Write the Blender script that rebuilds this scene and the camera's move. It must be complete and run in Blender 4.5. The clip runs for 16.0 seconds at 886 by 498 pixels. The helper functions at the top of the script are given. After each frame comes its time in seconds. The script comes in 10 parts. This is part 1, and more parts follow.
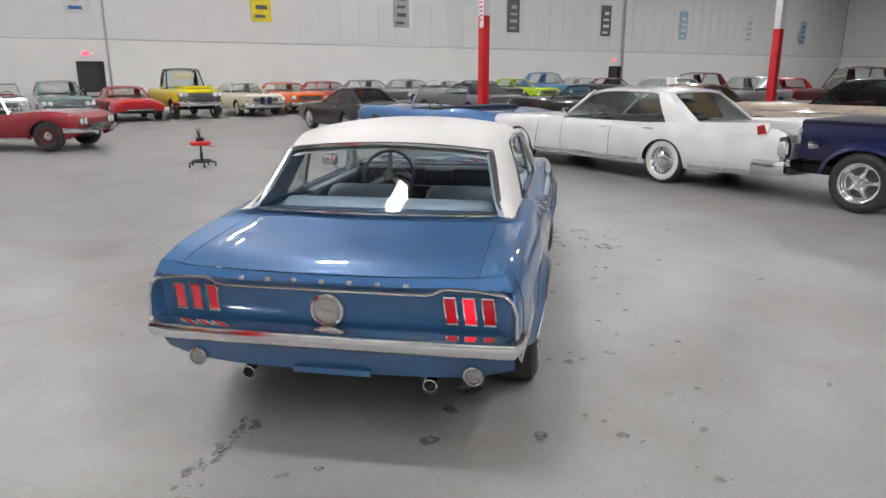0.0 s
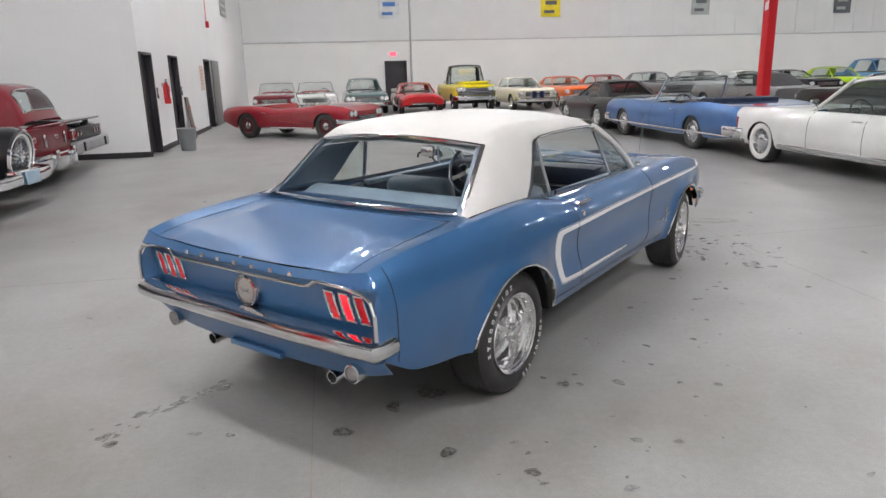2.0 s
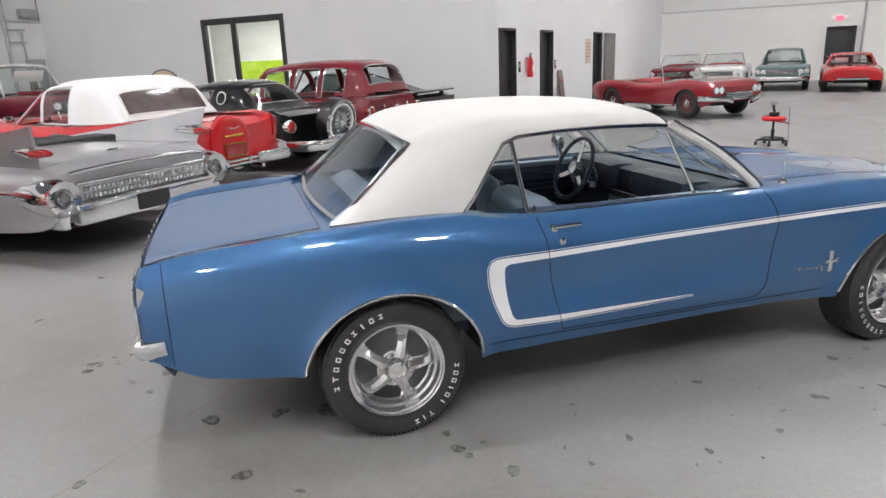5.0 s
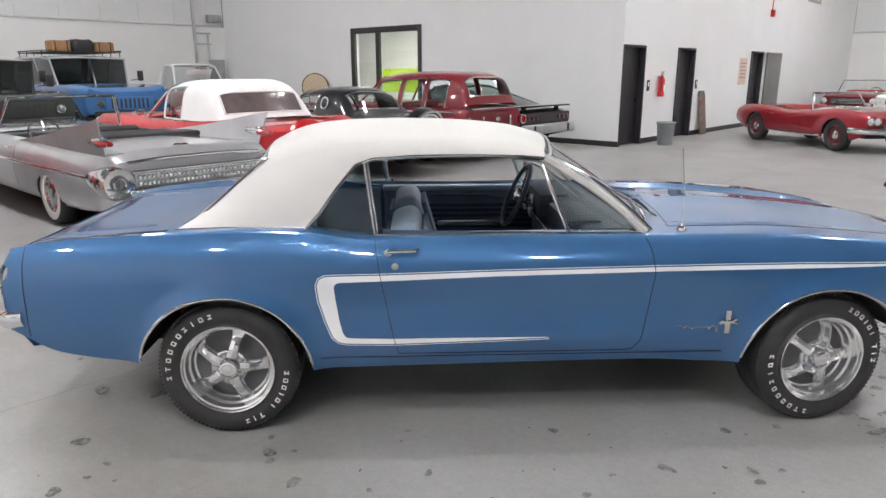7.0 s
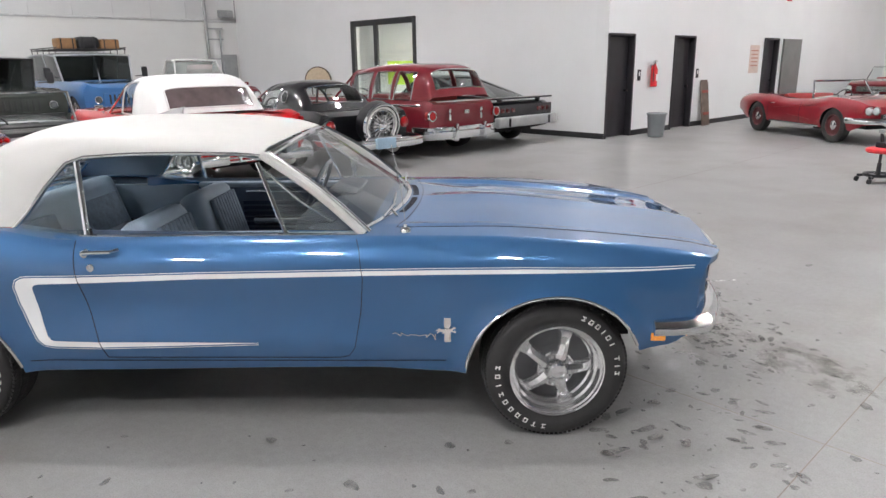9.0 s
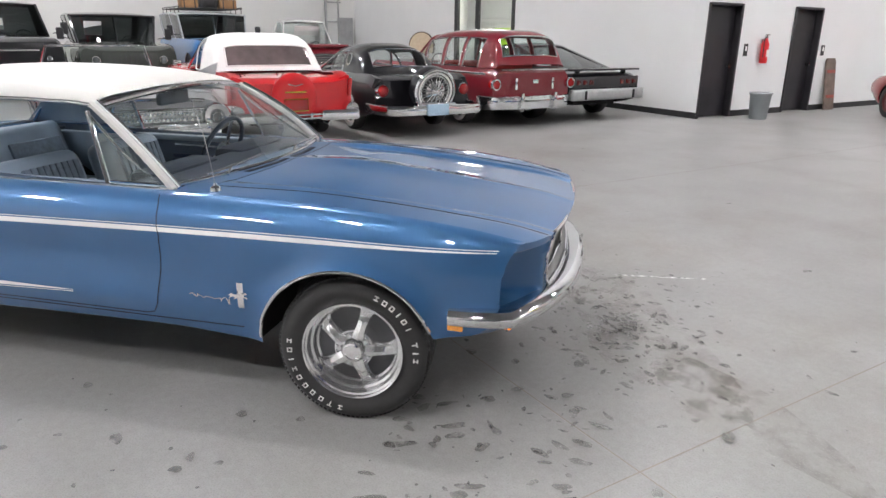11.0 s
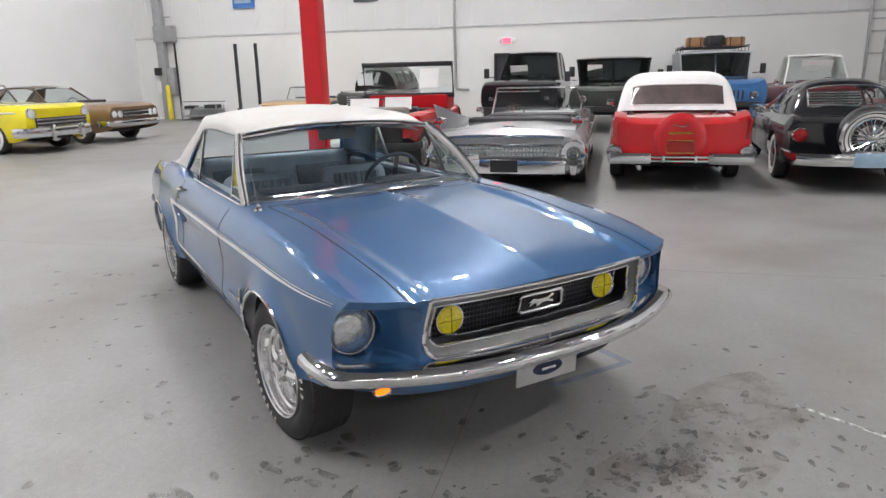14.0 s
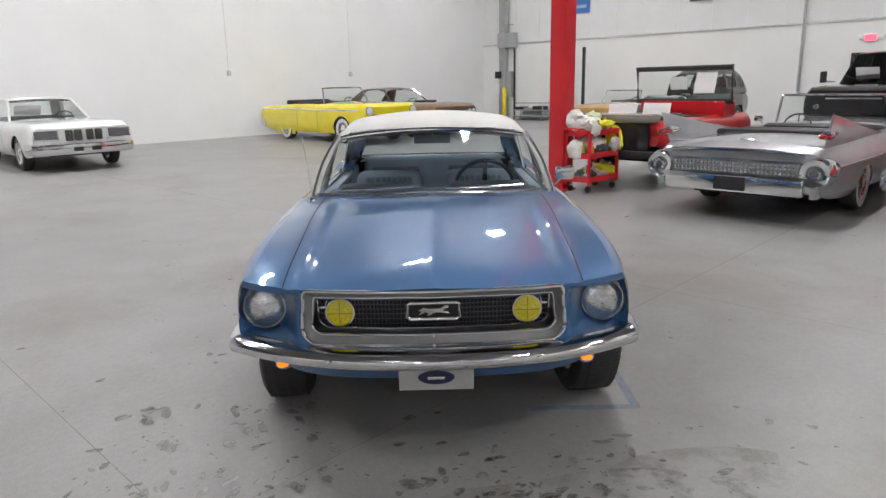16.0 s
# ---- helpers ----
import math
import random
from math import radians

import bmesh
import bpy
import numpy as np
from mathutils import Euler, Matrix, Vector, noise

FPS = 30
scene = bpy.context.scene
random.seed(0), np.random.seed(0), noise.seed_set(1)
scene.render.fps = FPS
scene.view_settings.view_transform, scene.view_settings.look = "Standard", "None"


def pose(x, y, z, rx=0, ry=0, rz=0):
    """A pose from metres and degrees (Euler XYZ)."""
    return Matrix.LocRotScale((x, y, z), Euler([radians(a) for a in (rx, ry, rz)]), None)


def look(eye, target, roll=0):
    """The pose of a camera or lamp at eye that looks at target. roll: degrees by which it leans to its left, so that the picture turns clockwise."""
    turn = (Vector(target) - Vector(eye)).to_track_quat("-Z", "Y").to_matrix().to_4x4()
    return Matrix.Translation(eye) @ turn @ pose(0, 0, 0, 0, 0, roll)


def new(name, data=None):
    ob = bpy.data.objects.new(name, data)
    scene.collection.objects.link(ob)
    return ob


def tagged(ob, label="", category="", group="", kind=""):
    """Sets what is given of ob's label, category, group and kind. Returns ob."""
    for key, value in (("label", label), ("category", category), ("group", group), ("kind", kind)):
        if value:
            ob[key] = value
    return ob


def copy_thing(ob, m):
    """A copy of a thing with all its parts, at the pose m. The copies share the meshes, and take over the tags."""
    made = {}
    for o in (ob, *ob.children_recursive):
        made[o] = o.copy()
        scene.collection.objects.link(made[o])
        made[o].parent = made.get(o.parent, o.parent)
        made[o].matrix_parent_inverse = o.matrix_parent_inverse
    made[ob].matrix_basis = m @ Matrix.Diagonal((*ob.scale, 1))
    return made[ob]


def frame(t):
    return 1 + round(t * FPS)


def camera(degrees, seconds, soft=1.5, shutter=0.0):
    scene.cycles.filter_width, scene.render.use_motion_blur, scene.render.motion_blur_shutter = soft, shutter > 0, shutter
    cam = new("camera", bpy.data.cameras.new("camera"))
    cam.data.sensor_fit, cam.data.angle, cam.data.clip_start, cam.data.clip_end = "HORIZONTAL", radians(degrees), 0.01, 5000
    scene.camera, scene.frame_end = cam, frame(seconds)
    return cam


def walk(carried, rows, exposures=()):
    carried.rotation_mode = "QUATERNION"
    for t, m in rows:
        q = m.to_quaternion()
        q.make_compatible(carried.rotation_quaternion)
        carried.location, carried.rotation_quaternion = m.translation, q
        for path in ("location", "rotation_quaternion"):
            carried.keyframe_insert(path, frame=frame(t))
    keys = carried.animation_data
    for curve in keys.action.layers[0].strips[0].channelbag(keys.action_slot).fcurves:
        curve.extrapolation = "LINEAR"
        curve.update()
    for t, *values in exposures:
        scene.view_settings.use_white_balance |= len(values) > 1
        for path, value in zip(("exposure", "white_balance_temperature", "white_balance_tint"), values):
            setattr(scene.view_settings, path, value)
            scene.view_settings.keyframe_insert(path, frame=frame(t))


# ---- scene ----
cam = camera(66.69, 16.0)
PATH = [
    (0, (0.97, -3.544, 1.646), (0.63, -1.639, 1.142), -0.14),
    (0.5, (1.392, -3.491, 1.642), (0.817, -1.637, 1.163), -0.19),
    (1, (1.795, -3.36, 1.632), (0.984, -1.597, 1.147), -0.13),
    (1.5, (2.122, -3.082, 1.633), (1.167, -1.392, 1.15), -0.95),
    (2, (2.464, -2.786, 1.606), (1.325, -1.223, 1.098), -1.53),
    (2.5, (2.71, -2.439, 1.597), (1.443, -0.981, 1.079), -1.44),
    (3, (2.882, -2.061, 1.6), (1.463, -0.769, 1.037), -1.12),
    (3.5, (3.116, -1.684, 1.602), (1.536, -0.581, 1.065), -2.1),
    (4, (3.242, -1.318, 1.575), (1.559, -0.368, 1.061), -1.94),
    (4.2, (3.275, -1.162, 1.577), (1.554, -0.294, 1.044), -2.09),
    (6.3, (3.709, 0.36, 1.623), (1.782, 0.546, 1.12), -0.9),
    (6.5, (3.732, 0.49, 1.631), (1.804, 0.638, 1.12), -0.68),
    (7, (3.71, 0.859, 1.619), (1.778, 0.936, 1.11), -0.06),
    (7.5, (3.713, 1.222, 1.632), (1.781, 1.249, 1.114), 0.08),
    (8, (3.704, 1.634, 1.627), (1.774, 1.611, 1.102), -0.86),
    (8.5, (3.631, 1.996, 1.613), (1.701, 1.953, 1.092), -0.73),
    (9, (3.561, 2.348, 1.611), (1.634, 2.28, 1.081), -0.82),
    (9.5, (3.521, 2.723, 1.6), (1.603, 2.591, 1.046), -1.05),
    (9.7, (3.498, 2.859, 1.594), (1.585, 2.705, 1.032), -1.07),
    (11.8, (2.887, 4.165, 1.54), (1.146, 3.383, 0.941), -0),
    (12, (2.802, 4.294, 1.539), (1.104, 3.414, 0.955), -0.68),
    (12.5, (2.575, 4.657, 1.559), (1.006, 3.549, 1.001), -0.98),
    (13, (2.27, 4.931, 1.544), (0.892, 3.581, 1.016), -1.66),
    (13.5, (1.945, 5.218, 1.552), (0.749, 3.703, 1.028), -1.61),
    (14, (1.612, 5.467, 1.561), (0.635, 3.797, 1.058), -1.31),
    (14.5, (1.239, 5.667, 1.58), (0.495, 3.871, 1.112), -0.49),
    (15, (0.833, 5.897, 1.586), (0.36, 4.006, 1.139), -0.74),
    (15.5, (0.391, 6.012, 1.556), (0.122, 4.08, 1.113), -1),
    (16, (-0.025, 6.05, 1.569), (-0.039, 4.108, 1.093), -1.22),
]
walk(cam, [(t, look(eye, target, roll)) for t, eye, target, roll in PATH],
     exposures=[(0, -0.06), (3, 0.06), (6.5, 0.18), (9.5, 0.26), (12, 0.36), (13, 0.28), (14.5, -0.04), (16, -0.16)])

# ---------- plan: the hall is turned by PHI against the blue coupe, which stands along +y with its rear axle at the origin
PHI = radians(45.51)
U = Vector((math.cos(PHI), math.sin(PHI), 0))
V = Vector((-math.sin(PHI), math.cos(PHI), 0))
FAR_V, DOOR_U, WIN_V, BACK_U, WHITE_V, RIGHT_U = 31.8, -4.0, 11.65, -19.96, -16.4, 73.3
CEIL = 10.3


def hall(u, v, z=0.0, turn=0.0):
    """A pose in the hall: along u and v, turned against the u axis."""
    p = U * u + V * v
    return pose(p.x, p.y, z, 0, 0, math.degrees(PHI) + turn)


# ---------- world and light
world = bpy.data.worlds.new("world")
scene.world = world
world.use_nodes = True
world.node_tree.nodes["Background"].inputs[0].default_value = (0.75, 0.8, 0.9, 1)
world.node_tree.nodes["Background"].inputs[1].default_value = 0.05
LAMP = 480.0

# ---------- materials


def principled(name):
    m = bpy.data.materials.new(name)
    m.use_nodes = True
    return m, m.node_tree.nodes, m.node_tree.links, m.node_tree.nodes["Principled BSDF"]


def noise_node(n, l, scale, detail=4, rough=0.55, coords="Object"):
    tc = n.new("ShaderNodeTexCoord")
    t = n.new("ShaderNodeTexNoise")
    t.inputs["Scale"].default_value, t.inputs["Detail"].default_value, t.inputs["Roughness"].default_value = scale, detail, rough
    l.new(tc.outputs[coords], t.inputs["Vector"])
    return t


def ramp_node(n, l, source, stops):
    r = n.new("ShaderNodeValToRGB")
    e = r.color_ramp.elements
    while len(e) < len(stops):
        e.new(0.5)
    for k, (at, col) in enumerate(stops):
        e[k].position = at
        e[k].color = (*col, 1) if len(col) == 3 else col
    l.new(source, r.inputs[0])
    return r


def bump_node(n, l, source, b, strength, dist=0.01):
    k = n.new("ShaderNodeBump")
    k.inputs["Strength"].default_value, k.inputs["Distance"].default_value = strength, dist
    l.new(source, k.inputs["Height"])
    l.new(k.outputs[0], b.inputs["Normal"])
    return k


def mixed(c, k):
    return tuple(max(0, min(1, v * k)) for v in c)


def plain(name, col, rough=0.5, metal=0.0, vary=0.12, scale=8.0, bump=0.0, bscale=60.0, coat=0.0, spec=0.5):
    m, n, l, b = principled(name)
    t = noise_node(n, l, scale)
    r = ramp_node(n, l, t.outputs[0], [(0.3, mixed(col, 1 - vary)), (0.7, mixed(col, 1 + vary))])
    l.new(r.outputs[0], b.inputs["Base Color"])
    b.inputs["Metallic"].default_value = metal
    b.inputs["Specular IOR Level"].default_value = spec
    rr = n.new("ShaderNodeMapRange")
    rr.inputs[3].default_value, rr.inputs[4].default_value = max(0.02, rough - 0.06), rough + 0.06
    t2 = noise_node(n, l, scale * 5)
    l.new(t2.outputs[0], rr.inputs[0])
    l.new(rr.outputs[0], b.inputs["Roughness"])
    b.inputs["Coat Weight"].default_value = coat
    b.inputs["Coat Roughness"].default_value = 0.04
    if bump:
        t3 = noise_node(n, l, bscale, 3)
        bump_node(n, l, t3.outputs[0], b, bump, 0.004)
    return m


def car_paint(name, col, metal=0.0, rough=0.35, dust=0.06):
    m, n, l, b = principled(name)
    big = noise_node(n, l, 2.2, 3)
    fine = noise_node(n, l, 900.0, 2)
    r = ramp_node(n, l, big.outputs[0], [(0.35, mixed(col, 1 - dust)), (0.65, mixed(col, 1 + dust))])
    l.new(r.outputs[0], b.inputs["Base Color"])
    b.inputs["Metallic"].default_value = metal
    mr = n.new("ShaderNodeMapRange")
    mr.inputs[3].default_value, mr.inputs[4].default_value = max(0.29, rough - 0.05), rough + 0.05
    l.new(fine.outputs[0], mr.inputs[0])
    l.new(mr.outputs[0], b.inputs["Roughness"])
    b.inputs["Coat Weight"].default_value = 1.0
    b.inputs["Coat Roughness"].default_value = 0.02
    b.inputs["Coat IOR"].default_value = 1.58
    b.inputs["Specular IOR Level"].default_value = 0.15
    wave = noise_node(n, l, 3.5, 2)
    k = n.new("ShaderNodeBump")
    k.inputs["Strength"].default_value, k.inputs["Distance"].default_value = 0.012, 0.01
    l.new(wave.outputs[0], k.inputs["Height"])
    l.new(k.outputs[0], b.inputs["Coat Normal"])
    return m


def clear_glass(name, tint=(0.86, 0.9, 0.9), gloss=0.02, base=1.0):
    m = bpy.data.materials.new(name)
    m.use_nodes = True
    n, l = m.node_tree.nodes, m.node_tree.links
    n.clear()
    out = n.new("ShaderNodeOutputMaterial")
    tr, gl, mx, fr = n.new("ShaderNodeBsdfTransparent"), n.new("ShaderNodeBsdfGlossy"), n.new("ShaderNodeMixShader"), n.new("ShaderNodeLayerWeight")
    pw, ad = n.new("ShaderNodeMath"), n.new("ShaderNodeMath")
    pw.operation, ad.operation = "POWER", "MULTIPLY_ADD"
    pw.inputs[1].default_value, ad.inputs[1].default_value, ad.inputs[2].default_value = 3.6, 0.8, 0.055
    fr.inputs["Blend"].default_value = 0.5
    tr.inputs[0].default_value = (*tint, 1)
    gl.inputs["Roughness"].default_value = gloss
    l.new(fr.outputs["Facing"], pw.inputs[0])
    l.new(pw.outputs[0], ad.inputs[0])
    l.new(ad.outputs[0], mx.inputs[0])
    l.new(tr.outputs[0], mx.inputs[1])
    l.new(gl.outputs[0], mx.inputs[2])
    l.new(mx.outputs[0], out.inputs[0])
    return m


def glow(name, col, power):
    m, n, l, b = principled(name)
    b.inputs["Base Color"].default_value = (*mixed(col, 0.8), 1)
    b.inputs["Emission Color"].default_value = (*col, 1)
    b.inputs["Emission Strength"].default_value = power
    return m


def lens_mat(name, col, power=0.0):
    m, n, l, b = principled(name)
    t = noise_node(n, l, 160.0, 2)
    r = ramp_node(n, l, t.outputs[0], [(0.3, mixed(col, 0.7)), (0.7, mixed(col, 1.15))])
    l.new(r.outputs[0], b.inputs["Base Color"])
    b.inputs["Roughness"].default_value = 0.12
    b.inputs["Coat Weight"].default_value = 1.0
    if power:
        b.inputs["Emission Color"].default_value = (*col, 1)
        b.inputs["Emission Strength"].default_value = power
    bump_node(n, l, t.outputs[0], b, 0.25, 0.002)
    return m


CHROME = plain("chrome", (0.78, 0.79, 0.8), 0.09, 1.0, 0.04, 6)
STEEL = plain("polished_steel", (0.62, 0.62, 0.63), 0.22, 1.0, 0.08, 12)
ALLOY = plain("polished_alloy", (0.9, 0.9, 0.9), 0.13, 0.92, 0.05, 10)
BLACK = plain("black_plastic", (0.018, 0.018, 0.02), 0.45, 0, 0.2, 20)
WELL = plain("undercoat", (0.012, 0.012, 0.013), 0.85, 0, 0.3, 14, 0.3, 40)
RUBBER = plain("tyre_rubber", (0.028, 0.027, 0.027), 0.62, 0, 0.2, 9, 0.25, 70)
WHITE_RUBBER = plain("white_rubber", (0.72, 0.71, 0.68), 0.6, 0, 0.06, 10)
GLASS = clear_glass("car_glass", (0.90, 0.94, 0.93))
DARK_GLASS = clear_glass("tinted_glass", (0.42, 0.47, 0.47))
RED_LENS = lens_mat("red_lens", (0.55, 0.004, 0.012), 0.16)
RED_LIT = lens_mat("red_lens_lit", (0.9, 0.01, 0.03), 0.9)
RED_DARK = lens_mat("red_lens_dark", (0.32, 0.01, 0.012))
AMBER_LIT = lens_mat("amber_lens_lit", (1.0, 0.24, 0.006), 1.25)
YELLOW_LENS = lens_mat("yellow_lens", (0.72, 0.62, 0.02), 0.02)
WHITE_LENS = lens_mat("white_lens", (0.75, 0.77, 0.78))
PAPER = plain("paper", (0.85, 0.85, 0.84), 0.8, 0, 0.03, 6)
SEAM = plain("panel_seam", (0.004, 0.008, 0.02), 0.8, 0, 0.1, 10)

# ---------- mesh helpers


def finish(name, bm, material, smooth=40):
    me = bpy.data.meshes.new(name)
    bmesh.ops.recalc_face_normals(bm, faces=bm.faces)
    bm.to_mesh(me)
    bm.free()
    if material:
        for m in material if isinstance(material, (list, tuple)) else (material,):
            me.materials.append(m)
    if smooth:
        me.polygons.foreach_set("use_smooth", [True] * len(me.polygons))
        me.set_sharp_from_angle(angle=radians(smooth))
    return me


def part(name, bm, material, parent=None, label="", smooth=40, m=None):
    ob = new(name, finish(name, bm, material, smooth))
    if parent:
        ob.parent = parent
    if m is not None:
        ob.matrix_basis = m
    return tagged(ob, label)


def shared(name, mesh, parent, m=None, label=""):
    ob = new(name, mesh)
    ob.parent = parent
    if m is not None:
        ob.matrix_basis = m
    return tagged(ob, label)


def thing(name, m, label, category, group="", kind=""):
    ob = new(name)
    ob.empty_display_size = 0.2
    ob.matrix_basis = m
    return tagged(ob, label, category, group, kind)


def single(name, bm, material, m, label, category="", group="", kind="", smooth=40):
    ob = new(name, finish(name, bm, material, smooth))
    ob.matrix_basis = m
    return tagged(ob, label, category, group, kind)


def curve(*knots):
    """A smooth run through (a, b) knots, with no overshoot."""
    xs = np.array([k[0] for k in knots], float)
    ys = np.array([k[1] for k in knots], float)
    h = np.diff(xs)
    d = np.diff(ys) / h
    m = np.zeros(len(xs))
    m[0], m[-1] = d[0], d[-1]
    for i in range(1, len(xs) - 1):
        m[i] = 0 if d[i - 1] * d[i] <= 0 else 3 * (h[i - 1] + h[i]) / ((2 * h[i] + h[i - 1]) / d[i - 1] + (h[i] + 2 * h[i - 1]) / d[i])

    def f(x):
        x = min(max(x, xs[0]), xs[-1])
        i = min(int(np.searchsorted(xs, x, "right")) - 1, len(h) - 1)
        t = (x - xs[i]) / h[i]
        return float((1 + 2 * t) * (1 - t) ** 2 * ys[i] + t * (1 - t) ** 2 * h[i] * m[i] + t * t * (3 - 2 * t) * ys[i + 1] + t * t * (t - 1) * h[i] * m[i + 1])

    return f


def box(bm, c, s, bevel=0.0, m=None, seg=2):
    r = bmesh.ops.create_cube(bm, size=1.0)
    vs = r["verts"]
    for v in vs:
        v.co = Vector((v.co.x * s[0], v.co.y * s[1], v.co.z * s[2]))
    if bevel:
        es = list({e for v in vs for e in v.link_edges})
        g = bmesh.ops.bevel(bm, geom=es, offset=min(bevel, min(s) * 0.49), segments=seg, affect="EDGES", profile=0.6)
        vs = list({v for f in g["faces"] for v in f.verts} | {v for v in vs if v.is_valid})
    for v in vs:
        v.co = (m @ v.co if m is not None else v.co) + Vector(c)
    return bm


def boxes(*items, bevel=0.0):
    bm = bmesh.new()
    for c, s in items:
        box(bm, c, s, bevel)
    return bm


def lathe(profile, seg=32, axis="x", bm=None, at=(0, 0, 0), close=False):
    """Turns (along, radius) points round an axis."""
    bm = bm or bmesh.new()
    rings = []
    for a, r in profile:
        ring = []
        for k in range(seg):
            t = 2 * math.pi * k / seg
            c, s = r * math.cos(t), r * math.sin(t)
            p = (a, c, s) if axis == "x" else (c, a, s) if axis == "y" else (c, s, a)
            ring.append(bm.verts.new(Vector(p) + Vector(at)))
        rings.append(ring)
    for i in range(len(rings) - 1):
        for k in range(seg):
            bm.faces.new((rings[i][k], rings[i][(k + 1) % seg], rings[i + 1][(k + 1) % seg], rings[i + 1][k]))
    if close:
        for i in range(1):
            for k in range(seg):
                bm.faces.new((rings[-1][k], rings[-1][(k + 1) % seg], rings[0][(k + 1) % seg], rings[0][k]))
    else:
        for ring in (rings[0], rings[-1]):
            if (ring[0].co - ring[seg // 2].co).length > 1e-5:
                bm.faces.new(ring)
    return bm


def sweep(path, profile, bm=None, up=(0, 0, 1), closed=False, cap=True):
    """Draws a profile of (side, up) points along a path."""
    bm = bm or bmesh.new()
    path = [Vector(p) for p in path]
    n, up = len(path), Vector(up)
    rings = []
    for i, p in enumerate(path):
        a = path[(i - 1) % n] if closed or i else path[i]
        b = path[(i + 1) % n] if closed or i < n - 1 else path[i]
        d = (b - a).normalized()
        side = d.cross(up)
        if side.length < 1e-4:
            side = d.cross(Vector((0.3, 1, 0.1)))
        side.normalize()
        u2 = side.cross(d).normalized()
        rings.append([bm.verts.new(p + side * s + u2 * h) for s, h in profile])
    k = len(profile)
    for i in range(n if closed else n - 1):
        r0, r1 = rings[i], rings[(i + 1) % n]
        for j in range(k):
            bm.faces.new((r0[j], r0[(j + 1) % k], r1[(j + 1) % k], r1[j]))
    if cap and not closed:
        bm.faces.new(rings[0])
        bm.faces.new(rings[-1])
    return bm


def oval(a, b, n=8, p=2.0):
    out = []
    for k in range(n):
        t = 2 * math.pi * (k + 0.5) / n
        c, s = math.cos(t), math.sin(t)
        out.append((a * math.copysign(abs(c) ** (2 / p), c), b * math.copysign(abs(s) ** (2 / p), s)))
    return out


def tube(path, r, n=8, bm=None, closed=False):
    return sweep(path, oval(r, r, n), bm, closed=closed)


def grid(rows, bm=None):
    """Quads over equal rows of points; None leaves a gap."""
    bm = bm or bmesh.new()
    vs = [[bm.verts.new(p) for p in r] for r in rows]
    for i in range(len(vs) - 1):
        for j in range(len(vs[0]) - 1):
            bm.faces.new((vs[i][j], vs[i][j + 1], vs[i + 1][j + 1], vs[i + 1][j]))
    return bm


def slab(outline, depth, axis=(1, 0, 0), bm=None):
    """A flat plate from an outline of 3D points, with thickness along the axis."""
    bm = bm or bmesh.new()
    a = [bm.verts.new(Vector(p)) for p in outline]
    b = [bm.verts.new(Vector(p) + Vector(axis) * depth) for p in outline]
    bm.faces.new(a)
    bm.faces.new(b[::-1])
    for i in range(len(a)):
        j = (i + 1) % len(a)
        bm.faces.new((a[i], a[j], b[j], b[i]))
    return bm


def smooth_rows(rows, k):
    """Catmull-Rom through rows of points."""
    out = []
    n = len(rows)
    for i in range(n - 1):
        p = [rows[max(i - 1, 0)], rows[i], rows[i + 1], rows[min(i + 2, n - 1)]]
        for s in range(k):
            t = s / k
            out.append([0.5 * (2 * b + (c - a) * t + (2 * a - 5 * b + 4 * c - d) * t * t + (3 * b - a - 3 * c + d) * t ** 3) for a, b, c, d in zip(*p)])
    out.append(list(rows[-1]))
    return out

# ---------- the hall's own materials


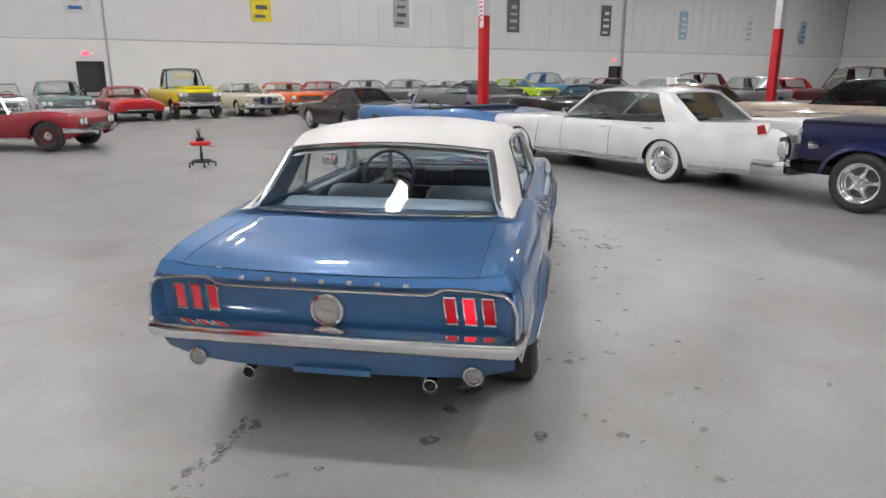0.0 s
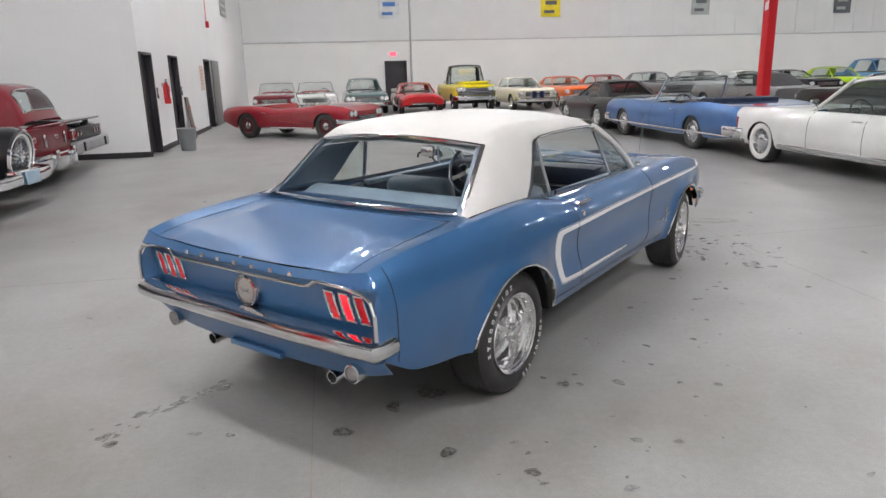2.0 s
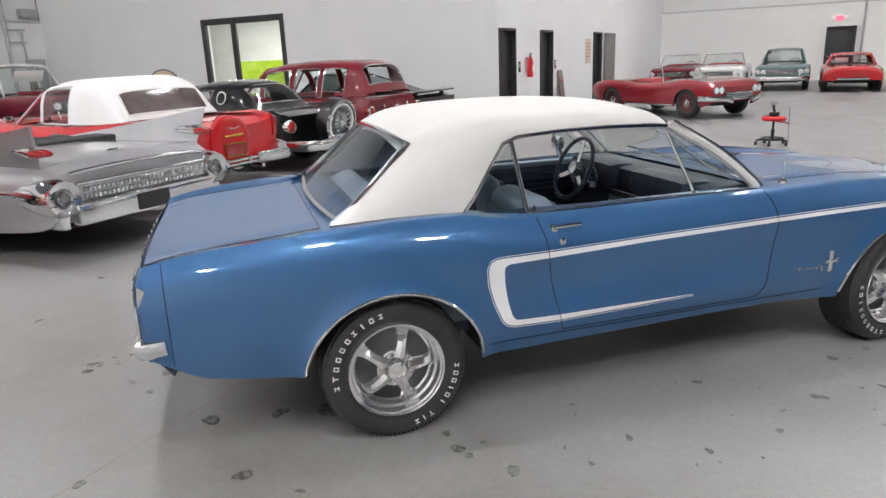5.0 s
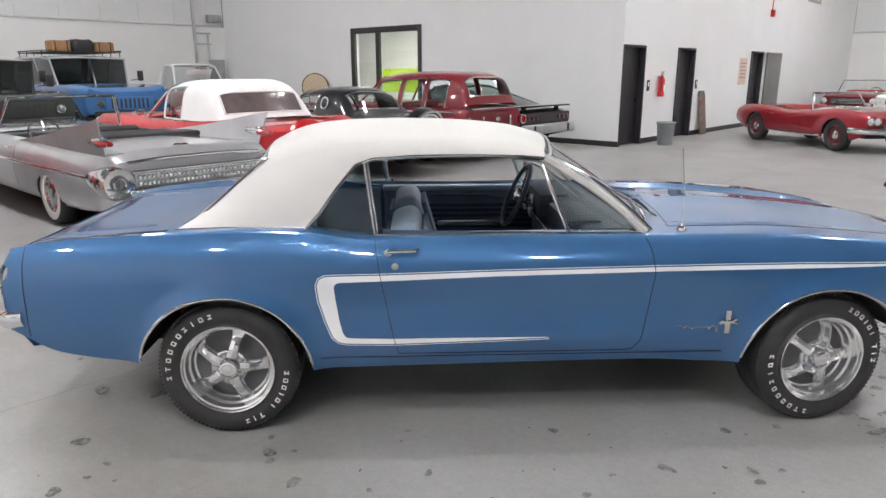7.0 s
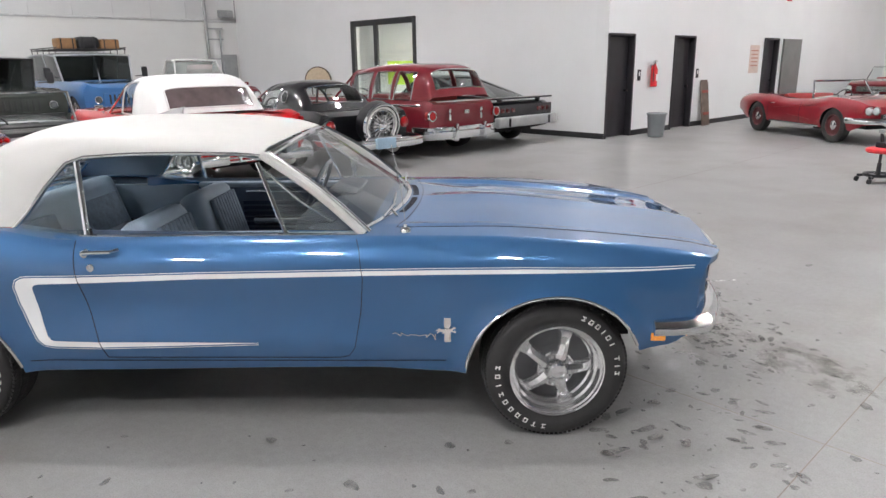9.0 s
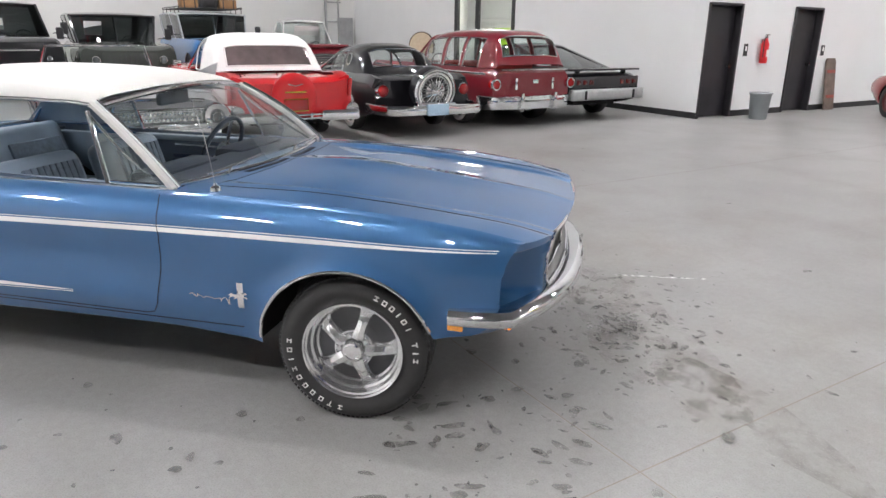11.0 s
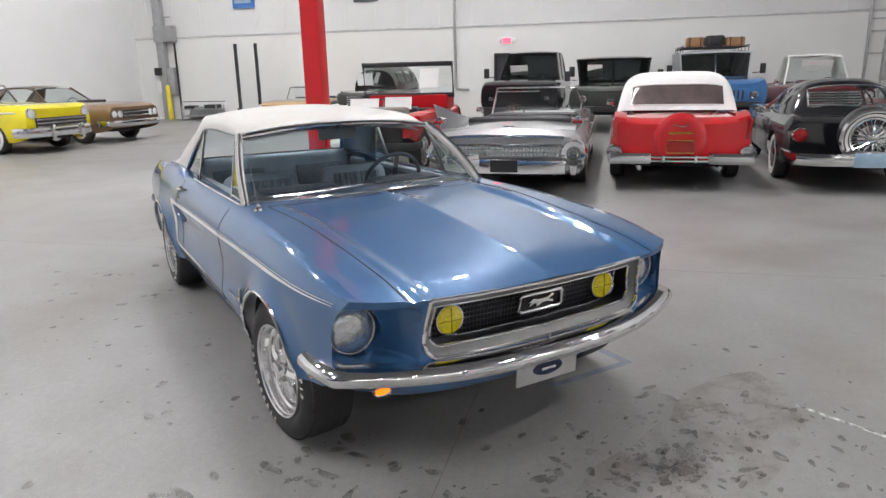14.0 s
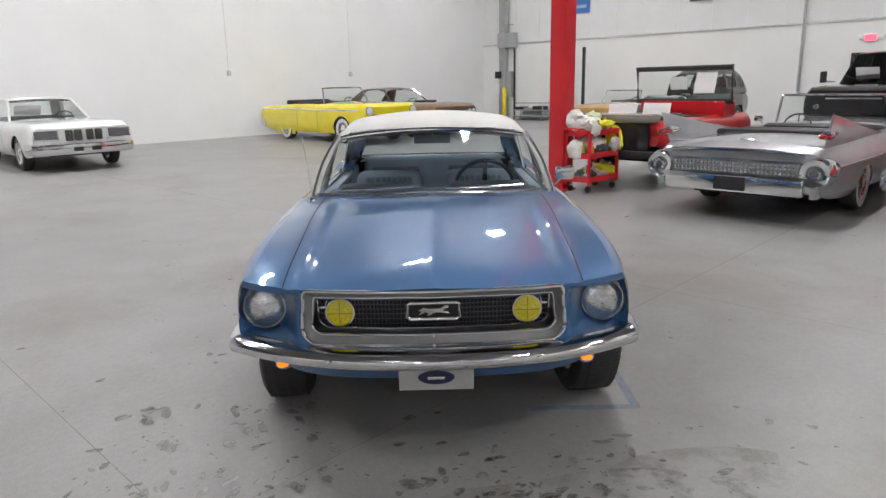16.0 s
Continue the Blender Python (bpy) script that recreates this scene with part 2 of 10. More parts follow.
def concrete_mat():
    """Worn power-trowelled slab: broad clouds, scuffs drawn along two ways, dark speckles and small drips."""
    m, n, l, b = principled("polished_concrete")
    big, mid, fine = noise_node(n, l, 0.2, 1, 0.5), noise_node(n, l, 1.1, 5, 0.55), noise_node(n, l, 26.0, 3, 0.6)

    def times(a, c, fac=1.0):
        mx = n.new("ShaderNodeMix")
        mx.data_type, mx.blend_type = "RGBA", "MULTIPLY"
        if isinstance(fac, float):
            mx.inputs[0].default_value = fac
        else:
            l.new(fac, mx.inputs[0])
        l.new(a, mx.inputs[6])
        l.new(c, mx.inputs[7])
        return mx.outputs[2]

    def stretched(scale, sx, sy, turn, detail, rough=0.6):
        tc, mp, t = n.new("ShaderNodeTexCoord"), n.new("ShaderNodeMapping"), n.new("ShaderNodeTexNoise")
        mp.inputs["Scale"].default_value = (sx, sy, 1)
        mp.inputs["Rotation"].default_value = (0, 0, radians(turn))
        t.inputs["Scale"].default_value, t.inputs["Detail"].default_value, t.inputs["Roughness"].default_value = scale, detail, rough
        l.new(tc.outputs["Object"], mp.inputs["Vector"])
        l.new(mp.outputs[0], t.inputs["Vector"])
        return t.outputs[0]

    col = ramp_node(n, l, big.outputs[0], [(0.05, (0.27, 0.27, 0.268)), (0.95, (0.46, 0.46, 0.457))]).outputs[0]
    col = times(col, ramp_node(n, l, mid.outputs[0], [(0.2, (0.74, 0.73, 0.715)), (0.8, (1, 1, 1))]).outputs[0])
    col = times(col, ramp_node(n, l, stretched(1.3, 1.0, 0.35, 20, 5, 0.6), [(0.05, (0.6, 0.59, 0.58)), (0.95, (1, 1, 1))]).outputs[0], 0.25)
    col = times(col, ramp_node(n, l, stretched(1.6, 0.35, 1.0, -35, 5, 0.6), [(0.05, (0.6, 0.59, 0.58)), (0.95, (1, 1, 1))]).outputs[0], 0.25)
    col = times(col, ramp_node(n, l, fine.outputs[0], [(0.2, (0.84, 0.835, 0.83)), (0.8, (1, 1, 1))]).outputs[0])
    grit = noise_node(n, l, 140.0, 2, 0.6)
    col = times(col, ramp_node(n, l, grit.outputs[0], [(0.3, (0.82, 0.815, 0.81)), (0.55, (1, 1, 1))]).outputs[0])
    # brownish tyre and water stains
    col = times(col, ramp_node(n, l, stretched(0.55, 1.0, 0.8, 12, 6, 0.62), [(0.5, (1, 1, 1)), (0.7, (0.78, 0.735, 0.685))]).outputs[0])
    l.new(col, b.inputs["Base Color"])
    rr = n.new("ShaderNodeMapRange")
    rr.inputs[3].default_value, rr.inputs[4].default_value = 0.33, 0.43
    l.new(big.outputs[0], rr.inputs[0])
    l.new(rr.outputs[0], b.inputs["Roughness"])
    b.inputs["Specular IOR Level"].default_value = 0.42
    return m


CONCRETE = concrete_mat()
WALL_WHITE = plain("white_wall_paint", (0.745, 0.75, 0.75), 0.55, 0, 0.025, 0.7, 0.05, 30)
WALL_PANEL = plain("grey_metal_panel", (0.66, 0.665, 0.66), 0.5, 0, 0.03, 0.8, 0.03, 20)
WALL_LOW = plain("cream_wall_paint", (0.74, 0.74, 0.722), 0.55, 0, 0.03, 0.6, 0.06, 30)
CEILING = plain("grey_deck", (0.22, 0.22, 0.225), 0.7, 0, 0.04, 1.0)
BASE_BLACK = plain("black_base_trim", (0.02, 0.02, 0.022), 0.5, 0, 0.2, 5)
DOOR_DARK = plain("dark_door_paint", (0.022, 0.02, 0.024), 0.42, 0, 0.25, 3)
DOOR_GREY = plain("grey_door_paint", (0.16, 0.155, 0.15), 0.5, 0, 0.1, 3)
RED_PAINT = plain("red_post_paint", (0.62, 0.018, 0.025), 0.4, 0, 0.08, 2.0)
SIGN_RED = glow("exit_glow", (1.0, 0.06, 0.1), 3.0)
LAMP_GLOW = glow("lamp_glow", (1.0, 0.983, 1.0), LAMP)
GALV = plain("galvanised_steel", (0.42, 0.43, 0.43), 0.42, 0.7, 0.12, 6)
GREY_BOX = plain("grey_enamel", (0.33, 0.34, 0.34), 0.5, 0, 0.1, 4)


def hall_box(name, u0, u1, v0, v1, z0, z1, material, label, category="wall", kind="structure", bevel=0.0):
    bm = bmesh.new()
    box(bm, (0, 0, 0), (u1 - u0, v1 - v0, z1 - z0), bevel)
    return single(name, bm, material, hall((u0 + u1) / 2, (v0 + v1) / 2, (z0 + z1) / 2), label, category, kind=kind, smooth=0)


# floor: one sheet
bm = bmesh.new()
box(bm, (0, 0, -0.1), (RIGHT_U - BACK_U + 2, FAR_V - WHITE_V + 2, 0.2))
single("floor", bm, CONCRETE, hall((RIGHT_U + BACK_U) / 2, (FAR_V + WHITE_V) / 2), "polished grey concrete slab with stains and oil drips", "floor", kind="structure", smooth=0)
hall_box("ceiling", BACK_U - 1, RIGHT_U + 1, WHITE_V - 1, FAR_V + 1, CEIL, CEIL + 0.3, CEILING, "plain grey steel roof deck over the hall", "ceiling")

# saw cuts in the slab
SAW = plain("saw_cut", (0.24, 0.205, 0.18), 0.8, 0, 0.2, 4)
for u, v, turn, ln in ((-0.42, 0.0, 90, 30.0), (3.43, 0.0, 90, 30.0), (15.0, 2.07, 0, 60.0)):
    bm = bmesh.new()
    box(bm, (0, 0, 0.0003), (ln, 0.005, 0.0006))
    single("floor_joint", bm, SAW, hall(u, v, 0, turn), "narrow saw-cut joint in the concrete floor", "floor joint", kind="structure", smooth=0)

TRIM_Z = 3.19


def panelled_wall(name, m, length, label):
    """A wall along local x: cream plaster below a trim, standing metal panels above, facing local -y."""
    w = thing(name, m, label, "wall", kind="structure")
    bm = bmesh.new()
    box(bm, (length / 2, 0.15, TRIM_Z / 2), (length, 0.3, TRIM_Z))
    part("lower_wall", bm, WALL_LOW, w, smooth=0)
    bm = bmesh.new()
    box(bm, (length / 2, 0.17, (CEIL + TRIM_Z) / 2), (length, 0.26, CEIL - TRIM_Z))
    part("upper_wall", bm, WALL_PANEL, w, smooth=0)
    bm = bmesh.new()
    sweep([(0, -0.002, TRIM_Z), (length, -0.002, TRIM_Z)], [(-0.01, -0.03), (0.03, -0.03), (0.03, 0.02), (-0.01, 0.05)], bm)
    part("trim_rail", bm, plain("grey_trim_paint", (0.5, 0.5, 0.5), 0.5), w, smooth=0)
    bm = bmesh.new()
    x = 0.6
    while x < length:
        box(bm, (x, 0.034, (CEIL + TRIM_Z) / 2), (0.035, 0.02, CEIL - TRIM_Z - 0.1))
        x += 1.22
    part("panel_ribs", bm, WALL_PANEL, w, "raised seams between the metal wall panels", smooth=0)
    return w


far = panelled_wall("wall_far", hall(DOOR_U, FAR_V), RIGHT_U - DOOR_U, "long hall wall, cream below and grey metal panels above")
back = panelled_wall("wall_back", hall(BACK_U, WHITE_V, 0, 90) @ Matrix.Identity(4), WIN_V - WHITE_V, "rear hall wall, cream below and grey metal panels above")
right = panelled_wall("wall_right", hall(RIGHT_U, FAR_V, 0, -90), FAR_V - WHITE_V, "distant end wall, cream below and grey panels above")
hall_box("wall_white", BACK_U - 0.3, RIGHT_U + 0.3, WHITE_V - 0.3, WHITE_V, 0, CEIL, WALL_WHITE, "tall smooth white wall")


def pierced_wall(name, m, length, height, holes, material, label, thick=0.3):
    """A wall along local x facing local -y, with holes (x0, x1, z0, z1) right through it."""
    w = thing(name, m, label, "wall", kind="structure")
    x = 0.0
    for x0, x1, z0, z1 in sorted(holes):
        if x0 > x:
            part("wall_pier", boxes((((x + x0) / 2, thick / 2, height / 2), (x0 - x, thick, height))), material, w, smooth=0)
        part("wall_head", boxes((((x0 + x1) / 2, thick / 2, (z1 + height) / 2), (x1 - x0, thick, height - z1))), material, w, smooth=0)
        x = x1
    part("wall_pier", boxes((((x + length) / 2, thick / 2, height / 2), (length - x, thick, height))), material, w, smooth=0)
    return w


# office block: window wall (faces -v) and door wall (faces +u)
OW = DOOR_U - BACK_U
wd0, wd1 = -12.9 - BACK_U, -9.98 - BACK_U
pierced_wall("wall_office_front", hall(BACK_U, WIN_V), OW - 0.3, CEIL, [(wd0, wd1, 0.0, 2.86)], WALL_WHITE, "white office wall with a glazed double door")
DV = FAR_V - WIN_V
DOORS = [(0.006, 1.026, 2.18), (2.78, 3.80, 2.18), (7.95, 9.0, 2.2)]
pierced_wall("wall_office_side", hall(DOOR_U, WIN_V, 0, 90), DV, CEIL, [(a, b, 0.0, h) for a, b, h in DOORS], WALL_WHITE, "white office wall with a row of dark doors")


def base_trim(m, x0, x1):
    bm = bmesh.new()
    box(bm, ((x0 + x1) / 2, -0.008, 0.06), (x1 - x0, 0.016, 0.12), 0.003)
    return single("baseboard", bm, BASE_BLACK, m, "black rubber base trim along the white wall", "baseboard", kind="structure")


mf, ms = hall(BACK_U, WIN_V), hall(DOOR_U, WIN_V, 0, 90)
base_trim(mf, 0, wd0 - 0.01), base_trim(mf, wd1 + 0.01, OW)
edge = 0.0
for a, b, h in DOORS:
    if a - edge > 0.1:
        base_trim(ms, edge, a - 0.01)
    edge = b + 0.01
base_trim(ms, edge, DV)


def door(name, m, w, h, material, label, handle_side=1, leaf=True, kick=False):
    """A door in a wall along local x, facing -y; x from 0 to w."""
    d = thing(name, m, label, "door", kind="structure")
    bm = bmesh.new()
    for c, s in (((0.02, 0.12, h / 2), (0.05, 0.3, h)), ((w - 0.02, 0.12, h / 2), (0.05, 0.3, h)), ((w / 2, 0.12, h - 0.02), (w - 0.1, 0.3, 0.05))):
        box(bm, c, s, 0.004)
    part("door_frame", bm, material, d)
    if leaf:
        bm = bmesh.new()
        box(bm, (w / 2, 0.14, h / 2 - 0.01), (w - 0.1, 0.045, h - 0.05), 0.004)
        lf = part("door_leaf", bm, material, d)
        bm = bmesh.new()
        hx = w - 0.14 if handle_side > 0 else 0.14
        lathe([(0.112, 0.03), (0.09, 0.03), (0.088, 0.012), (0.06, 0.012), (0.056, 0.028), (0.03, 0.028)], 16, "y", bm, (hx, 0, 1.0))
        part("door_handle", bm, STEEL, lf, "round steel knob")
        if kick:
            bm = bmesh.new()
            box(bm, (w / 2, 0.112, 0.78), (w * 0.5, 0.006, 0.16), 0.002)
            part("kick_plate", bm, GALV, lf)
    return d


door("door_1", ms @ pose(DOORS[0][0], 0, 0), 1.02, 2.18, DOOR_DARK, "closed dark door at the corner of the white wall", 1)
door("door_2", ms @ pose(DOORS[1][0], 0, 0), 1.02, 2.18, DOOR_DARK, "closed dark door in the white wall", 1)
door("door_3", ms @ pose(DOORS[2][0], 0, 0), 1.05, 2.2, DOOR_DARK, "dark doorway beside an opened grey leaf", 1)
# its opened outer leaf lies flat against the wall
bm = bmesh.new()
box(bm, (9.95, -0.05, 1.1), (1.4, 0.05, 2.18), 0.005)
d4 = single("door_leaf_open", bm, DOOR_GREY, ms, "grey steel door leaf folded back against the wall", "door", kind="structure")
for x, w, z, h in ((1.28, 0.12, 1.31, 0.24), (4.02, 0.12, 1.3, 0.22)):
    bm = bmesh.new()
    box(bm, (x, -0.008, z), (w, 0.014, h), 0.003)
    s = single("wall_plate", bm, BASE_BLACK, ms, "small black room sign with a pale symbol beside the door", "sign")
    bm = bmesh.new()
    box(bm, (x, -0.017, z + 0.03), (w * 0.4, 0.003, h * 0.4), 0.001)
    part("symbol", bm, PAPER, s)
bm = bmesh.new()
box(bm, (7.35, -0.006, 1.62), (0.62, 0.008, 0.75), 0.002)
paper = single("notice_sheet", bm, plain("faded_notice", (0.62, 0.5, 0.44), 0.8, 0, 0.1, 3), ms, "faded pinkish notice sheet on the white wall", "notice")
bm = bmesh.new()
for k in range(5):
    box(bm, (7.35, -0.0115, 1.85 - k * 0.1), (0.46 - 0.08 * (k % 2), 0.003, 0.03))
part("print", bm, plain("faded_print", (0.45, 0.2, 0.16), 0.8), paper, smooth=0)

# glazed double door into the office
wd = thing("window_1", mf @ pose(wd0, 0, 0), "black-framed glazed door into a lit office", "glass door", kind="structure")
W_, H_ = wd1 - wd0, 2.86
for nm, c, s in (("frame_post", (0.08, 0.03, H_ / 2), (0.16, 0.1, H_)), ("frame_post", (W_ - 0.07, 0.03, H_ / 2), (0.14, 0.1, H_)), ("mullion", (1.16, 0.03, H_ / 2), (0.16, 0.08, H_)), ("frame_head", (W_ / 2, 0.03, H_ - 0.08), (W_ - 0.3, 0.1, 0.16)), ("frame_sill", (W_ / 2, 0.03, 0.08), (W_ - 0.3, 0.08, 0.16))):
    bm = bmesh.new()
    box(bm, c, s, 0.006)
    part(nm, bm, BASE_BLACK, wd)
for x0, x1 in ((0.16, 1.08), (1.24, W_ - 0.14)):
    bm = bmesh.new()
    box(bm, ((x0 + x1) / 2, 0.03, H_ / 2), (x1 - x0, 0.012, H_ - 0.32))
    g = part("pane", bm, clear_glass("door_pane", (0.95, 0.96, 0.95)), wd, smooth=0)
    g.visible_shadow = False
# office room behind, with its own strip lamp
hall_box("office_floor", BACK_U, DOOR_U - 0.3, WIN_V + 0.3, WIN_V + 5.0, 0.0, 0.02, GREY_BOX, "grey office carpet behind the glass", "floor")
hall_box("office_wall_back", BACK_U, DOOR_U - 0.3, WIN_V + 5.0, WIN_V + 5.2, 0.0, 3.2, WALL_WHITE, "plain white office wall behind the glass")
hall_box("office_ceiling", BACK_U, DOOR_U - 0.3, WIN_V + 0.3, WIN_V + 5.2, 3.2, 3.3, WALL_WHITE, "plain white office ceiling", "ceiling")
hall_box("office_wall_side", BACK_U, BACK_U + 0.2, WIN_V + 0.3, WIN_V + 5.0, 0.0, 3.2, WALL_WHITE, "plain white office side wall")
hall_box("office_wall_inner", -6.0, -5.8, WIN_V + 0.3, WIN_V + 5.0, 0.0, 3.2, WALL_WHITE, "plain white office side wall")


def ceiling_light(m, w, d, label, material, drop=0.0):
    t = thing("ceiling_light", m, label, "ceiling light", group="ceiling lights")
    bm = bmesh.new()
    box(bm, (0, 0, 0.045), (w + 0.06, d + 0.06, 0.07), 0.012)
    part("housing", bm, GREY_BOX, t)
    bm = bmesh.new()
    box(bm, (0, 0, 0.0), (w, d, 0.02), 0.004)
    part("diffuser", bm, material, t, "glowing white diffuser")
    if drop:
        bm = bmesh.new()
        for x in (-w * 0.4, w * 0.4):
            tube([(x, 0, 0.07), (x, 0, drop)], 0.004, 6, bm)
        part("hanger", bm, STEEL, t)
    return t


OFFICE_GLOW = glow("office_lamp_glow", (1.0, 0.97, 0.9), 60.0)
for u in (-14.5, -11.5, -8.5):
    ceiling_light(hall(u, WIN_V + 2.4, 3.12), 1.2, 0.6, "strip light on the office ceiling", OFFICE_GLOW)

# high-bay lights of the hall
first = ceiling_light(hall(-2.2, 0.4, CEIL - 0.08), 0.75, 0.38, "bright rectangular high-bay light hung from the deck", LAMP_GLOW)
for v, us in (
    (-10.6, (-15.0, -8.6, -2.2, 4.2)),
    (-5.1, (4.2, 10.6)),
    # the one at u -15 is an unseen extra, added to brighten the cars there
    (0.4, (-8.6, -15.0)),
    (11.4, (-2.2, 4.2, 17.0, 29.8, 42.6, 55.4)),
    (22.4, (-0.4, 6.2, 12.8, 19.4, 26.0, 35.0, 44.0, 53.0, 62.0)),
):
    for u in us:
        copy_thing(first, hall(u, v, CEIL - 0.08))


def exit_sign(m):
    s = thing("exit_sign", m, "lit red exit sign high on the wall", "exit sign", group="exit signs")
    bm = bmesh.new()
    box(bm, (0, -0.03, 0), (0.34, 0.05, 0.22), 0.008)
    part("casing", bm, PAPER, s)
    bm = bmesh.new()
    box(bm, (0, -0.059, 0), (0.3, 0.006, 0.18), 0.002)
    part("lit_face", bm, SIGN_RED, s)
    for x in (-0.26, 0.26):
        part("lamp_head", boxes(((x, -0.05, 0.02), (0.12, 0.09, 0.12)), bevel=0.02), PAPER, s)
    return s


mfar = hall(0, FAR_V)
exit_sign(hall(3.32, FAR_V, 2.56))
exit_sign(hall(38.6, FAR_V, 2.58))
exit_sign(hall(BACK_U, -1.09, 2.66, 90))
door("door_5", hall(2.88, FAR_V - 0.17), 1.1, 2.22, DOOR_DARK, "dark steel exit door under a lit sign", -1, True, True)
door("door_6", hall(38.1, FAR_V - 0.17), 1.1, 2.15, DOOR_DARK, "distant dark steel exit door", -1, True, True)
door("door_7", hall(BACK_U + 0.17, -1.52, 0, 90), 1.06, 2.23, DOOR_DARK, "dark steel exit door in the rear wall", -1)


def conduit(m, path, r=0.05, label="grey steel conduit running up the wall"):
    return single("conduit", tube(path, r, 10), GALV, m, label, "conduit", kind="structure")


conduit(hall(4.24, FAR_V), [(0, -0.07, 0.0), (0, -0.07, CEIL)])
conduit(hall(39.5, FAR_V), [(0, -0.07, 0.0), (0, -0.07, CEIL)], 0.09)
conduit(hall(BACK_U, -2.98, 0, 90), [(0, -0.07, CEIL), (0, -0.07, 1.1), (0.04, -0.07, 1.02), (0.35, -0.07, 0.98), (0.5, -0.07, 0.98)])
conduit(hall(BACK_U, 10.45, 0, 90), [(0, -0.07, 0), (0, -0.07, CEIL)])
conduit(hall(BACK_U, 10.95, 0, 90), [(0, -0.07, 0), (0, -0.07, 2.9)], 0.03)
# wall box and brackets in the corner beside the office
for z in (2.58, 1.9, 2.95):
    bm = bmesh.new()
    box(bm, (10.75 + 0, -0.06, 0), (0.62, 0.05, 0.05), 0.006)
    single("wall_bracket", bm, GALV, hall(BACK_U, 0, z, 90), "thin steel bracket across the wall corner", "bracket")
bm = bmesh.new()
box(bm, (0, -0.1, 0), (0.55, 0.2, 1.0), 0.015)
cab = single("electrical_cabinet", bm, GREY_BOX, hall(BACK_U, 11.2, 1.55, 90), "grey steel electrical cabinet on the wall", "cabinet")
bm = bmesh.new()
box(bm, (0.18, -0.21, 0), (0.02, 0.03, 0.12), 0.005)
part("latch", bm, STEEL, cab)
bm = bmesh.new()
box(bm, (0, -0.12, 0), (0.5, 0.24, 0.26), 0.02)
single("wall_speaker", bm, GREY_BOX, hall(BACK_U, 11.2, 3.45, 90), "small grey box high on the wall", "wall box")


def column(u, v, red_top, label):
    t = thing("column", hall(u, v), label, "column", group="steel columns", kind="structure")
    bm = bmesh.new()
    box(bm, (0, 0, red_top / 2), (0.26, 0.26, red_top), 0.015)
    part("red_sleeve", bm, RED_PAINT, t, "glossy red paint")
    if red_top < CEIL:
        bm = bmesh.new()
        box(bm, (0, 0, (CEIL + red_top) / 2), (0.25, 0.25, CEIL - red_top), 0.015)
        part("white_shaft", bm, WALL_WHITE, t)
    bm = bmesh.new()
    box(bm, (0, 0, 0.0125), (0.34, 0.34, 0.025), 0.004)
    part("base_plate", bm, RED_PAINT, t)
    return t


column(-4.11, -1.42, CEIL, "square steel column painted red")
column(12.1, 14.2, 3.4, "square steel column, red below and white above")
column(22.3, 10.3, 3.15, "square steel column, red below and white above")
bm = bmesh.new()
box(bm, (0, 0, 0), (0.012, 0.62, 1.05), 0.003)
sg = single("column_sign", bm, PAPER, hall(12.1 - 0.2, 14.2 - 0.1, 3.55, -25), "white notice board with red lines tied to the column", "sign")
bm = bmesh.new()
for k in range(6):
    box(bm, (-0.008, 0, 0.36 - k * 0.13), (0.004, 0.42 - 0.1 * (k % 2), 0.05))
part("print", bm, RED_PAINT, sg, smooth=0)


def banner(m, w, h, cols, label):
    b = thing("wall_banner", m, label, "banner", group="wall banners")
    bm = bmesh.new()
    box(bm, (0, -0.03, h / 2), (w, 0.012, h), 0.002)
    part("sheet", bm, cols[0], b, smooth=0)
    rng = random.Random(int(w * 1000 + h * 77))
    for k in range(4):
        part("print", boxes(((rng.uniform(-0.08, 0.08) * w, -0.0385, h * (0.12 + 0.21 * k)), (w * rng.uniform(0.35, 0.75), 0.004, h * rng.uniform(0.05, 0.13)))), cols[1], b, smooth=0)
    bm = bmesh.new()
    tube([(-w / 2 - 0.03, -0.03, h + 0.01), (w / 2 + 0.03, -0.03, h + 0.01)], 0.012, 8, bm)
    part("rod", bm, STEEL, b)
    return b


def sheet(c):
    return plain("banner_print", c, 0.6, 0, 0.2, 2.5)


YEL, GRY, DRK, LBL, WHT, NAVY = sheet((0.75, 0.62, 0.02)), sheet((0.34, 0.36, 0.35)), sheet((0.09, 0.1, 0.11)), sheet((0.3, 0.42, 0.52)), sheet((0.6, 0.62, 0.62)), sheet((0.05, 0.16, 0.45))
for u, a, b_ in ((3.2, WHT, NAVY), (11.63, YEL, DRK), (20.05, GRY, DRK), (28.64, DRK, GRY), (37.5, DRK, WHT), (46.6, LBL, WHT), (56.0, WHT, LBL), (65.1, LBL, NAVY)):
    banner(hall(u, FAR_V, 4.25), 1.06, 2.1, (a, b_), "tall printed banner hung high on the hall wall")
for v, a, b_ in ((-11.35, NAVY, LBL), (-6.35, DRK, GRY), (-1.2, GRY, DRK), (5.0, DRK, WHT)):
    banner(hall(BACK_U, v, 4.2, 90), 0.95, 2.0, (a, b_), "tall printed banner hung high on the rear wall")
banner(hall(DOOR_U, 25.4, 3.95, 90), 1.6, 1.2, (GRY, WHT), "printed banner high on the white office wall")

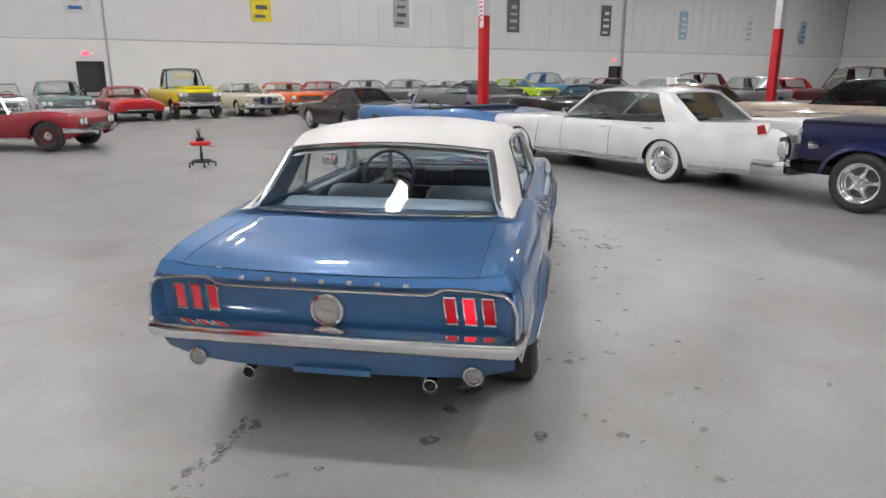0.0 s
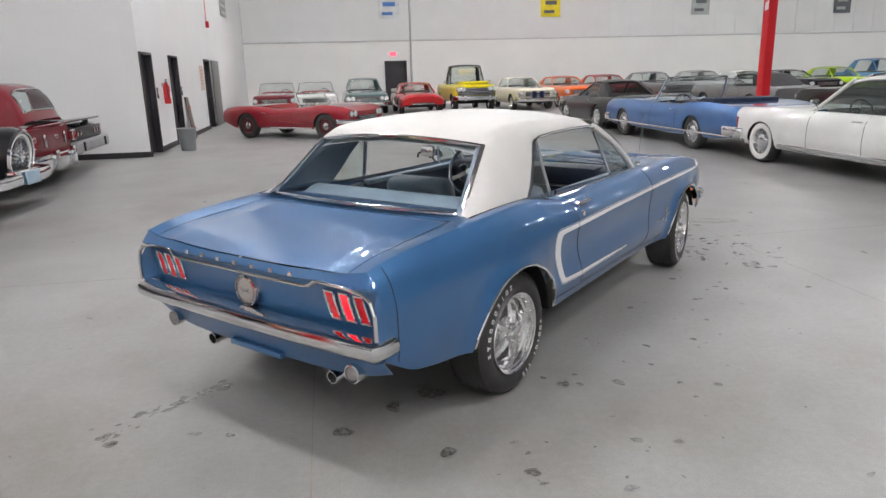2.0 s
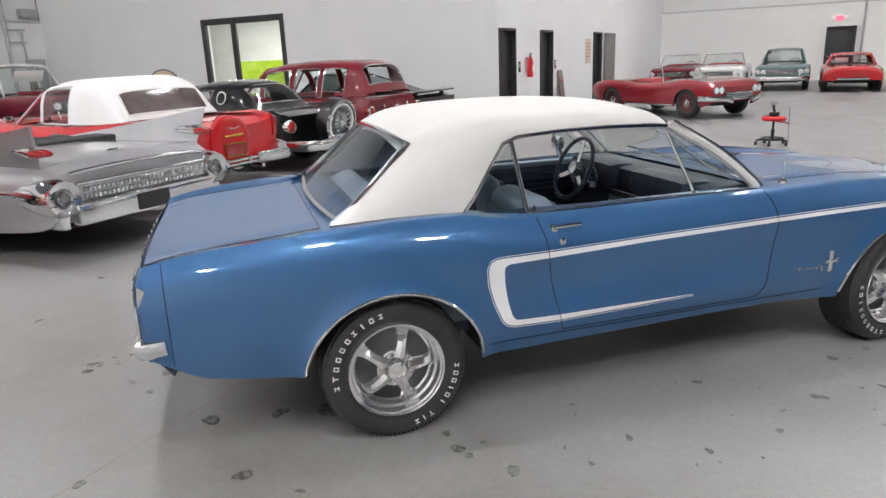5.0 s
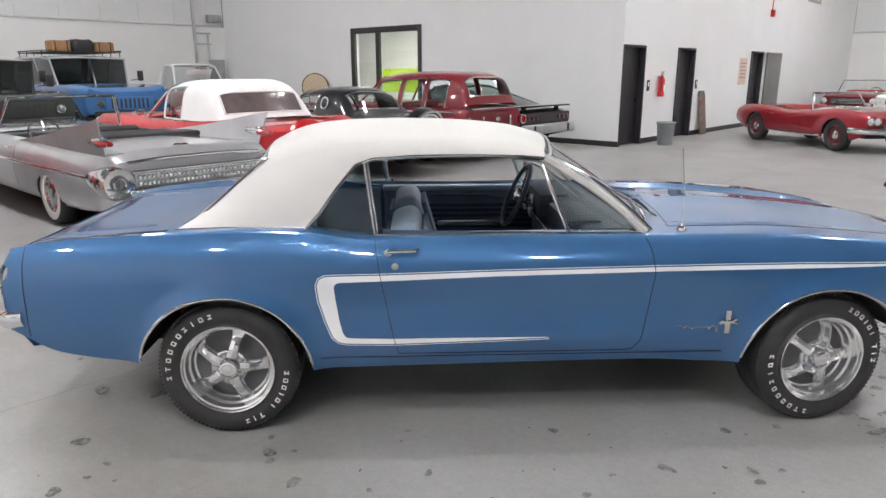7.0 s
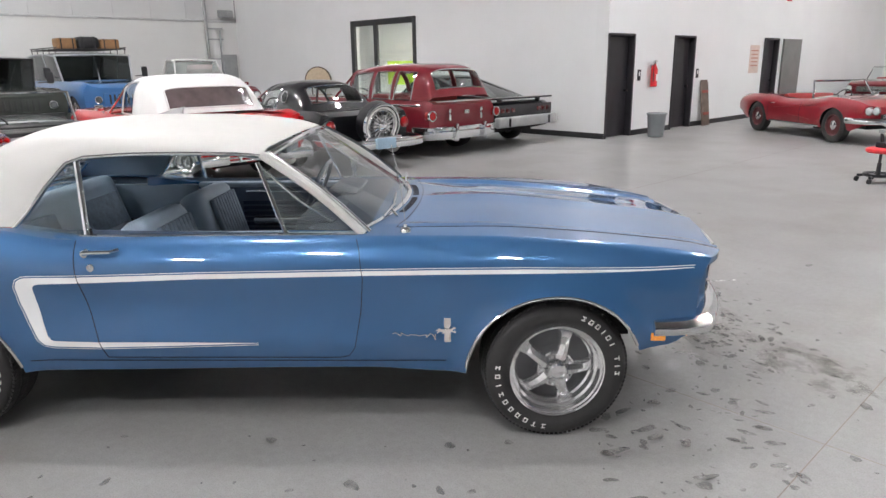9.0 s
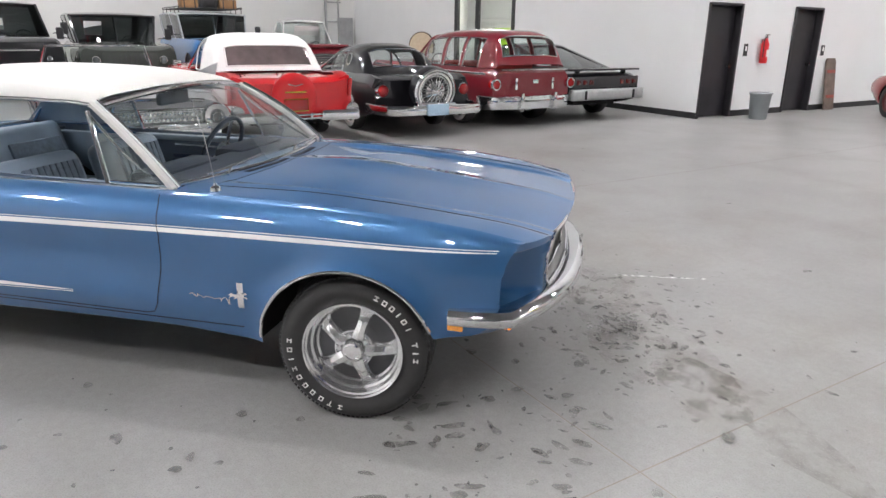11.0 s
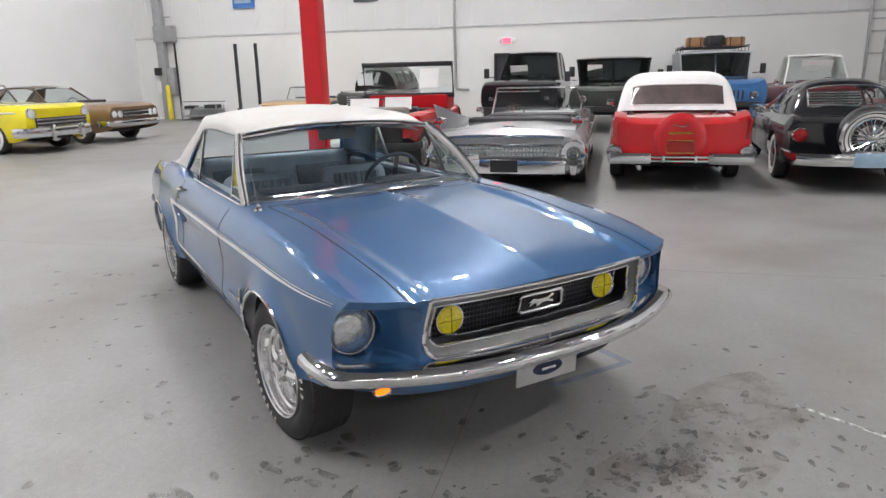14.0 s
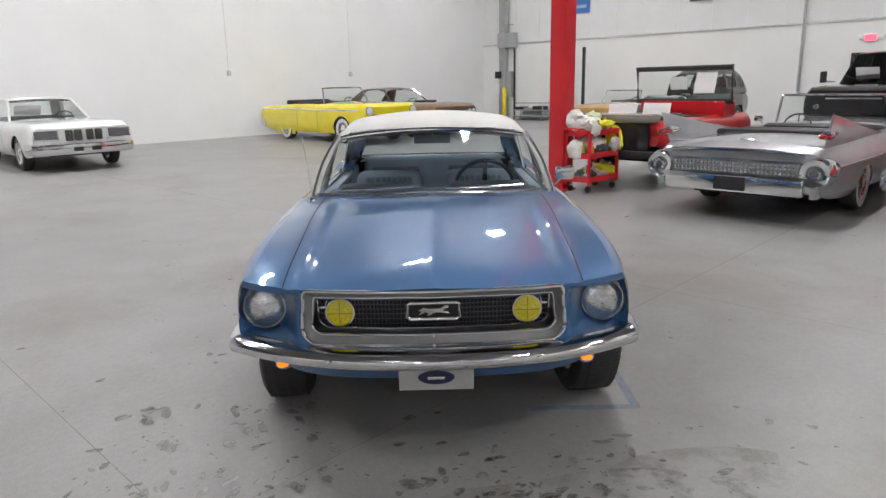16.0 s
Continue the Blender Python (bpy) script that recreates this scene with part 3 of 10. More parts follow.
# fire extinguisher
ex = thing("fire_extinguisher", hall(DOOR_U, 13.42, 1.05, 90), "red fire extinguisher hung on the white wall", "fire extinguisher")
part("cylinder", lathe([(0, 0.06), (0.01, 0.075), (0.38, 0.075), (0.45, 0.045), (0.49, 0.03)], 20, "z", None, (0, -0.1, 0)), RED_PAINT, ex)
part("valve", boxes(((0, -0.1, 0.52), (0.05, 0.05, 0.06)), ((0.04, -0.1, 0.56), (0.14, 0.025, 0.02)), bevel=0.006), STEEL, ex)
part("hose", tube([(0, -0.12, 0.52), (-0.09, -0.13, 0.48), (-0.1, -0.14, 0.3), (-0.09, -0.14, 0.12)], 0.013), BLACK, ex)
part("label_patch", boxes(((0, -0.177, 0.2), (0.08, 0.006, 0.14)), bevel=0.002), PAPER, ex)
part("wall_hook", boxes(((0, -0.02, 0.44), (0.06, 0.04, 0.08)), bevel=0.006), STEEL, ex)
# emergency bell above
bell = thing("alarm_horn", hall(DOOR_U, 20.98, 3.35, 90), "small red fire alarm horn high on the wall", "alarm")
part("casing", boxes(((0, -0.05, 0), (0.16, 0.1, 0.2)), bevel=0.015), RED_PAINT, bell)
part("cable", tube([(0, -0.02, 0.1), (0.02, -0.02, 0.6), (0.0, -0.02, 1.4)], 0.012), RED_PAINT, bell)
# waste bin
bn = thing("waste_bin", hall(-3.45, 12.85), "grey plastic waste bin on the floor by the wall", "waste bin")
part("tub", lathe([(0.0, 0.0), (0.0, 0.155), (0.01, 0.165), (0.46, 0.2), (0.49, 0.212), (0.5, 0.21), (0.49, 0.2), (0.46, 0.19), (0.02, 0.15), (0.02, 0.0)], 28, "z"), plain("grey_plastic", (0.2, 0.215, 0.225), 0.5, 0, 0.08, 5), bn)
part("rim", lathe([(0.485, 0.212), (0.49, 0.222), (0.51, 0.222), (0.515, 0.21), (0.50, 0.203)], 28, "z"), plain("grey_plastic_rim", (0.24, 0.255, 0.265), 0.5), bn)
# leaning board
lb = thing("leaning_board", hall(-3.83, 16.05, 0, 90) @ pose(0, 0, 0, -7, 0, 0), "worn dark wooden board leaning on the white wall", "board")
bm = slab([(-0.19, 0, 0), (0.19, 0, 0), (0.19, 0, 1.05), (0.15, 0, 1.14), (-0.15, 0, 1.14), (-0.19, 0, 1.05)], 0.035, (0, 1, 0))
part("panel", bm, plain("worn_wood", (0.16, 0.12, 0.1), 0.6, 0, 0.35, 5), lb, smooth=20)
part("cleat", boxes(((0, -0.012, 0.85), (0.3, 0.02, 0.07)), ((0, -0.012, 0.3), (0.3, 0.02, 0.07)), bevel=0.004), plain("worn_red_wood", (0.3, 0.07, 0.05), 0.6, 0, 0.3, 7), lb)

# ---------- wheels: origin at the hub, axle along local x, outer face towards +x


def tyre_bm(r, w, rim, seg=40):
    h = w / 2
    p = [(-h * 0.8, rim * 0.97), (-h, rim + 0.25 * (r - rim)), (-h * 1.02, rim + 0.55 * (r - rim)), (-h * 0.9, r - 0.022), (-h * 0.72, r - 0.004), (-h * 0.3, r), (h * 0.3, r), (h * 0.72, r - 0.004), (h * 0.9, r - 0.022), (h * 1.02, rim + 0.55 * (r - rim)), (h, rim + 0.25 * (r - rim)), (h * 0.8, rim * 0.97)]
    return lathe(p, seg, "x", close=True)


WHEEL_MESHES = {}


def wheel_meshes(style, r, w):
    key = (style, r, w)
    if key in WHEEL_MESHES:
        return WHEEL_MESHES[key]
    rim = r * (0.67 if style == "mag" else 0.63)
    h = w / 2
    out = [("tyre", finish("tyre", tyre_bm(r, w, rim), RUBBER))]
    if style == "white":
        out.append(("whitewall", finish("whitewall", lathe([(h * 1.0, rim * 1.0), (h * 1.045, rim * 1.12), (h * 1.055, rim * 1.3), (h * 1.02, rim * 1.36), (h * 0.9, rim * 1.3), (h * 0.8, rim)], 36, "x", close=True), WHITE_RUBBER)))
    if style == "plainsteel":
        steel = plain("maroon_steel_wheel", (0.09, 0.02, 0.022), 0.45)
        out.append(("rim", finish("rim", lathe([(-h * 0.7, 0.0), (-h * 0.7, rim), (h * 0.86, rim), (h * 0.9, rim * 0.96), (h * 0.5, rim * 0.88), (h * 0.45, rim * 0.6), (h * 0.6, rim * 0.45), (h * 0.6, 0.0)], 32, "x"), steel)))
        out.append(("hub_cap", finish("hub_cap", lathe([(h * 0.55, rim * 0.46), (h * 0.75, rim * 0.42), (h * 0.9, rim * 0.25), (h * 0.93, 0.0)], 28, "x"), CHROME)))
    elif style in ("hubcap", "white", "truck"):
        c = CHROME
        bm = lathe([(-h * 0.7, 0.0), (-h * 0.7, rim), (h * 0.86, rim), (h * 0.9, rim * 0.96), (h * 0.6, rim * 0.86), (h * 0.62, rim * 0.7), (h * 0.9, rim * 0.58), (h * 1.0, rim * 0.3), (h * 1.02, 0.0)], 32, "x")
        out.append(("rim", finish("rim", bm, c)))
        bm = bmesh.new()
        for k in range(16):
            a = 2 * math.pi * k / 16
            tube([(h * 0.72, rim * 0.66 * math.cos(a), rim * 0.66 * math.sin(a)), (h * 0.8, rim * 0.92 * math.cos(a + 0.12), rim * 0.92 * math.sin(a + 0.12))], 0.008, 5, bm)
        out.append(("trim_ring", finish("trim_ring", bm, c)))
    else:
        bm = lathe([(-h * 0.8, rim * 0.99), (h * 0.95, rim * 1.0), (h * 1.0, rim * 0.985), (h * 0.97, rim * 0.955), (h * 0.88, rim * 0.945), (h * 0.85, rim * 0.91), (h * 0.6, rim * 0.885), (h * 0.55, rim * 0.84), (h * 0.3, rim * 0.815), (h * 0.26, rim * 0.775), (-h * 0.7, rim * 0.76)], 36, "x", close=True)
        out.append(("rim", finish("rim", bm, ALLOY)))
        bm = bmesh.new()
        spoke0 = radians(74)
        for k in range(5):
            a = 2 * math.pi * k / 5 + spoke0
            rows = []
            for sp, wd, dx, th in ((0.24, 0.034, 0.60, 0.03), (0.40, 0.029, 0.60, 0.03), (0.55, 0.026, 0.53, 0.03), (0.68, 0.028, 0.42, 0.03), (0.76, 0.037, 0.30, 0.028), (0.80, 0.052, 0.2, 0.024)):
                ring = []
                for q in range(9):
                    b_ = 2 * math.pi * q / 8
                    oy, ox = wd * math.cos(b_), th * math.sin(b_)
                    ring.append(Vector((h * dx + ox, rim * sp * math.cos(a) - oy * math.sin(a), rim * sp * math.sin(a) + oy * math.cos(a))))
                rows.append(ring)
            grid(rows, bm)
        # hub plate with a raised centre cap
        lathe([(-h * 0.3, rim * 0.40), (h * 0.62, rim * 0.40), (h * 0.70, rim * 0.385), (h * 0.72, rim * 0.36), (h * 0.66, rim * 0.33), (h * 0.66, rim * 0.215), (h * 0.95, rim * 0.20), (h * 1.02, rim * 0.185), (h * 1.04, rim * 0.15), (h * 1.0, rim * 0.13), (h * 1.02, 0.0)], 30, "x", bm)
        out.append(("spokes", finish("spokes", bm, ALLOY)))
        out.append(("brake_drum", finish("brake_drum", lathe([(-h * 0.5, 0.0), (-h * 0.5, rim * 0.86), (0.0, rim * 0.8), (0.0, 0.0)], 28, "x"), plain("grey_cast_iron", (0.14, 0.14, 0.145), 0.5) if style == "mag" else WELL)))
        nut = finish("lug_nut", lathe([(h * 0.6, 0.0125), (h * 0.72, 0.0125), (h * 0.76, 0.009), (h * 0.76, 0.0)], 10, "x"), CHROME)
        for k in range(5):
            a = 2 * math.pi * (k + 0.5) / 5 + spoke0
            out.append(("lug_nut", nut, pose(0, rim * 0.28 * math.cos(a), rim * 0.28 * math.sin(a))))
    WHEEL_MESHES[key] = out
    return out


def wheel(parent, x, y, r, w, style, spin=0.0, steer=0.0):
    side = 0 if x > 0 else 180
    e = new("wheel")
    e.empty_display_size = 0.1
    e.parent = parent
    e.matrix_basis = pose(x, y, r, 0, 0, side + steer) @ pose(0, 0, 0, spin, 0, 0)
    for piece in wheel_meshes(style, r, w):
        shared(piece[0], piece[1], e, *piece[2:])
    return e


# ---------- general car: local +y is forward, rear axle at y = 0, ground at z = 0
PROFILE = curve((0.0, 0.93), (0.12, 0.975), (0.4, 1.0), (0.7, 0.99), (0.88, 0.955), (1.0, 0.88))


def dome_top(car, mat, knots, wins, n=3.2, rows=30, seg=32, bow=0.06, trim=None, label=""):
    """A rounded closed top over (y, top z, half width at the base, half width above, base z) knots, with glazed openings.

    Openings are (y0, y1, k0, k1, name, label): a stretch of length and of the arc across."""
    fs = [curve(*[(-k[0], k[j]) for k in knots]) for j in (1, 2, 3, 4)]
    y0, y1 = knots[0][0], knots[-1][0]
    ys = [y0 + (y1 - y0) * (i / rows) ** 0.8 for i in range(rows + 1)]
    pts = []
    for y in ys:
        zt, wb, wt, zb = (f(-y) for f in fs)
        row = []
        for k in range(seg + 1):
            a = math.pi * k / seg
            c, s = math.cos(a), math.sin(a)
            h = abs(s) ** (2 / n)
            x = math.copysign(abs(c) ** (2 / n), c) * (wb + (wt - wb) * h)
            t = (y - y0) / (y1 - y0)
            row.append(Vector((x, y - bow * (1 - (x / wb) ** 2) * t ** 3 + bow * (1 - (x / wb) ** 2) * (1 - t) ** 3, zb + (zt - zb) * h)))
        pts.append(row)
    spans = []
    for a, b, k0, k1, nm, lb in wins:
        i0 = min(range(rows + 1), key=lambda i: abs(ys[i] - a))
        i1 = min(range(rows + 1), key=lambda i: abs(ys[i] - b))
        spans.append((min(i0, i1), max(i0, i1), k0, k1, nm, lb))
    bm = bmesh.new()
    vs = [[bm.verts.new(p) for p in r] for r in pts]
    for i in range(rows):
        for k in range(seg):
            if not any(a <= i < b and c <= k < d for a, b, c, d, nm, lb in spans):
                bm.faces.new((vs[i][k], vs[i][k + 1], vs[i + 1][k + 1], vs[i + 1][k]))
    top = part("roof", bm, mat, car, label, smooth=60)
    for a, b, c, d, nm, lb in spans:
        g = part(nm, grid([[pts[i][k] for k in range(c, d + 1)] for i in range(a, b + 1)]), WINDOW_SOFT if "flexible" in lb else GLASS, car, lb)
        loop = [pts[a][k] for k in range(c, d)] + [pts[i][d] for i in range(a, b)] + [pts[b][k] for k in range(d, c, -1)] + [pts[i][c] for i in range(b, a, -1)]
        part("window_trim", sweep(loop, oval(0.012, 0.012, 6), closed=True), trim or CHROME, g)
    return pts


def front_glass(sh, car, yb, row, trim=None):
    """A windshield from the cowl up to the front edge of a rounded top."""
    top = [p for p in row if p.z > row[len(row) // 2].z - 0.1]
    x0 = sh.edge(yb) * 0.93
    n = len(top)
    lo = [Vector((x0 * (1 - 2 * j / (n - 1)), yb + 0.12 * (1 - (1 - 2 * j / (n - 1)) ** 2), sh.belt(yb) + 0.01)) for j in range(n)]
    g = part("windshield", grid([[a.lerp(b, t) for a, b in zip(lo, top)] for t in np.linspace(0, 1, 6)]), GLASS, car)
    part("windshield_frame", tube([lo[0], top[0]] + top[1:-1] + [top[-1], lo[-1]], 0.022, 8), trim or CHROME, g)


class Shape:
    """The outer form of a car body: belt height, half width, crown and sill along its length."""

    def setup(self, y0, y1, wheelbase, belt, width, crown, sill, arch=0.37, hub=0.33, profile=PROFILE, bow=(0.05, 0.06), flat=3.0):
        self.y0, self.y1, self.wb = y0, y1, wheelbase
        self.belt, self.width, self.crown, self.sillf = curve(*belt), curve(*width), curve(*crown), curve(*sill)
        self.arch, self.hub, self.profile, self.bow, self.flat = arch, hub, profile, bow, flat
        return self

    def low(self, y):
        z = self.sillf(y)
        for a in (0.0, self.wb):
            d = abs(y - a) / self.arch
            if d < 1:
                z = max(z, self.hub + self.arch * 0.93 * math.sqrt(1 - d * d))
        return z

    def side(self, y, z):
        lo, hi = self.sillf(y), self.belt(y)
        return self.width(y) * self.profile((z - lo) / max(hi - lo, 1e-3))

    def edge(self, y):
        return self.side(y, self.belt(y))

    def top(self, y, x):
        b, e = self.belt(y), self.edge(y)
        s = min(1.0, abs(x) / e)
        return b + (self.crown(y) - b) * (1 - s ** self.flat)

    def warp(self, x, y):
        k = 1 - (x / 0.95) ** 2
        f = max(0.0, min(1.0, (y - (self.y1 - 0.5)) / 0.5))
        r = max(0.0, min(1.0, ((self.y0 + 0.5) - y) / 0.5))
        return y + self.bow[1] * k * f * f - self.bow[0] * k * r * r


def stations(sh, step):
    ys = set(np.round(np.arange(sh.y0, sh.y1, step), 4)) | {sh.y0, sh.y1}
    for a in (0.0, sh.wb):
        for k in range(-10, 11):
            ys.add(round(a + sh.arch * math.sin(k / 10 * math.pi / 2) * 0.9999, 4))
        ys |= {round(a - sh.arch * 1.001, 4), round(a + sh.arch * 1.001, 4)}
    out = []
    for y in sorted(y for y in ys if sh.y0 <= y <= sh.y1):
        if not out or y - out[-1] > 0.004:
            out.append(y)
    return out


def body_shell(sh, cabin=None, step=0.12, ns=10, nt=8, ends=True, open_to=0.9, bed=None):
    """The skin: sides with wheel arches, bonnet and deck, closed ends; open over the cabin."""
    bm = bmesh.new()
    rows = []
    ys = stations(sh, step)
    for c in (cabin, bed):
        if c:
            ys = sorted(set(ys) | set(c))
    for y in ys:
        lo, hi = sh.low(y), sh.belt(y)
        pts = []
        for k in range(ns + 1):
            z = lo + (hi - lo) * k / ns
            pts.append((sh.side(y, z), z))
        e = sh.edge(y)
        for k in range(1, nt + 1):
            x = e * (1 - k / nt) if k > 1 else e * open_to
            pts.append((x, sh.top(y, x)))
        half = [bm.verts.new((x, sh.warp(x, y), z)) for x, z in pts]
        other = [bm.verts.new((-x, sh.warp(x, y), z)) for x, z in pts[:-1]]
        rows.append(half + other[::-1])
    n = len(rows[0])
    for i in range(len(rows) - 1):
        ym = (ys[i] + ys[i + 1]) / 2
        gap = any(c and c[0] < ym < c[1] for c in (cabin, bed))
        for j in range(n - 1):
            if gap and ns + 1 <= j < n - 2 - ns:
                continue
            bm.faces.new((rows[i][j], rows[i][j + 1], rows[i + 1][j + 1], rows[i + 1][j]))
    if ends:
        for r in (rows[0], rows[-1]):
            bm.faces.new(r)
    return bm


def underside(sh, car):
    L = sh.y1 - sh.y0
    part("floor_pan", boxes(((0, (sh.y0 + sh.y1) / 2, sh.sillf(sh.wb / 2) + 0.07), (sh.width(sh.wb / 2) * 1.15, L * 0.9, 0.1))), WELL, car, smooth=0)
    for a in (0.0, sh.wb):
        part("axle", boxes(((0, a, sh.hub), (sh.width(a) * 1.5, 0.09, 0.09))), WELL, car, smooth=0)
        for s in (-1, 1):
            w, x1 = sh.width(a), sh.width(a) - 0.36
            zt, q = sh.hub + sh.arch * 0.93 + 0.03, sh.arch * 1.04
            zs = sh.hub - 0.05
            prof = [(a - q * math.cos(t), sh.hub + q * 0.97 * math.sin(t)) for t in np.linspace(0, math.pi, 17)]
            prof = [(y, max(z, sh.sillf(min(y, sh.y1)) + 0.01)) for y, z in prof]
            rows = [[Vector((s * x, y, z)) for y, z in prof] for x in (x1, w - 0.04)]
            bm = grid(rows)
            ring = [bm.verts.new((s * x1, y, z)) for y, z in prof]
            bm.faces.new(ring)
            part("wheel_well", bm, WELL, car)


def tub(sh, cabin, floor_z, depth=0.02):
    """The cabin's lining, open at the top."""
    bm = bmesh.new()
    a, b = cabin
    w = [sh.edge(y) * 0.885 for y in (a, b)]
    za, zb = sh.belt(a) - 0.005, sh.belt(b) - 0.005
    top = [bm.verts.new(p) for p in ((-w[0], a, za), (w[0], a, za), (w[1], b, zb), (-w[1], b, zb))]
    low = [bm.verts.new((v.co.x * 0.95, v.co.y * 0.99, floor_z)) for v in top]
    for i in range(4):
        j = (i + 1) % 4
        bm.faces.new((top[i], top[j], low[j], low[i]))
    bm.faces.new(low)
    return bm


def bench(w, y, z, material, parent, back=0.5, lean=14):
    bm = bmesh.new()
    box(bm, (0, y + 0.25, z + 0.1), (w, 0.52, 0.2), 0.06)
    box(bm, (0, y - 0.02, z + 0.15 + back / 2), (w, 0.16, back), 0.06, pose(0, 0, 0, lean, 0, 0).to_3x3())
    return part("seat", bm, material, parent)


def bumper_path(sh, rear, z, out=0.1, wrap=0.35, w=None):
    w = w or sh.width(sh.y0 + 0.2 if rear else sh.y1 - 0.2) + 0.015
    y = sh.y0 if rear else sh.y1
    s = -1 if rear else 1
    bow = sh.bow[0] if rear else sh.bow[1]
    pts = [(-w, y - s * wrap, z)]
    pts += [(-w, y - s * wrap * 0.3, z)]
    for k in range(-8, 9):
        x = w * 0.955 * k / 8
        pts.append((x, y + s * (out * (1 - abs(k / 8) ** 6) + bow * (1 - (x / w) ** 2)), z))
    pts += [(w, y - s * wrap * 0.3, z), (w, y - s * wrap, z)]
    return pts


def bumper(sh, parent, rear, z, h=0.09, material=None, guards=0, **kw):
    p = bumper_path(sh, rear, z, **kw)
    bm = sweep(p, oval(0.03, h, 10, 3.0))
    b = part("bumper", bm, material or CHROME, parent)
    if guards:
        y = (p[10][1]) + (-0.035 if rear else 0.035)
        for x in (-guards, guards):
            g = bmesh.new()
            box(g, (x, y, z + 0.01), (0.07, 0.09, h * 2.9), 0.03)
            part("bumper_guard", g, material or CHROME, b)
    return b


def head_lamp(parent, x, y, z, r=0.085, lens=None, rx=0):
    m = pose(x, y, z, rx, 0, 0)
    h = part("headlight", lathe([(-0.06, r * 1.25), (0.0, r * 1.28), (0.02, r * 1.2), (0.015, r * 1.02), (-0.01, r), (-0.06, r * 0.9)], 24, "y", close=True), CHROME, parent, m=m)
    part("lens", lathe([(-0.02, r), (0.008, r * 0.98), (0.02, r * 0.7), (0.027, 0.0)], 24, "y"), lens or WHITE_LENS, h)
    return h


def tail_lamp(parent, c, s, mat=None, bevel=0.02, name="taillight"):
    bm = bmesh.new()
    box(bm, c, s, bevel)
    return part(name, bm, mat or RED_DARK, parent)


def grille(parent, w, h, y, z, bars=6, mat=None, back=None):
    bm = bmesh.new()
    box(bm, (0, y - 0.01, z), (w, 0.03, h), 0.01)
    g = part("grille", bm, back or BLACK, parent)
    bm = bmesh.new()
    for k in range(bars):
        box(bm, (0, y + 0.012, z - h / 2 + h * (k + 0.5) / bars), (w * 0.98, 0.02, h / bars * 0.4), 0.004)
    part("grille_insert", bm, mat or CHROME, g)
    return g


WINDOW_SOFT = plain("clouded_vinyl_window", (0.1, 0.08, 0.08), 0.14, 0, 0.35, 3, coat=0.8)
WINDOW_DARK = plain("dark_vinyl_window", (0.09, 0.085, 0.085), 0.12, 0, 0.3, 3, coat=0.6)


def pane_grid(a0, a1, b0, b1, bow=(0, 0.06, 0), n=10, k=5):
    """Glass between a lower edge a0-a1 and an upper edge b0-b1, bowed."""
    rows = []
    for i in range(k + 1):
        t = i / k
        p, q = Vector(a0).lerp(Vector(b0), t), Vector(a1).lerp(Vector(b1), t)
        rows.append([p.lerp(q, j / n) + Vector(bow) * (1 - (2 * j / n - 1) ** 2) for j in range(n + 1)])
    return grid(rows)


def roof_shell(yr, yf, zr, wt, crown=0.04, droop=(0.05, 0.06), skirt=0.05, n=12, bow=(0.04, 0.06)):
    rows = []
    for i in range(n + 1):
        t = i / n
        y = yr + (yf - yr) * t
        dz = droop[0] * max(0, 1 - t / 0.35) ** 2 + droop[1] * max(0, (t - 0.7) / 0.3) ** 2
        row = [Vector((-wt - 0.015, y, zr - dz - skirt))]
        for j in range(11):
            s = -1 + j / 5
            yy = y + (bow[1] * t - bow[0] * (1 - t)) * (1 - s * s)
            row.append(Vector((wt * s, yy, zr - dz + crown * (1 - abs(s) ** 2.4) - crown * 0.3)))
        row.append(Vector((wt + 0.015, y, zr - dz - skirt)))
        rows.append(row)
    bm = grid(rows)
    for r in (rows[0], rows[-1]):
        a = [bm.verts.new(p) for p in r[1:-1]]
        b = [bm.verts.new(p - Vector((0, 0, 0.04))) for p in r[1:-1]]
        for j in range(len(a) - 1):
            bm.faces.new((a[j], a[j + 1], b[j + 1], b[j]))
    return bm


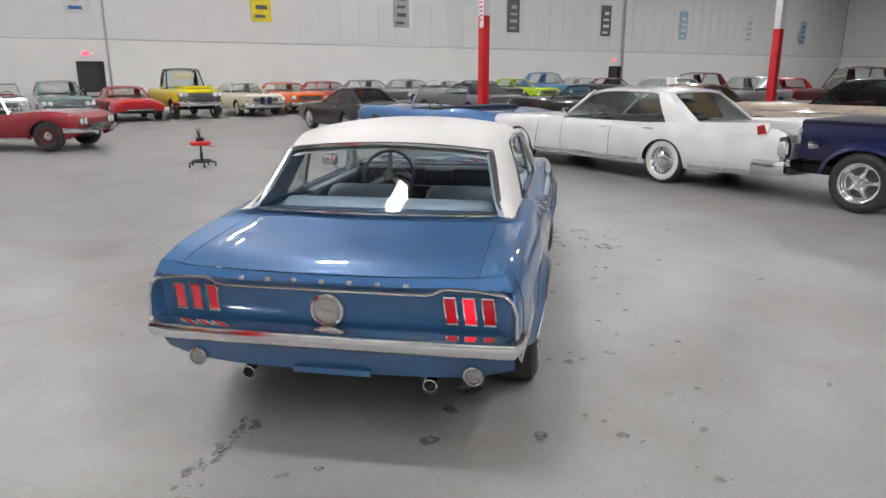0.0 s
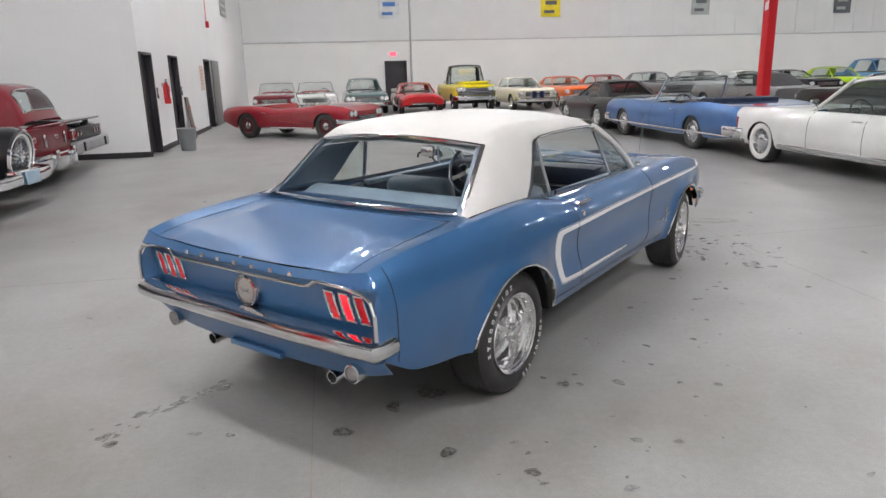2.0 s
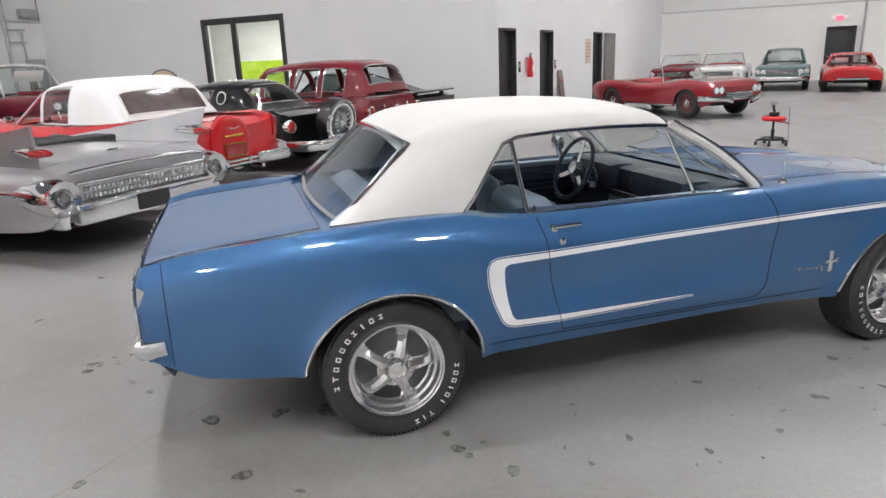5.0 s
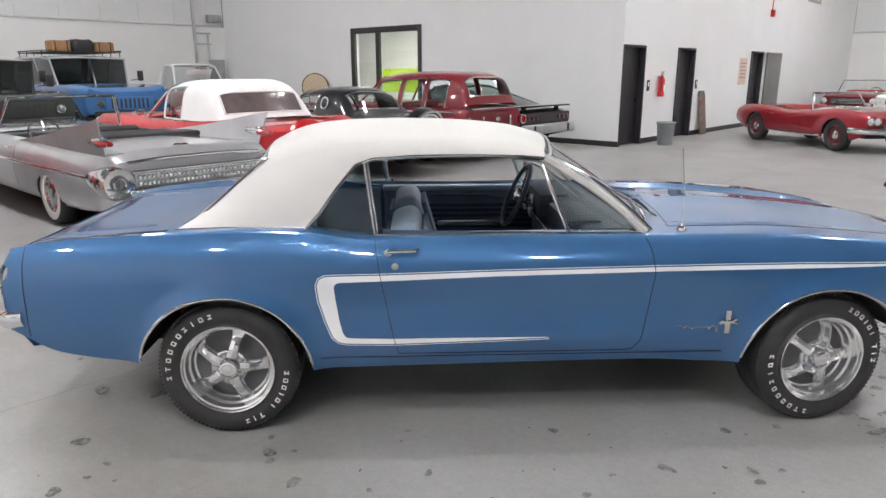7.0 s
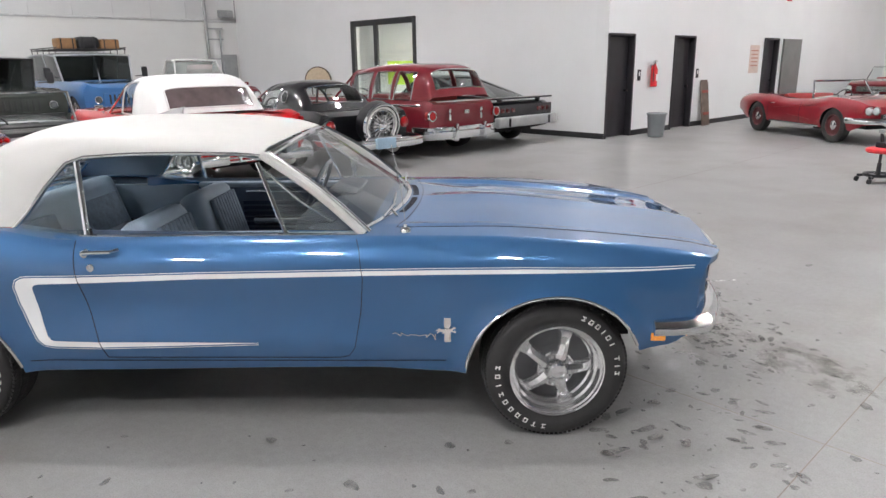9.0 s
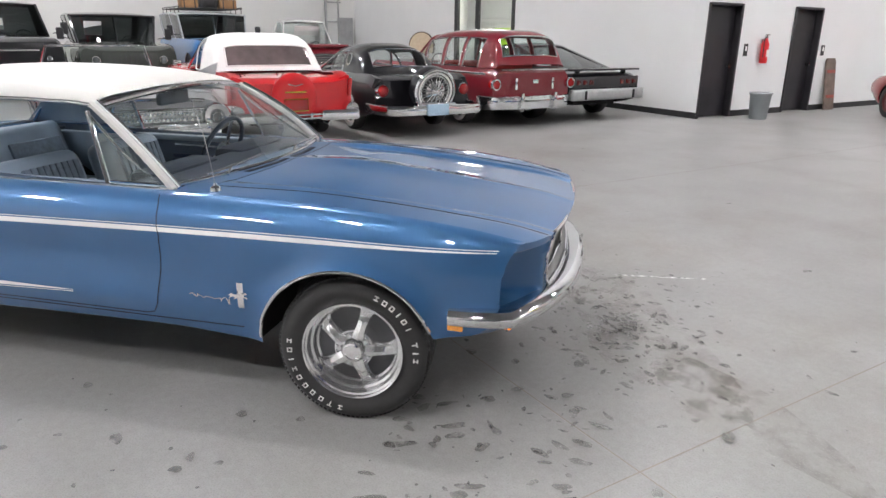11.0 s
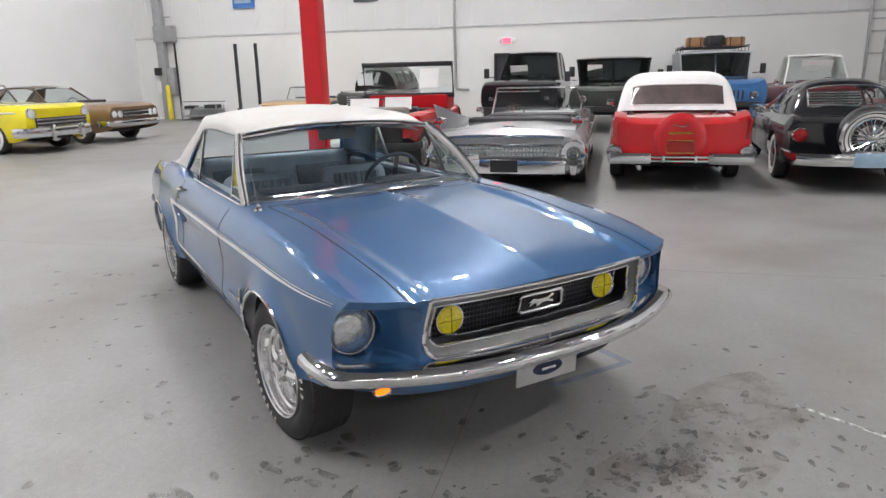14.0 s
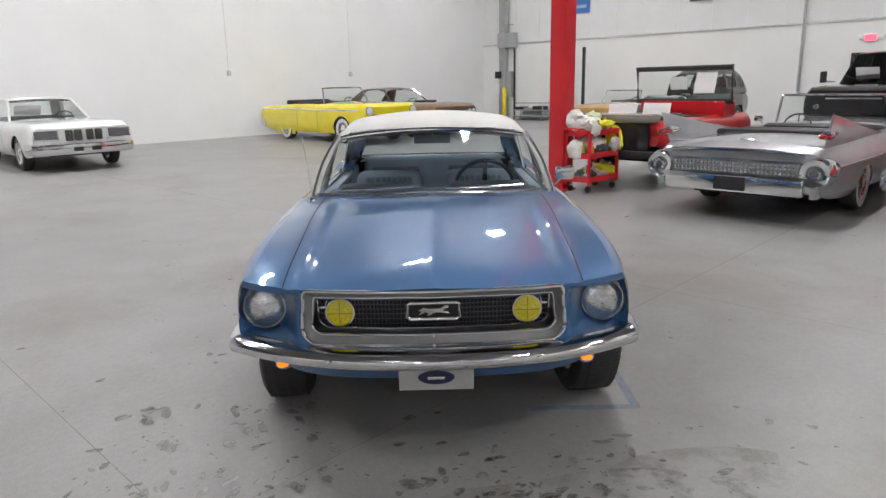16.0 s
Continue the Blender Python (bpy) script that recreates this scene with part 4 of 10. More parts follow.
def greenhouse(sh, car, yb_r, yt_r, yt_f, yb_f, zr, wt, roof_mat, pillar=None, post=None, cw=(0.35, 0.12), soft=False, trim=None, glass=None, wagon=False):
    """Roof, pillars and glass over the body; y of rear base, rear top, front top, front base."""
    pillar, trim, glass = pillar or roof_mat, trim or CHROME, glass or GLASS
    zb_r, zb_f = sh.belt(yb_r), sh.belt(yb_f)
    wr, wf = sh.edge(yb_r) * 0.93, sh.edge(yb_f) * 0.93
    tz = zr - 0.07
    part("roof", roof_shell(yt_r, yt_f, zr, wt), roof_mat, car)
    bowf, bowr = 0.16, -0.1
    w = part("windshield", pane_grid((-wf, yb_f, zb_f + 0.005), (wf, yb_f, zb_f + 0.005), (-wt * 0.97, yt_f, tz), (wt * 0.97, yt_f, tz), (0, bowf * 0.7, 0.02)), glass, car)
    part("windshield_frame", sweep([(-wt * 0.97, yt_f, tz)] + [(wt * 0.97 * s, yt_f + bowf * 0.7 * (1 - s * s), tz + 0.02 * (1 - s * s)) for s in np.linspace(-0.95, 0.95, 9)] + [(wt * 0.97, yt_f, tz)], oval(0.014, 0.02, 6)), trim, car)
    if soft:
        part("rear_curtain", pane_grid((-wr * 0.88, yb_r, zb_r - 0.01), (wr * 0.88, yb_r, zb_r - 0.01), (-wt * 0.86, yt_r, tz + 0.03), (wt * 0.86, yt_r, tz + 0.03), (0, bowr * 0.7, 0.02)), roof_mat, car, "cloth rear curtain")
        lo, hi = 0.28, 0.86
        q = [Vector((s * (wr * 0.88 + (wt * 0.86 - wr * 0.88) * t) * 0.72, yb_r + (yt_r - yb_r) * t - 0.045, zb_r + (tz - zb_r) * t)) for t in (lo, hi) for s in (-1, 1)]
        part("rear_window", pane_grid(q[0], q[1], q[2], q[3], (0, bowr * 0.45, 0.01)), WINDOW_DARK, car, "dark flexible rear window")
    elif not wagon:
        part("rear_window", pane_grid((-wr * 0.86, yb_r, zb_r + 0.005), (wr * 0.86, yb_r, zb_r + 0.005), (-wt * 0.82, yt_r, tz), (wt * 0.82, yt_r, tz), (0, bowr * 0.7, 0.02)), glass, car)
    for s in (-1, 1):
        bm = tube([(s * wf, yb_f, zb_f - 0.02), (s * (wf * 0.5 + wt * 0.485), (yb_f + yt_f) / 2, (zb_f + tz) / 2), (s * wt * 0.97, yt_f, tz + 0.02)], 0.026, 8)
        part("front_pillar", bm, pillar if not soft else trim, car)
        a = [(s * wr, yb_r, zb_r - 0.01), (s * wr, yb_r + cw[0], sh.belt(yb_r + cw[0]) - 0.01), (s * wt, yt_r + cw[1], tz + 0.02), (s * wt * 0.99, yt_r, tz + 0.01)]
        bm = bmesh.new()
        rows = []
        for k in range(6):
            t = k / 5
            p, q = Vector(a[0]).lerp(Vector(a[3]), t), Vector(a[1]).lerp(Vector(a[2]), t)
            inn = Vector((s * -wr * 0.14 * (1 - t) - s * wt * 0.17 * t, -0.04, 0))
            bul = Vector((s * 0.03 * math.sin(math.pi * t), 0, 0))
            rows.append([p + inn, p + bul, p.lerp(q, 0.5) + bul * 1.2, q + bul, q + Vector((-s * 0.04, 0, 0))])
        grid(rows, bm)
        part("rear_pillar", bm, pillar, car)
        y0, y1 = yb_r + cw[0], yb_f - 0.04
        cuts = [y0] + ([post] if post else []) + [y1]
        for i in range(len(cuts) - 1):
            b0, b1 = cuts[i], cuts[i + 1]
            f0, f1 = (b0 - y0) / (y1 - y0), (b1 - y0) / (y1 - y0)
            t0, t1 = yt_r + cw[1] + (yt_f - yt_r - cw[1]) * f0, yt_r + cw[1] + (yt_f - yt_r - cw[1]) * f1
            x0, x1 = sh.edge(b0) * 0.925, sh.edge(b1) * 0.925
            bm = pane_grid((s * x0, b0, sh.belt(b0)), (s * x1, b1, sh.belt(b1)), (s * wt, t0, tz + 0.01), (s * wt, t1, tz + 0.01), (s * 0.015, 0, 0), 4, 4)
            part("side_window", bm, glass, car)
            if i:
                part("door_post", tube([(s * x0, b0, sh.belt(b0) - 0.02), (s * wt, t0, tz + 0.02)], 0.02, 6), pillar, car)
    return w


def windscreen_only(sh, car, yb, yt, zt, wt, trim=None):
    """The framed windscreen of an open car."""
    wf = sh.edge(yb) * 0.93
    zb = sh.belt(yb)
    part("windshield", pane_grid((-wf, yb, zb), (wf, yb, zb), (-wt, yt, zt), (wt, yt, zt), (0, 0.12, 0.0)), GLASS, car)
    pts = [(-wf, yb, zb - 0.02), (-wt, yt, zt)] + [(wt * s, yt + 0.12 * (1 - s * s), zt) for s in np.linspace(-0.9, 0.9, 9)] + [(wt, yt, zt), (wf, yb, zb - 0.02)]
    part("windshield_frame", tube(pts, 0.02, 8), trim or CHROME, car)


def steering(car, x, y, z, r=0.19, mat=None, tilt=65):
    m = pose(x, y, z, tilt, 0, 0)
    ring = [(r * math.cos(2 * math.pi * k / 24), r * math.sin(2 * math.pi * k / 24), 0) for k in range(24)]
    w = part("steering_wheel", tube(ring, 0.013, 6, closed=True), mat or BLACK, car, m=m)
    bm = bmesh.new()
    for a in (0, 120, 240):
        c, s = math.cos(radians(a + 90)), math.sin(radians(a + 90))
        tube([(0, 0, -0.03), (r * c, r * s, 0)], 0.01, 5, bm)
    lathe([(-0.3, 0.03), (-0.05, 0.03), (-0.02, 0.05), (0.0, 0.04), (0.005, 0)], 14, "z", bm)
    part("wheel_hub", bm, CHROME, w)
    return w


def mirror(car, x, y, z, s):
    bm = tube([(x, y, z), (x + s * 0.05, y, z + 0.05)], 0.01, 6)
    box(bm, (x + s * 0.07, y, z + 0.08), (0.13, 0.05, 0.09), 0.03)
    return part("side_mirror", bm, CHROME, car)


def seam(car, sh, y0, y1=None, name="door_seam", mat=None, zlo=0.02):
    for s in (-1, 1):
        pts = []
        for k in range(9):
            y = y0 + ((y1 if y1 is not None else y0) - y0) * k / 8
            lo, hi = sh.low(y) + zlo, sh.belt(y)
            z = lo + (hi - lo) * k / 8
            pts.append((s * (sh.side(y, z) + 0.0005), sh.warp(0.9, y), z))
        part(name, sweep(pts, [(-0.004, -0.0012), (0.004, -0.0012), (0.004, 0.0012), (-0.004, 0.0012)], up=(s, 0, 0)), mat or SEAM, car, smooth=0)


def side_strip(car, sh, y0, y1, zf, h=0.018, mat=None, name="side_trim"):
    """A bright moulding along both flanks at height zf(y)."""
    for s in (-1, 1):
        pts = []
        for y in np.linspace(y0, y1, 26):
            z = zf(y)
            pts.append((s * (sh.side(y, z) + 0.004), sh.warp(0.9, y), z))
        part(name, sweep(pts, oval(0.006, h, 6)), mat or CHROME, car)


def handles(car, sh, ys, z, mat=None):
    for y in ys:
        for s in (-1, 1):
            x = sh.side(y, z)
            bm = tube([(s * x, y - 0.08, z), (s * (x + 0.035), y - 0.06, z), (s * (x + 0.035), y + 0.06, z), (s * x, y + 0.08, z)], 0.009, 6)
            part("door_handle", bm, mat or CHROME, car)


def paper_sheet(car, x, y, z, rx=55, w=0.36, h=0.24):
    bm = bmesh.new()
    box(bm, (0, 0, 0), (w, h, 0.004))
    return part("price_sheet", bm, PAPER, car, "white paper sheet behind the windshield", m=pose(x, y, z, rx, 0, 0))


def start_car(name, m, label, category="car", group="parked cars"):
    return thing(name, m, label, category, group)


DARK_TRIM = plain("dark_interior", (0.03, 0.03, 0.032), 0.6, 0, 0.2, 6)


def common(car, sh, paint, cabin, seat_mat, wheels, r, w, seats=(0.45, 1.35), floor_z=0.42, track=None, step=0.12, steer=0.0, tub_mat=None, bed=None, spin=0.0):
    part("body", body_shell(sh, cabin, step, bed=bed), paint, car)
    underside(sh, car)
    if cabin:
        part("cabin_lining", tub(sh, cabin, floor_z), tub_mat or DARK_TRIM, car, smooth=0)
        for y in seats:
            bench(sh.edge(y) * 1.5, y, floor_z, seat_mat, car, back=sh.belt(y) - floor_z - 0.08)
        bm = bmesh.new()
        box(bm, (0, cabin[1] - 0.14, sh.belt(cabin[1]) - 0.1), (sh.edge(cabin[1]) * 1.72, 0.26, 0.2), 0.05)
        d = part("dashboard", bm, DARK_TRIM, car)
        steering(car, -0.36, cabin[1] - 0.42, sh.belt(cabin[1]) + 0.0)
    track = track or sh.width(0.0) - w / 2 - 0.03
    for k, (s, y) in enumerate(((1, 0.0), (-1, 0.0), (1, sh.wb), (-1, sh.wb))):
        wheel(car, s * track, y, r, w, wheels, spin + 37 * k, steer if k > 1 else 0)

# ---------- the blue coupe, standing along +y with its rear axle at the origin
BLUE = car_paint("metallic_blue_paint", (0.039, 0.12, 0.265), 0.24, 0.34, 0.05)
VINYL = plain("white_vinyl", (0.55, 0.542, 0.52), 0.55, 0, 0.03, 3.0, 0.18, 420)
STRIPE = plain("white_stripe", (0.8, 0.81, 0.82), 0.35, 0, 0.02, 4, coat=0.6)
SEAT_BLUE = plain("blue_grey_vinyl", (0.23, 0.29, 0.36), 0.42, 0, 0.1, 5, 0.08, 200)
SEAT_BLACK = plain("dark_ribbed_vinyl", (0.14, 0.178, 0.228), 0.7, 0, 0.2, 30)
DASH_NAVY = plain("navy_dash_vinyl", (0.014, 0.022, 0.04), 0.5, 0, 0.15, 10)
WHEEL_RIM = plain("dark_blue_rim", (0.03, 0.045, 0.075), 0.3, 0, 0.1, 20, coat=0.5)
GRILLE_BLACK = plain("black_grille_mesh", (0.01, 0.01, 0.011), 0.4)
SATIN = plain("satin_aluminium", (0.2, 0.2, 0.2), 0.55, 0.5, 0.06, 12)


HEAD_LENS = plain("sealed_beam_glass", (0.66, 0.68, 0.7), 0.12, 0.85, 0.15, 40, 0.9, 45, coat=1.0)


NOSE_PLAN = curve((0.0, 0.205), (0.3, 0.19), (0.53, 0.158), (0.62, 0.14), (0.7, 0.105), (0.78, 0.05), (0.83, -0.01), (0.86, -0.045), (0.9, -0.055))
LAMP_PLAN = curve((0.0, 3.5), (0.548, 3.46), (0.575, 3.42), (0.615, 3.335), (0.66, 3.278), (0.72, 3.262), (0.79, 3.266), (0.81, 3.288), (0.825, 3.312))


class HeroShape(Shape):
    def form(self):
        self.setup(
            -0.93, 3.34, 2.73,
            belt=((-0.93, 0.862), (-0.8, 0.89), (-0.5, 0.918), (-0.13, 0.938), (0.1, 0.945), (0.34, 0.94), (0.48, 0.918), (0.62, 0.903), (0.9, 0.9), (1.9, 0.903), (2.4, 0.898), (2.9, 0.873), (3.15, 0.845), (3.34, 0.803)),
            width=((-0.93, 0.825), (-0.75, 0.85), (-0.4, 0.875), (0.0, 0.893), (0.7, 0.893), (1.9, 0.893), (2.7, 0.892), (3.05, 0.88), (3.25, 0.855), (3.34, 0.832)),
            crown=((-0.93, 0.832), (-0.8, 0.862), (-0.5, 0.887), (-0.1, 0.925), (0.3, 0.93), (1.85, 0.925), (2.05, 0.925), (2.4, 0.925), (2.8, 0.895), (3.1, 0.858), (3.25, 0.832), (3.34, 0.795)),
            sill=((-0.93, 0.50), (-0.74, 0.40), (-0.37, 0.352), (0.4, 0.31), (1.9, 0.33), (2.28, 0.31), (3.0, 0.40), (3.09, 0.42), (3.24, 0.435), (3.34, 0.5)),
            arch=0.385, hub=0.315, bow=(0.03, 0.17), flat=3.2)
        self.levels = curve((0.31, 0.945), (0.38, 0.975), (0.47, 1.0), (0.62, 0.992), (0.77, 1.0), (0.82, 0.985), (0.87, 0.945), (0.92, 0.885))
        self.round = curve((0.31, 0.95), (0.4, 0.975), (0.55, 1.0), (0.7, 0.998), (0.8, 0.975), (0.86, 0.94), (0.90, 0.90), (0.94, 0.85), (0.96, 0.83))
        self.scoop = curve((-0.95, 0.0), (0.3, 0.0), (0.47, 1.0), (1.4, 0.8), (2.3, 0.1), (3.4, 0.0))
        self.doorish = curve((-0.95, 0.0), (0.2, 0.0), (0.75, 1.0), (1.9, 1.0), (2.3, 0.3), (2.7, 0.1), (3.4, 0.0))
        return self

    def warp(self, x, y):
        # wedge-shaped nose in plan, gentle bow at the tail
        f = max(0.0, min(1.0, (y - (self.y1 - 0.5)) / 0.5))
        r = max(0.0, min(1.0, ((self.y0 + 0.5) - y) / 0.5))
        return y + NOSE_PLAN(abs(x)) * f * f - self.bow[0] * (1 - (x / 0.95) ** 2) * r * r

    def side(self, y, z):
        k = self.doorish(y)
        lift = (self.belt(y) - 0.903) * 0.8
        zz = z - lift * max(0.0, min(1.0, (z - 0.45) / 0.45))
        x = self.width(y) * (self.levels(zz) * k + self.round(zz) * (1 - k))
        d = (z - 0.6) / 0.14
        if abs(d) < 1:
            x -= 0.016 * self.scoop(y) * (1 - d * d) ** 1.2
        # wheel lip flares
        for a in (0.0, self.wb):
            r = math.hypot((y - a) / self.arch, (z - self.hub) / (self.arch * 0.93))
            if 0.98 < r < 1.30 and z > 0.3:
                x += 0.032 * max(0.0, 1 - (r - 0.98) / 0.30) ** 2
        return x

    def top(self, y, x):
        e = self.edge(y)
        s = min(1.0, abs(x) / e)
        b, c = self.belt(y), self.crown(y)
        z = b + (c - b) * (1 - s ** self.flat)
        if y > 1.9:
            # raised bonnet with a centre ridge and side creases
            f = min(1.0, (y - 1.9) / 0.5)
            f = f * f * (3 - 2 * f)
            z += f * 0.010 * (1 - 0.8 * max(0.0, min(1.0, (y - 3.0) / 0.3))) * math.exp(-(x / 0.1) ** 2) + f * 0.003 * max(0.0, 1 - abs(x) / 0.03)
            q = (abs(x) - (0.60 - 0.05 * (y - 2.0))) / 0.045
            if abs(q) < 1:
                z += f * 0.011 * (1 - q * q) ** 2
            # the bonnet falls gently to each side of its ridge
            z -= f * 0.02 * min(1.0, abs(x) / 0.55) ** 1.4 * min(1.0, max(0.0, (0.62 - abs(x)) / 0.1))
        elif y < 0.0:
            q = (abs(x) - 0.62) / 0.1
            if abs(q) < 1:
                z -= 0.006 * (1 - q * q)
        return z


HS = HeroShape().form()
hero = thing("coupe_car", pose(0, 0, 0), "metallic blue sixties coupe with white vinyl roof and white side stripes", "car")
CAB = (-0.06, 1.92)
part("body", body_shell(HS, CAB, 0.03, 22, 46, ends=False, open_to=0.93), BLUE, hero, smooth=50)
underside(HS, hero)


def end_point(y, s, r):
    """A point of the body's end face: s from -1 to 1 across, r from 0 to 1 up."""
    e = HS.edge(y)
    lo, hi = HS.sillf(y), HS.top(y, abs(s) * e)
    z = lo + r * (hi - lo)
    zs = HS.sillf(y) + r * (HS.belt(y) - HS.sillf(y))
    x = s * HS.side(y, zs)
    return x, z


def fascia(y, keep, depth, ns=130, nr=46):
    """The end face as a fine sheet, pressed in or out by depth(x, z), with openings where keep() is false."""
    bm = bmesh.new()
    vs = []
    for i in range(nr + 1):
        row = []
        for j in range(ns + 1):
            x, z = end_point(y, -1 + 2 * j / ns, i / nr)
            row.append(bm.verts.new((x, HS.warp(x, y) + depth(x, z), z)))
        vs.append(row)
    for i in range(nr):
        for j in range(ns):
            q = (vs[i][j], vs[i][j + 1], vs[i + 1][j + 1], vs[i + 1][j])
            c = sum((v.co for v in q), Vector()) / 4
            if keep(c.x, c.z):
                bm.faces.new(q)
    bmesh.ops.delete(bm, geom=[v for v in bm.verts if not v.link_faces], context="VERTS")
    return bm


GZ0, GZ1, GW0, GW1 = 0.552, 0.783, 0.533, 0.516
HLX, HLZ = 0.73, 0.650


def in_grille(x, z, grow=0.0):
    if not GZ0 - grow < z < GZ1 + grow:
        return False
    w = GW0 + (GW1 - GW0) * (z - GZ0) / (GZ1 - GZ0) + grow
    # rounded lower corners
    q = GZ0 - grow + 0.068 - z
    if q > 0:
        w -= 0.068 - math.sqrt(max(0.0, 0.068 ** 2 - q * q))
    return abs(x) < w


def nose_depth(x, z):
    d = 0.0

    def step(t):
        t = max(0.0, min(1.0, t))
        return t * t * (3 - 2 * t)

    # lamp panels set back under the wing edge
    a = abs(x)
    # the bonnet lip overhangs the grille
    d -= (0.012 * step((0.802 - z) / 0.014) + 0.02 * step((0.775 - z) / 0.12)) * step((0.6 - a) / 0.06)
    if 0.545 < a < 0.84:
        back = LAMP_PLAN(a) - HS.warp(a, 3.34)
        d += min(0.0, back - d) * step((0.775 - z) / 0.03) * step((z - 0.525) / 0.045)
    return d


part("nose_panel", fascia(3.34, lambda x, z: not in_grille(x, z, -0.004) and math.hypot(abs(x) - HLX, z - HLZ) > 0.099, nose_depth, 190, 60), BLUE, hero, smooth=50)


def gp(x, z, d=0.0):
    t = max(0.0, min(1.0, (0.775 - z) / 0.12))
    return (x, HS.warp(x, 3.34) - 0.010 - 0.02 * t * t * (3 - 2 * t) + d, z)


def grille_loop(g, r0=0.068, r1=0.014, x1=None, z0=None):
    """The grille's outline grown by g, with round lower and tight upper corners."""
    w0, w1 = (x1 or GW0) + g, (x1 or GW1) + g
    lo, hi = (z0 or GZ0) - g, GZ1 + g
    r0, r1 = max(0.012, r0 + 0.6 * g), max(0.01, r1 + 0.2 * g)
    half = [(w1 * k / 12, hi) for k in range(12)]
    half += [(w1 - r1 + r1 * math.sin(a), hi - r1 + r1 * math.cos(a)) for a in np.linspace(0, math.pi / 2, 4)]
    half += [(w1 + (w0 - w1) * k / 5, hi - r1 + (lo + r0 - hi + r1) * k / 5) for k in range(1, 5)]
    half += [(w0 - r0 + r0 * math.cos(a), lo + r0 - r0 * math.sin(a)) for a in np.linspace(0, math.pi / 2, 8)]
    half += [((w0 - r0) * (1 - k / 12), lo) for k in range(1, 13)]
    return half + [(-x, z) for x, z in half[-2:0:-1]]


grl = part("grille", grid([[gp(-0.56 + 1.12 * j / 30, 0.525 + 0.265 * i / 2, -0.125) for j in range(31)] for i in range(3)]), GRILLE_BLACK, hero, "black mesh grille")
bm = bmesh.new()
for j in range(66):
    x = -0.52 + 1.04 * j / 65
    sweep([gp(x, z, -0.118) for z in (0.555, 0.65, 0.775)], [(-0.002, -0.002), (0.002, -0.002), (0.002, 0.002), (-0.002, 0.002)], bm, up=(0, 1, 0))
for i in range(11):
    z = 0.56 + 0.21 * i / 10
    sweep([gp(-0.52 + 1.04 * j / 10, z, -0.116) for j in range(11)], [(-0.002, -0.002), (0.002, -0.002), (0.002, 0.002), (-0.002, 0.002)], bm)
part("grille_mesh", bm, plain("dark_grille_wire", (0.09, 0.09, 0.1), 0.35, 0.8), grl, smooth=0)


def ring(*loops):
    return grid([[gp(x, z, d) for x, z in lp + lp[:1]] for lp, d in loops])


# satin band between two bright rims, then the black recess back to the mesh
part("grille_frame", ring((grille_loop(-0.004), -0.002), (grille_loop(-0.018), -0.012), (grille_loop(-0.032), -0.03)), SATIN, grl, "satin metal band")
part("recess", ring((grille_loop(-0.036), -0.03), (grille_loop(-0.038), -0.118)), GRILLE_BLACK, grl)
part("grille_surround", sweep([gp(x, z, 0.003) for x, z in grille_loop(0.0)], oval(0.0072, 0.008, 8, 2.6), closed=True), CHROME, grl, "chrome surround")
part("inner_rim", sweep([gp(x, z, -0.028) for x, z in grille_loop(-0.034)], oval(0.0055, 0.006, 8), closed=True), CHROME, grl)
# bright bar that runs round the mesh behind the lamps
part("bar_loop", sweep([gp(x, z, -0.096) for x, z in grille_loop(-0.012, 0.055, 0.045, 0.492, 0.58)], oval(0.0065, 0.006, 8), closed=True), CHROME, grl, "bright bar loop inside the grille")
part("centre_clip", boxes((gp(0, GZ0 - 0.004, 0.012), (0.012, 0.012, 0.026)), (gp(0, GZ0 + 0.034, -0.022), (0.01, 0.012, 0.02)), bevel=0.003), CHROME, grl)
# centre frame with the galloping-horse shape
cor = [(-0.105, 0.678), (0.105, 0.678), (0.115, 0.668), (0.112, 0.608), (0.10, 0.598), (-0.10, 0.598), (-0.112, 0.608), (-0.115, 0.668)]
emb = part("emblem_frame", sweep([gp(0.92 * x, 0.682 + (z - 0.638) * 0.92, -0.045) for x, z in cor], oval(0.007, 0.009, 8), closed=True), CHROME, grl)
part("emblem_plate", slab([gp(x * 0.87, 0.682 + (z - 0.638) * 0.84, -0.062) for x, z in cor], 0.01, (0, 1, 0)), GRILLE_BLACK, emb, smooth=0)
horse = [(-0.075, 0.632), (-0.055, 0.642), (-0.045, 0.652), (-0.025, 0.646), (0.01, 0.645), (0.032, 0.648), (0.05, 0.662), (0.066, 0.657), (0.06, 0.648), (0.048, 0.645), (0.04, 0.634), (0.062, 0.632), (0.066, 0.62), (0.052, 0.624), (0.03, 0.628), (0.005, 0.628), (-0.01, 0.618), (-0.028, 0.612), (-0.022, 0.624), (-0.035, 0.63), (-0.055, 0.62), (-0.065, 0.616), (-0.05, 0.632), (-0.062, 0.636)]
part("emblem_horse", slab([gp(-0.95 * x, 0.682 + (z - 0.635) * 0.95, -0.05) for x, z in horse], 0.01, (0, 1, 0)), CHROME, emb, smooth=20)
